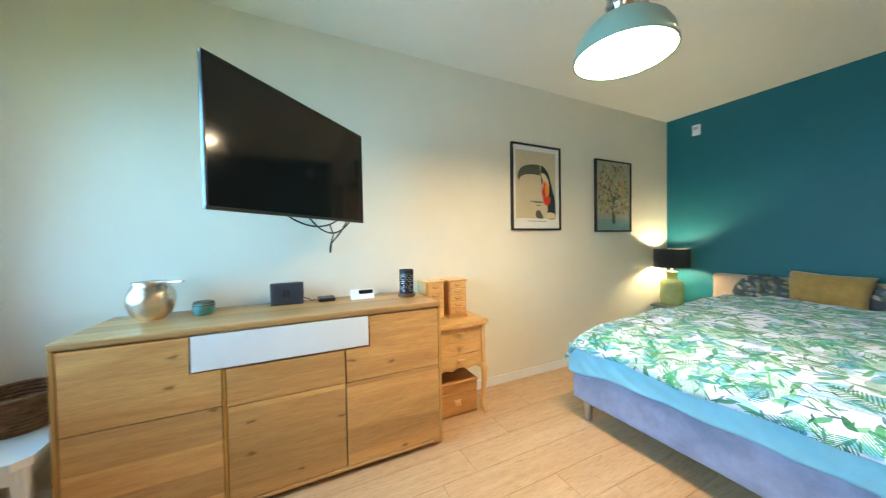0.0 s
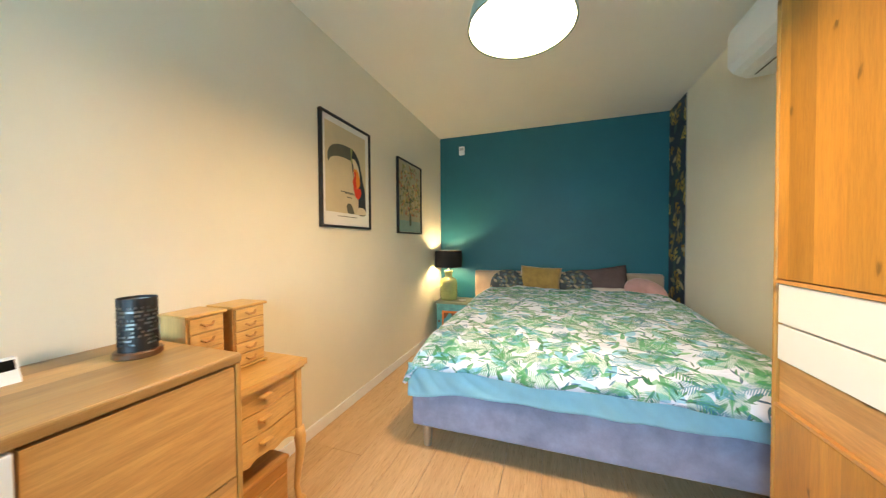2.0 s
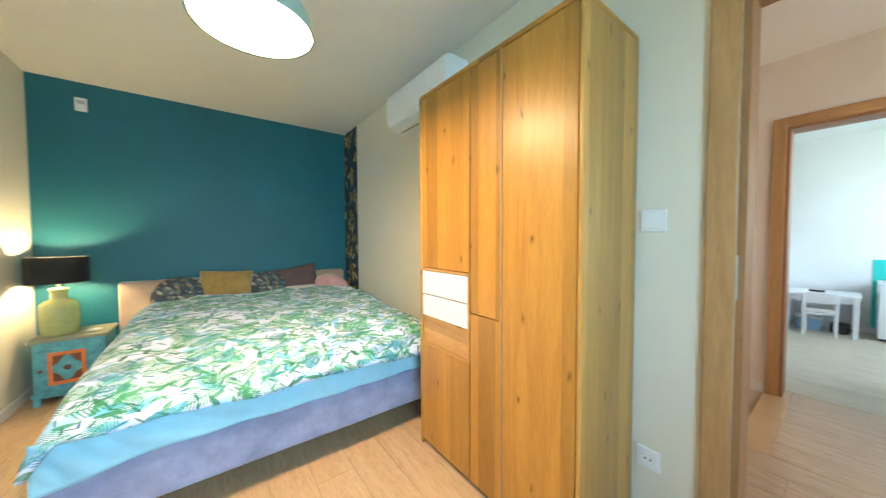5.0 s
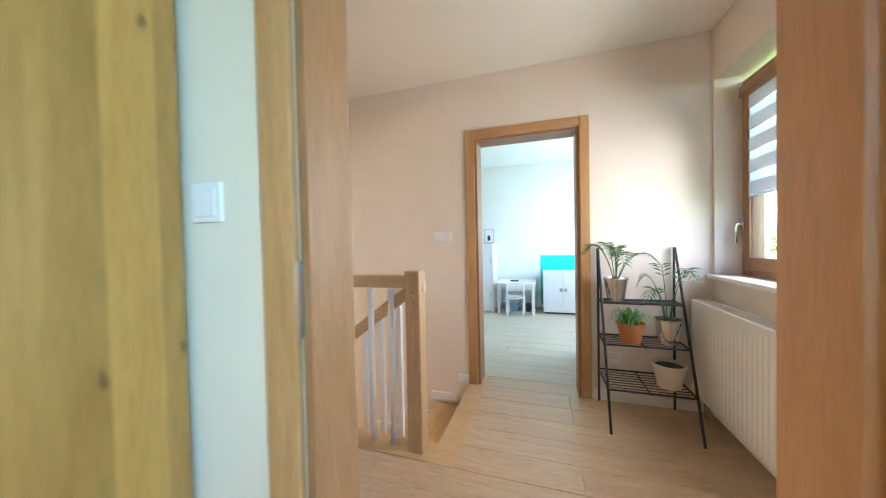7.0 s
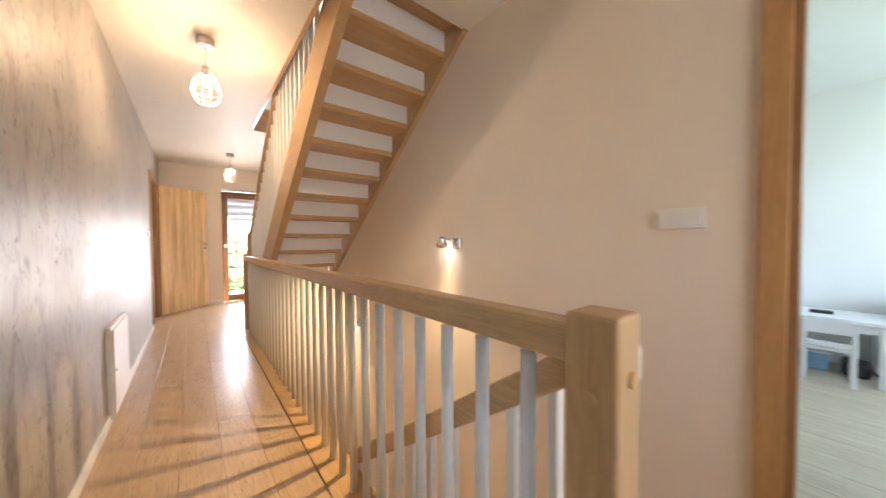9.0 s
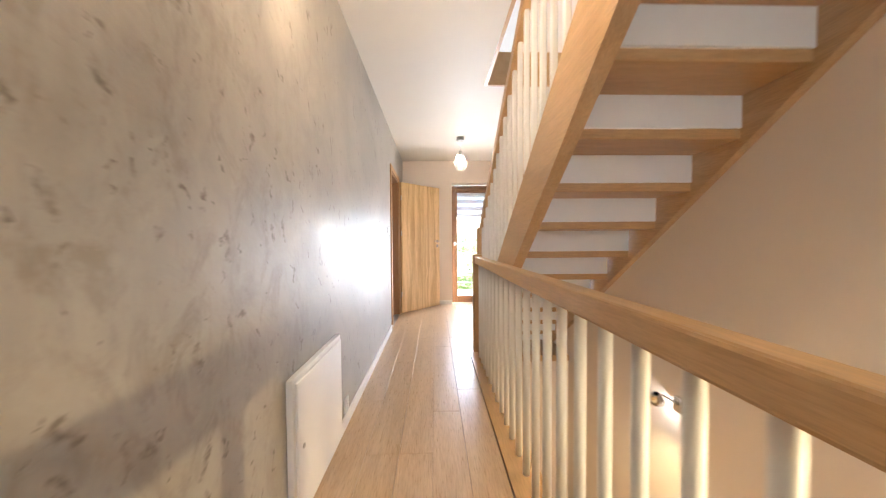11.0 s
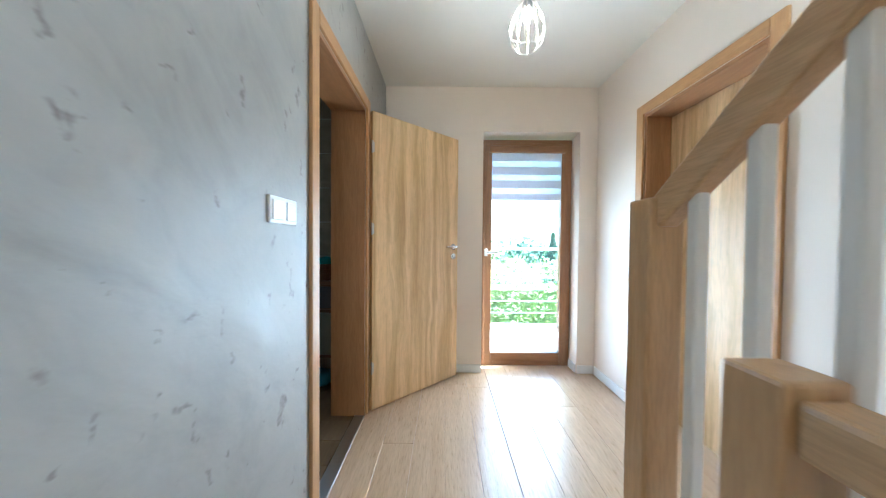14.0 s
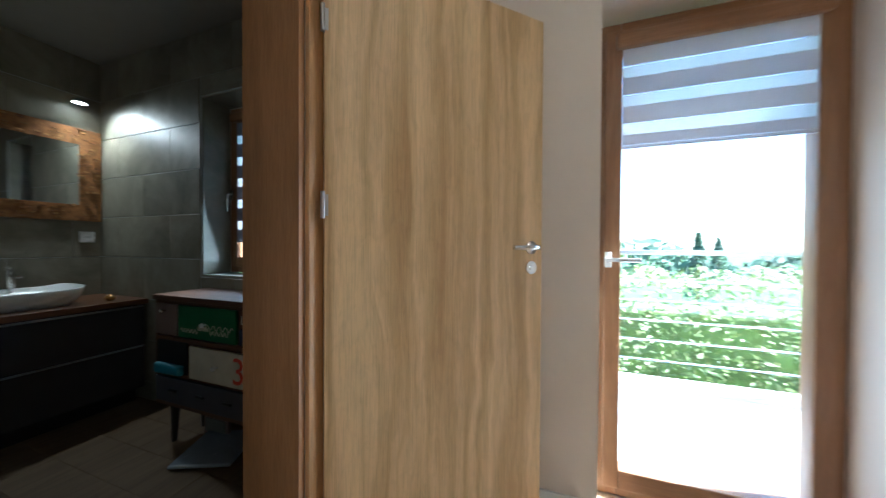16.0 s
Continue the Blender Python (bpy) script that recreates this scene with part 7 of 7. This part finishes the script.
part("flap", box(-0.36, -0.20, 7.412, 7.419, 0.02, 0.10, 0.002), GREY_P, bx)

van = thing("vanity_unit", (-1.47, 6.6, 0), "anthracite vanity unit with a walnut worktop", "vanity")
part("body", box(-1.763, -1.20, 5.75, 7.54, 0.10, 0.700, 0.003), ANTHRACITE, van)
part("plinth", box(-1.763, -1.26, 5.80, 7.52, 0.0, 0.10), BLACK, van)
part("worktop", box(-1.765, -1.165, 5.73, 7.550, 0.702, 0.738, 0.004), WALNUT, van, "oiled walnut worktop")
for y0, y1 in ((5.76, 6.64), (6.65, 7.53)):
    for z0, z1 in ((0.115, 0.395), (0.415, 0.680)):
        part("drawer_front", box(-1.199, -1.182, y0, y1, z0, z1, 0.003), ANTHRACITE, van)
        part("grip_strip", box(-1.196, -1.176, y0, y1, z1 + 0.002, z1 + 0.012, 0.002), STEEL, van)
basin = thing("wash_basin", (-1.47, 7.00, 0.738), "white oblong vessel basin on the vanity", "basin")


def oval(c, rows, n=40):
    bm = bmesh.new()
    rings = []
    for a, b, z in rows:
        ring = []
        for k in range(n):
            t_ = 2 * math.pi * k / n
            ct, s_ = math.cos(t_), math.sin(t_)
            lift = 0.020 * abs(s_) ** 2.2 * (z > 0.05)
            ring.append(bm.verts.new((c[0] + a * abs(ct) ** 0.4 * math.copysign(1, ct), c[1] + b * abs(s_) ** 0.4 * math.copysign(1, s_), c[2] + z + lift)))
        rings.append(ring)
    for p, q in zip(rings, rings[1:]):
        for k in range(n):
            j = (k + 1) % n
            bm.faces.new((p[k], p[j], q[j], q[k]))
    bm.faces.new(rings[0])
    bm.faces.new(rings[-1])
    return bm


part("bowl", oval((-1.46, 7.00, 0.738), [(0.17, 0.24, 0.0), (0.19, 0.28, 0.05), (0.20, 0.30, 0.100), (0.190, 0.29, 0.103), (0.17, 0.26, 0.05), (0.12, 0.2, 0.025)]), ENAMEL, basin, smooth=True)
tap = thing("tap", (-1.70, 7.10, 0.738), "tall chrome basin tap", "tap")
part("body", lathe([(0.024, 0.0), (0.024, 0.006), (0.019, 0.010), (0.019, 0.215), (0.0, 0.220)], (-1.70, 7.10, 0.738), 20), CHROME, tap, smooth=False)
part("spout", bar((-1.70, 7.10, 0.925), (-1.575, 7.10, 0.918), 0.022, 0.016, 0.003), CHROME, tap)
part("lever", bar((-1.70, 7.10, 0.962), (-1.62, 7.07, 0.978), 0.016, 0.008, 0.002), CHROME, tap)
sph = thing("brass_pot", (-1.30, 7.40, 0.738), "tiny brass pot on the worktop", "pot")
part("body", lathe([(0.012, 0), (0.026, 0.012), (0.026, 0.024), (0.014, 0.036), (0.006, 0.042), (0.0, 0.046)], (-1.30, 7.40, 0.738), 18), plain("brass", (0.62, 0.40, 0.14), 0.3, 1.0), sph, smooth=True)
part("foot", lathe([(0.014, -0.0005), (0.014, 0.001)], (-1.30, 7.40, 0.7385), 14), WALNUT, sph)

mir = thing("mirror", (-1.76, 6.9, 1.30), "mirror in a broad frame of reclaimed teak chips", "mirror")
MY0, MY1, MZ0, MZ1, MW = 6.35, 7.545, 1.300, 1.985, 0.118
part("glass", box(-1.758, -1.748, MY0 + MW - 0.01, MY1 - MW + 0.01, MZ0 + MW - 0.01, MZ1 - MW + 0.01), MIRROR, mir, "mirror glass")
part("backing", add(box(-1.760, -1.744, MY0, MY0 + MW, MZ0, MZ1), box(-1.760, -1.744, MY1 - MW, MY1, MZ0, MZ1), box(-1.760, -1.744, MY0 + MW, MY1 - MW, MZ0, MZ0 + MW), box(-1.760, -1.744, MY0 + MW, MY1 - MW, MZ1 - MW, MZ1)), MOSAIC, mir)
rng = random.Random(12)
chip_tones = [plain("teak_chip", c, 0.5, vary=0.3, scale=20) for c in ((0.34, 0.16, 0.05), (0.22, 0.09, 0.03), (0.46, 0.24, 0.08))]
chip_sets = [bmesh.new() for _ in chip_tones]
for _ in range(620):
    y, z = rng.uniform(MY0 + 0.02, MY1 - 0.02), rng.uniform(MZ0 + 0.01, MZ1 - 0.01)
    if MY0 + MW < y < MY1 - MW and MZ0 + MW < z < MZ1 - MW:
        continue
    w, h, d = rng.uniform(0.012, 0.030), rng.uniform(0.007, 0.014), rng.uniform(0.004, 0.014)
    i = rng.randrange(3)
    chip_sets[i] = add(chip_sets[i], box(-1.744, -1.744 + d, y - w / 2, y + w / 2, z - h / 2, z + h / 2))
for bm, m in zip(chip_sets, chip_tones):
    tagged(part("teak_mosaic", bm, m, mir), kind="stuff")
ml = thing("mirror_lamp", (-1.70, 7.40, 2.13), "small round spotlight above the mirror, lit", "wall lamp")
part("arm", tube([(-1.762, 7.40, 2.165), (-1.69, 7.40, 2.165)], 0.006, 8), CHROME, ml)
part("head", lathe([(0.036, 2.150), (0.038, 2.155), (0.038, 2.175), (0.0, 2.180)], (-1.665, 7.40, 0), 24, False), CHROME, ml, smooth=False)
part("lens", lathe([(0.0, 2.148), (0.034, 2.150)], (-1.665, 7.40, 0), 24, False), SPOT_GLOW, ml, "lit lens")
socket(-1.763, 7.47, 1.18, 1, "white socket below the mirror")

# ---- outdoors ----
GZ = -2.9
structure("ground", box(-400, 400, -400, 400, GZ - 0.2, GZ), TURF, "mown lawn running to the horizon", "ground")
structure("terrace", add(box(-1.2, 4.2, 7.82, 9.40, -0.30, -0.03, 0.004), box(-1.2, 4.2, 9.15, 9.40, GZ, -0.30)), SLAB, "pale sunlit terrace slab outside the glazed door", "terrace")
tr_rail = thing("terrace_railing", (1.5, 9.25, -0.03), "steel terrace railing with thin horizontal bars", "railing")
for x in (-1.0, 0.5, 1.95, 3.40, 4.08):
    part("post", box(x - 0.02, x + 0.02, 9.22, 9.26, -0.03, 1.06, 0.004), STEEL, tr_rail)
part("top_rail", box(-1.1, 4.1, 9.215, 9.265, 1.06, 1.10, 0.006), STEEL, tr_rail)
for z in (0.16, 0.33, 0.50, 0.67, 0.84):
    part("bar", tube([(-1.05, 9.24, z), (4.05, 9.24, z)], 0.008, 8), STEEL, tr_rail)


def leaf_cloud(points, size, seed, tilt=1.0):
    """Many small leaves at the given places, as one mesh."""
    rng = random.Random(seed)
    verts, faces = [], []
    for p in points:
        d = Vector((rng.gauss(0, 1), rng.gauss(0, 1), rng.gauss(0, 0.7) * tilt)).normalized()
        e = d.orthogonal().normalized()
        s = size * rng.uniform(0.6, 1.4)
        c = Vector(p)
        k = len(verts)
        verts += [c - d * s, c + e * s * 0.45, c + d * s, c - e * s * 0.45]
        faces.append((k, k + 1, k + 2, k + 3))
    me = bpy.data.meshes.new("leaves")
    me.from_pydata([tuple(v) for v in verts], [], faces)
    return me


def cloud_object(name, pts, size, seed, mat, parent):
    me = leaf_cloud(pts, size, seed)
    me.materials.append(mat)
    ob = new(name, me)
    ob.parent = parent
    ob.matrix_parent_inverse = PLACE[parent].inverted()
    PLACE[ob] = PLACE[parent]
    return ob


def hedge(x0, x1, y0, y1, top, seed):
    t = thing("hedge", ((x0 + x1) / 2, (y0 + y1) / 2, GZ), "broad leafy green hedge beyond the terrace", "hedge")
    rng = random.Random(seed)
    core = box(x0 + 0.35, x1 - 0.35, y0 + 0.4, y1 - 0.3, GZ, top - 0.5, 0.05)
    part("core", core, HEDGE, t)
    sets = ([], [])
    for k in range(17000):
        x = rng.uniform(x0, x1)
        hump = 0.22 * noise.noise(Vector((x * 0.7, 3.0, 0))) + 0.12 * noise.noise(Vector((x * 2.1, 7.0, 0)))
        if rng.random() < 0.72:
            z = rng.uniform(-1.5, top + hump)
            y = y0 + 0.25 * noise.noise(Vector((x * 1.3, z * 1.3, 1))) + rng.uniform(0.0, 0.45) + max(0, z - top + 0.5) * 0.8
        else:
            z = top + hump + rng.uniform(-0.15, 0.12)
            y = rng.uniform(y0 + 0.2, y1)
        sets[rng.random() < 0.45].append((x, y, z))
    cloud_object("leaves", sets[0], 0.050, seed, HEDGE, t)
    cloud_object("leaves", sets[1], 0.050, seed + 1, HEDGE_2, t)


hedge(-4.5, 10.5, 11.4, 13.0, 0.62, 21)


def tree(c, height, spread, seed, name, label, leaves=2600, size=0.10):
    t = thing(name, c, label, "tree")
    rng = random.Random(seed)
    base = Vector(c)
    trunk = [base + Vector((0.12 * math.sin(k), 0.1 * math.cos(k * 1.3), height * 0.62 * k / 8)) for k in range(9)]
    limbs = tube(trunk, 0.1, 8, [0.16 * (1 - 0.085 * k) for k in range(9)])
    centres = []
    for k in range(11):
        a = rng.uniform(0, 6.28)
        s = trunk[rng.randrange(4, 9)]
        e = s + Vector((math.cos(a) * spread * rng.uniform(0.4, 0.9), math.sin(a) * spread * rng.uniform(0.4, 0.9), height * rng.uniform(0.08, 0.38)))
        mid = s.lerp(e, 0.5) + Vector((0, 0, 0.1))
        limbs = add(limbs, tube([s, mid, e], 0.03, 6, [0.06, 0.04, 0.015]))
        centres += [e, mid]
    part("trunk", limbs, BARK, t, smooth=True)
    pts = []
    for k in range(leaves):
        q = rng.choice(centres)
        d = Vector((rng.gauss(0, 1), rng.gauss(0, 1), rng.gauss(0, 0.8)))
        pts.append(q + d * spread * 0.20)
    cloud_object("crown", pts, size, seed, HEDGE if seed % 2 else HEDGE_2, t)


def conifer(c, height, r, seed):
    t = thing("conifer", c, "dark conical conifer in the distance", "tree", "distant conifers")
    rng = random.Random(seed)
    part("trunk", tube([c, (c[0], c[1], c[2] + height * 0.9)], 0.1, 6, [0.12, 0.03]), BARK, t)
    pts = []
    for k in range(900):
        u = rng.random() ** 0.7
        rr = r * (1 - u) * rng.uniform(0.55, 1.05) + 0.05
        a = rng.uniform(0, 6.28)
        pts.append((c[0] + rr * math.cos(a), c[1] + rr * math.sin(a), c[2] + 0.4 + u * (height - 0.4)))
    cloud_object("crown", pts, 0.16, seed, CONE, t)


tree((9.5, -6.5, GZ), 6.0, 1.6, 5, "tree", "leafy green tree outside the landing window", 1200)
tree((14.5, -12.0, GZ), 6.4, 2.2, 9, "tree", "leafy tree beyond the landing window")
tree((-2.6, 30.0, GZ), 5.4, 2.0, 13, "tree", "distant round-topped garden tree", 1200, 0.18)
tree((5.0, 34.0, GZ), 5.0, 2.0, 15, "tree", "distant broad green tree", 1200, 0.18)
tree((20.0, 33.0, GZ), 5.2, 2.3, 17, "tree", "distant leafy garden tree", 1200, 0.18)
tree((26.0, 36.0, GZ), 5.2, 2.3, 19, "tree", "distant leafy garden tree", 1200, 0.18)
for cx, cy, hh, rr, sd in ((10.3, 30.0, 4.9, 0.9, 31), (3.2, 41.0, 5.3, 1.3, 35), (15.4, 40.0, 4.8, 1.2, 37)):
    conifer((cx, cy, GZ), hh, rr, sd)
far = []
rng = random.Random(77)
for k in range(5200):
    a = rng.uniform(-1.2, 1.6)
    d = rng.uniform(58, 64)
    far.append((d * math.sin(a), d * math.cos(a), GZ + rng.uniform(0, 5.0) * (0.75 + 0.3 * math.sin(a * 11) + 0.2 * math.sin(a * 29))))
me = leaf_cloud(far, 0.75, 78)
me.materials.append(CONE)
tagged(new("far_woods", me), "distant line of dark woods at the horizon", "woods", kind="stuff")
hs = thing("house", (24, 30, GZ), "neighbouring house with a low dark roof", "house")
part("wall", box(21.5, 27.5, 28, 34, GZ, GZ + 3.2), PAINT_WHITE, hs)
part("roof", prism([(21.0, GZ + 3.2), (28.0, GZ + 3.2), (24.5, GZ + 5.4)], 27.6, 34.4, "y"), ANTHRACITE, hs)
win = part("window", box(23.5, 25.0, 27.95, 28.0, GZ + 1.0, GZ + 2.3), GOLDEN, hs)
part("pane", box(23.6, 24.9, 27.93, 27.95, GZ + 1.1, GZ + 2.2), SCREEN, win)

# ---- floor boards ----
lay_planks(floor_bed, -1.78, 0.90, -1.07, 4.175, FLOOR_BED, 0.19, 5)
lay_planks(floor_hall, 0.90, 1.795, -1.07, 7.735, FLOOR, 0.179, 9)
lay_planks(floor_hall, 1.797, 2.95, -1.07, 0.464, FLOOR, 0.192, 13)
lay_planks(floor_hall, 1.797, 2.95, 5.20, 7.735, FLOOR, 0.192, 17)
lay_planks(floor_kid, 2.952, 5.95, -1.07, 3.0, FLOOR_PALE, 0.20, 23)
lay_planks(floor_bath, -1.77, 0.83, 5.4, 7.555, TILE_FLOOR, 0.20, 27, True, (0.9, 1.2), "tile")
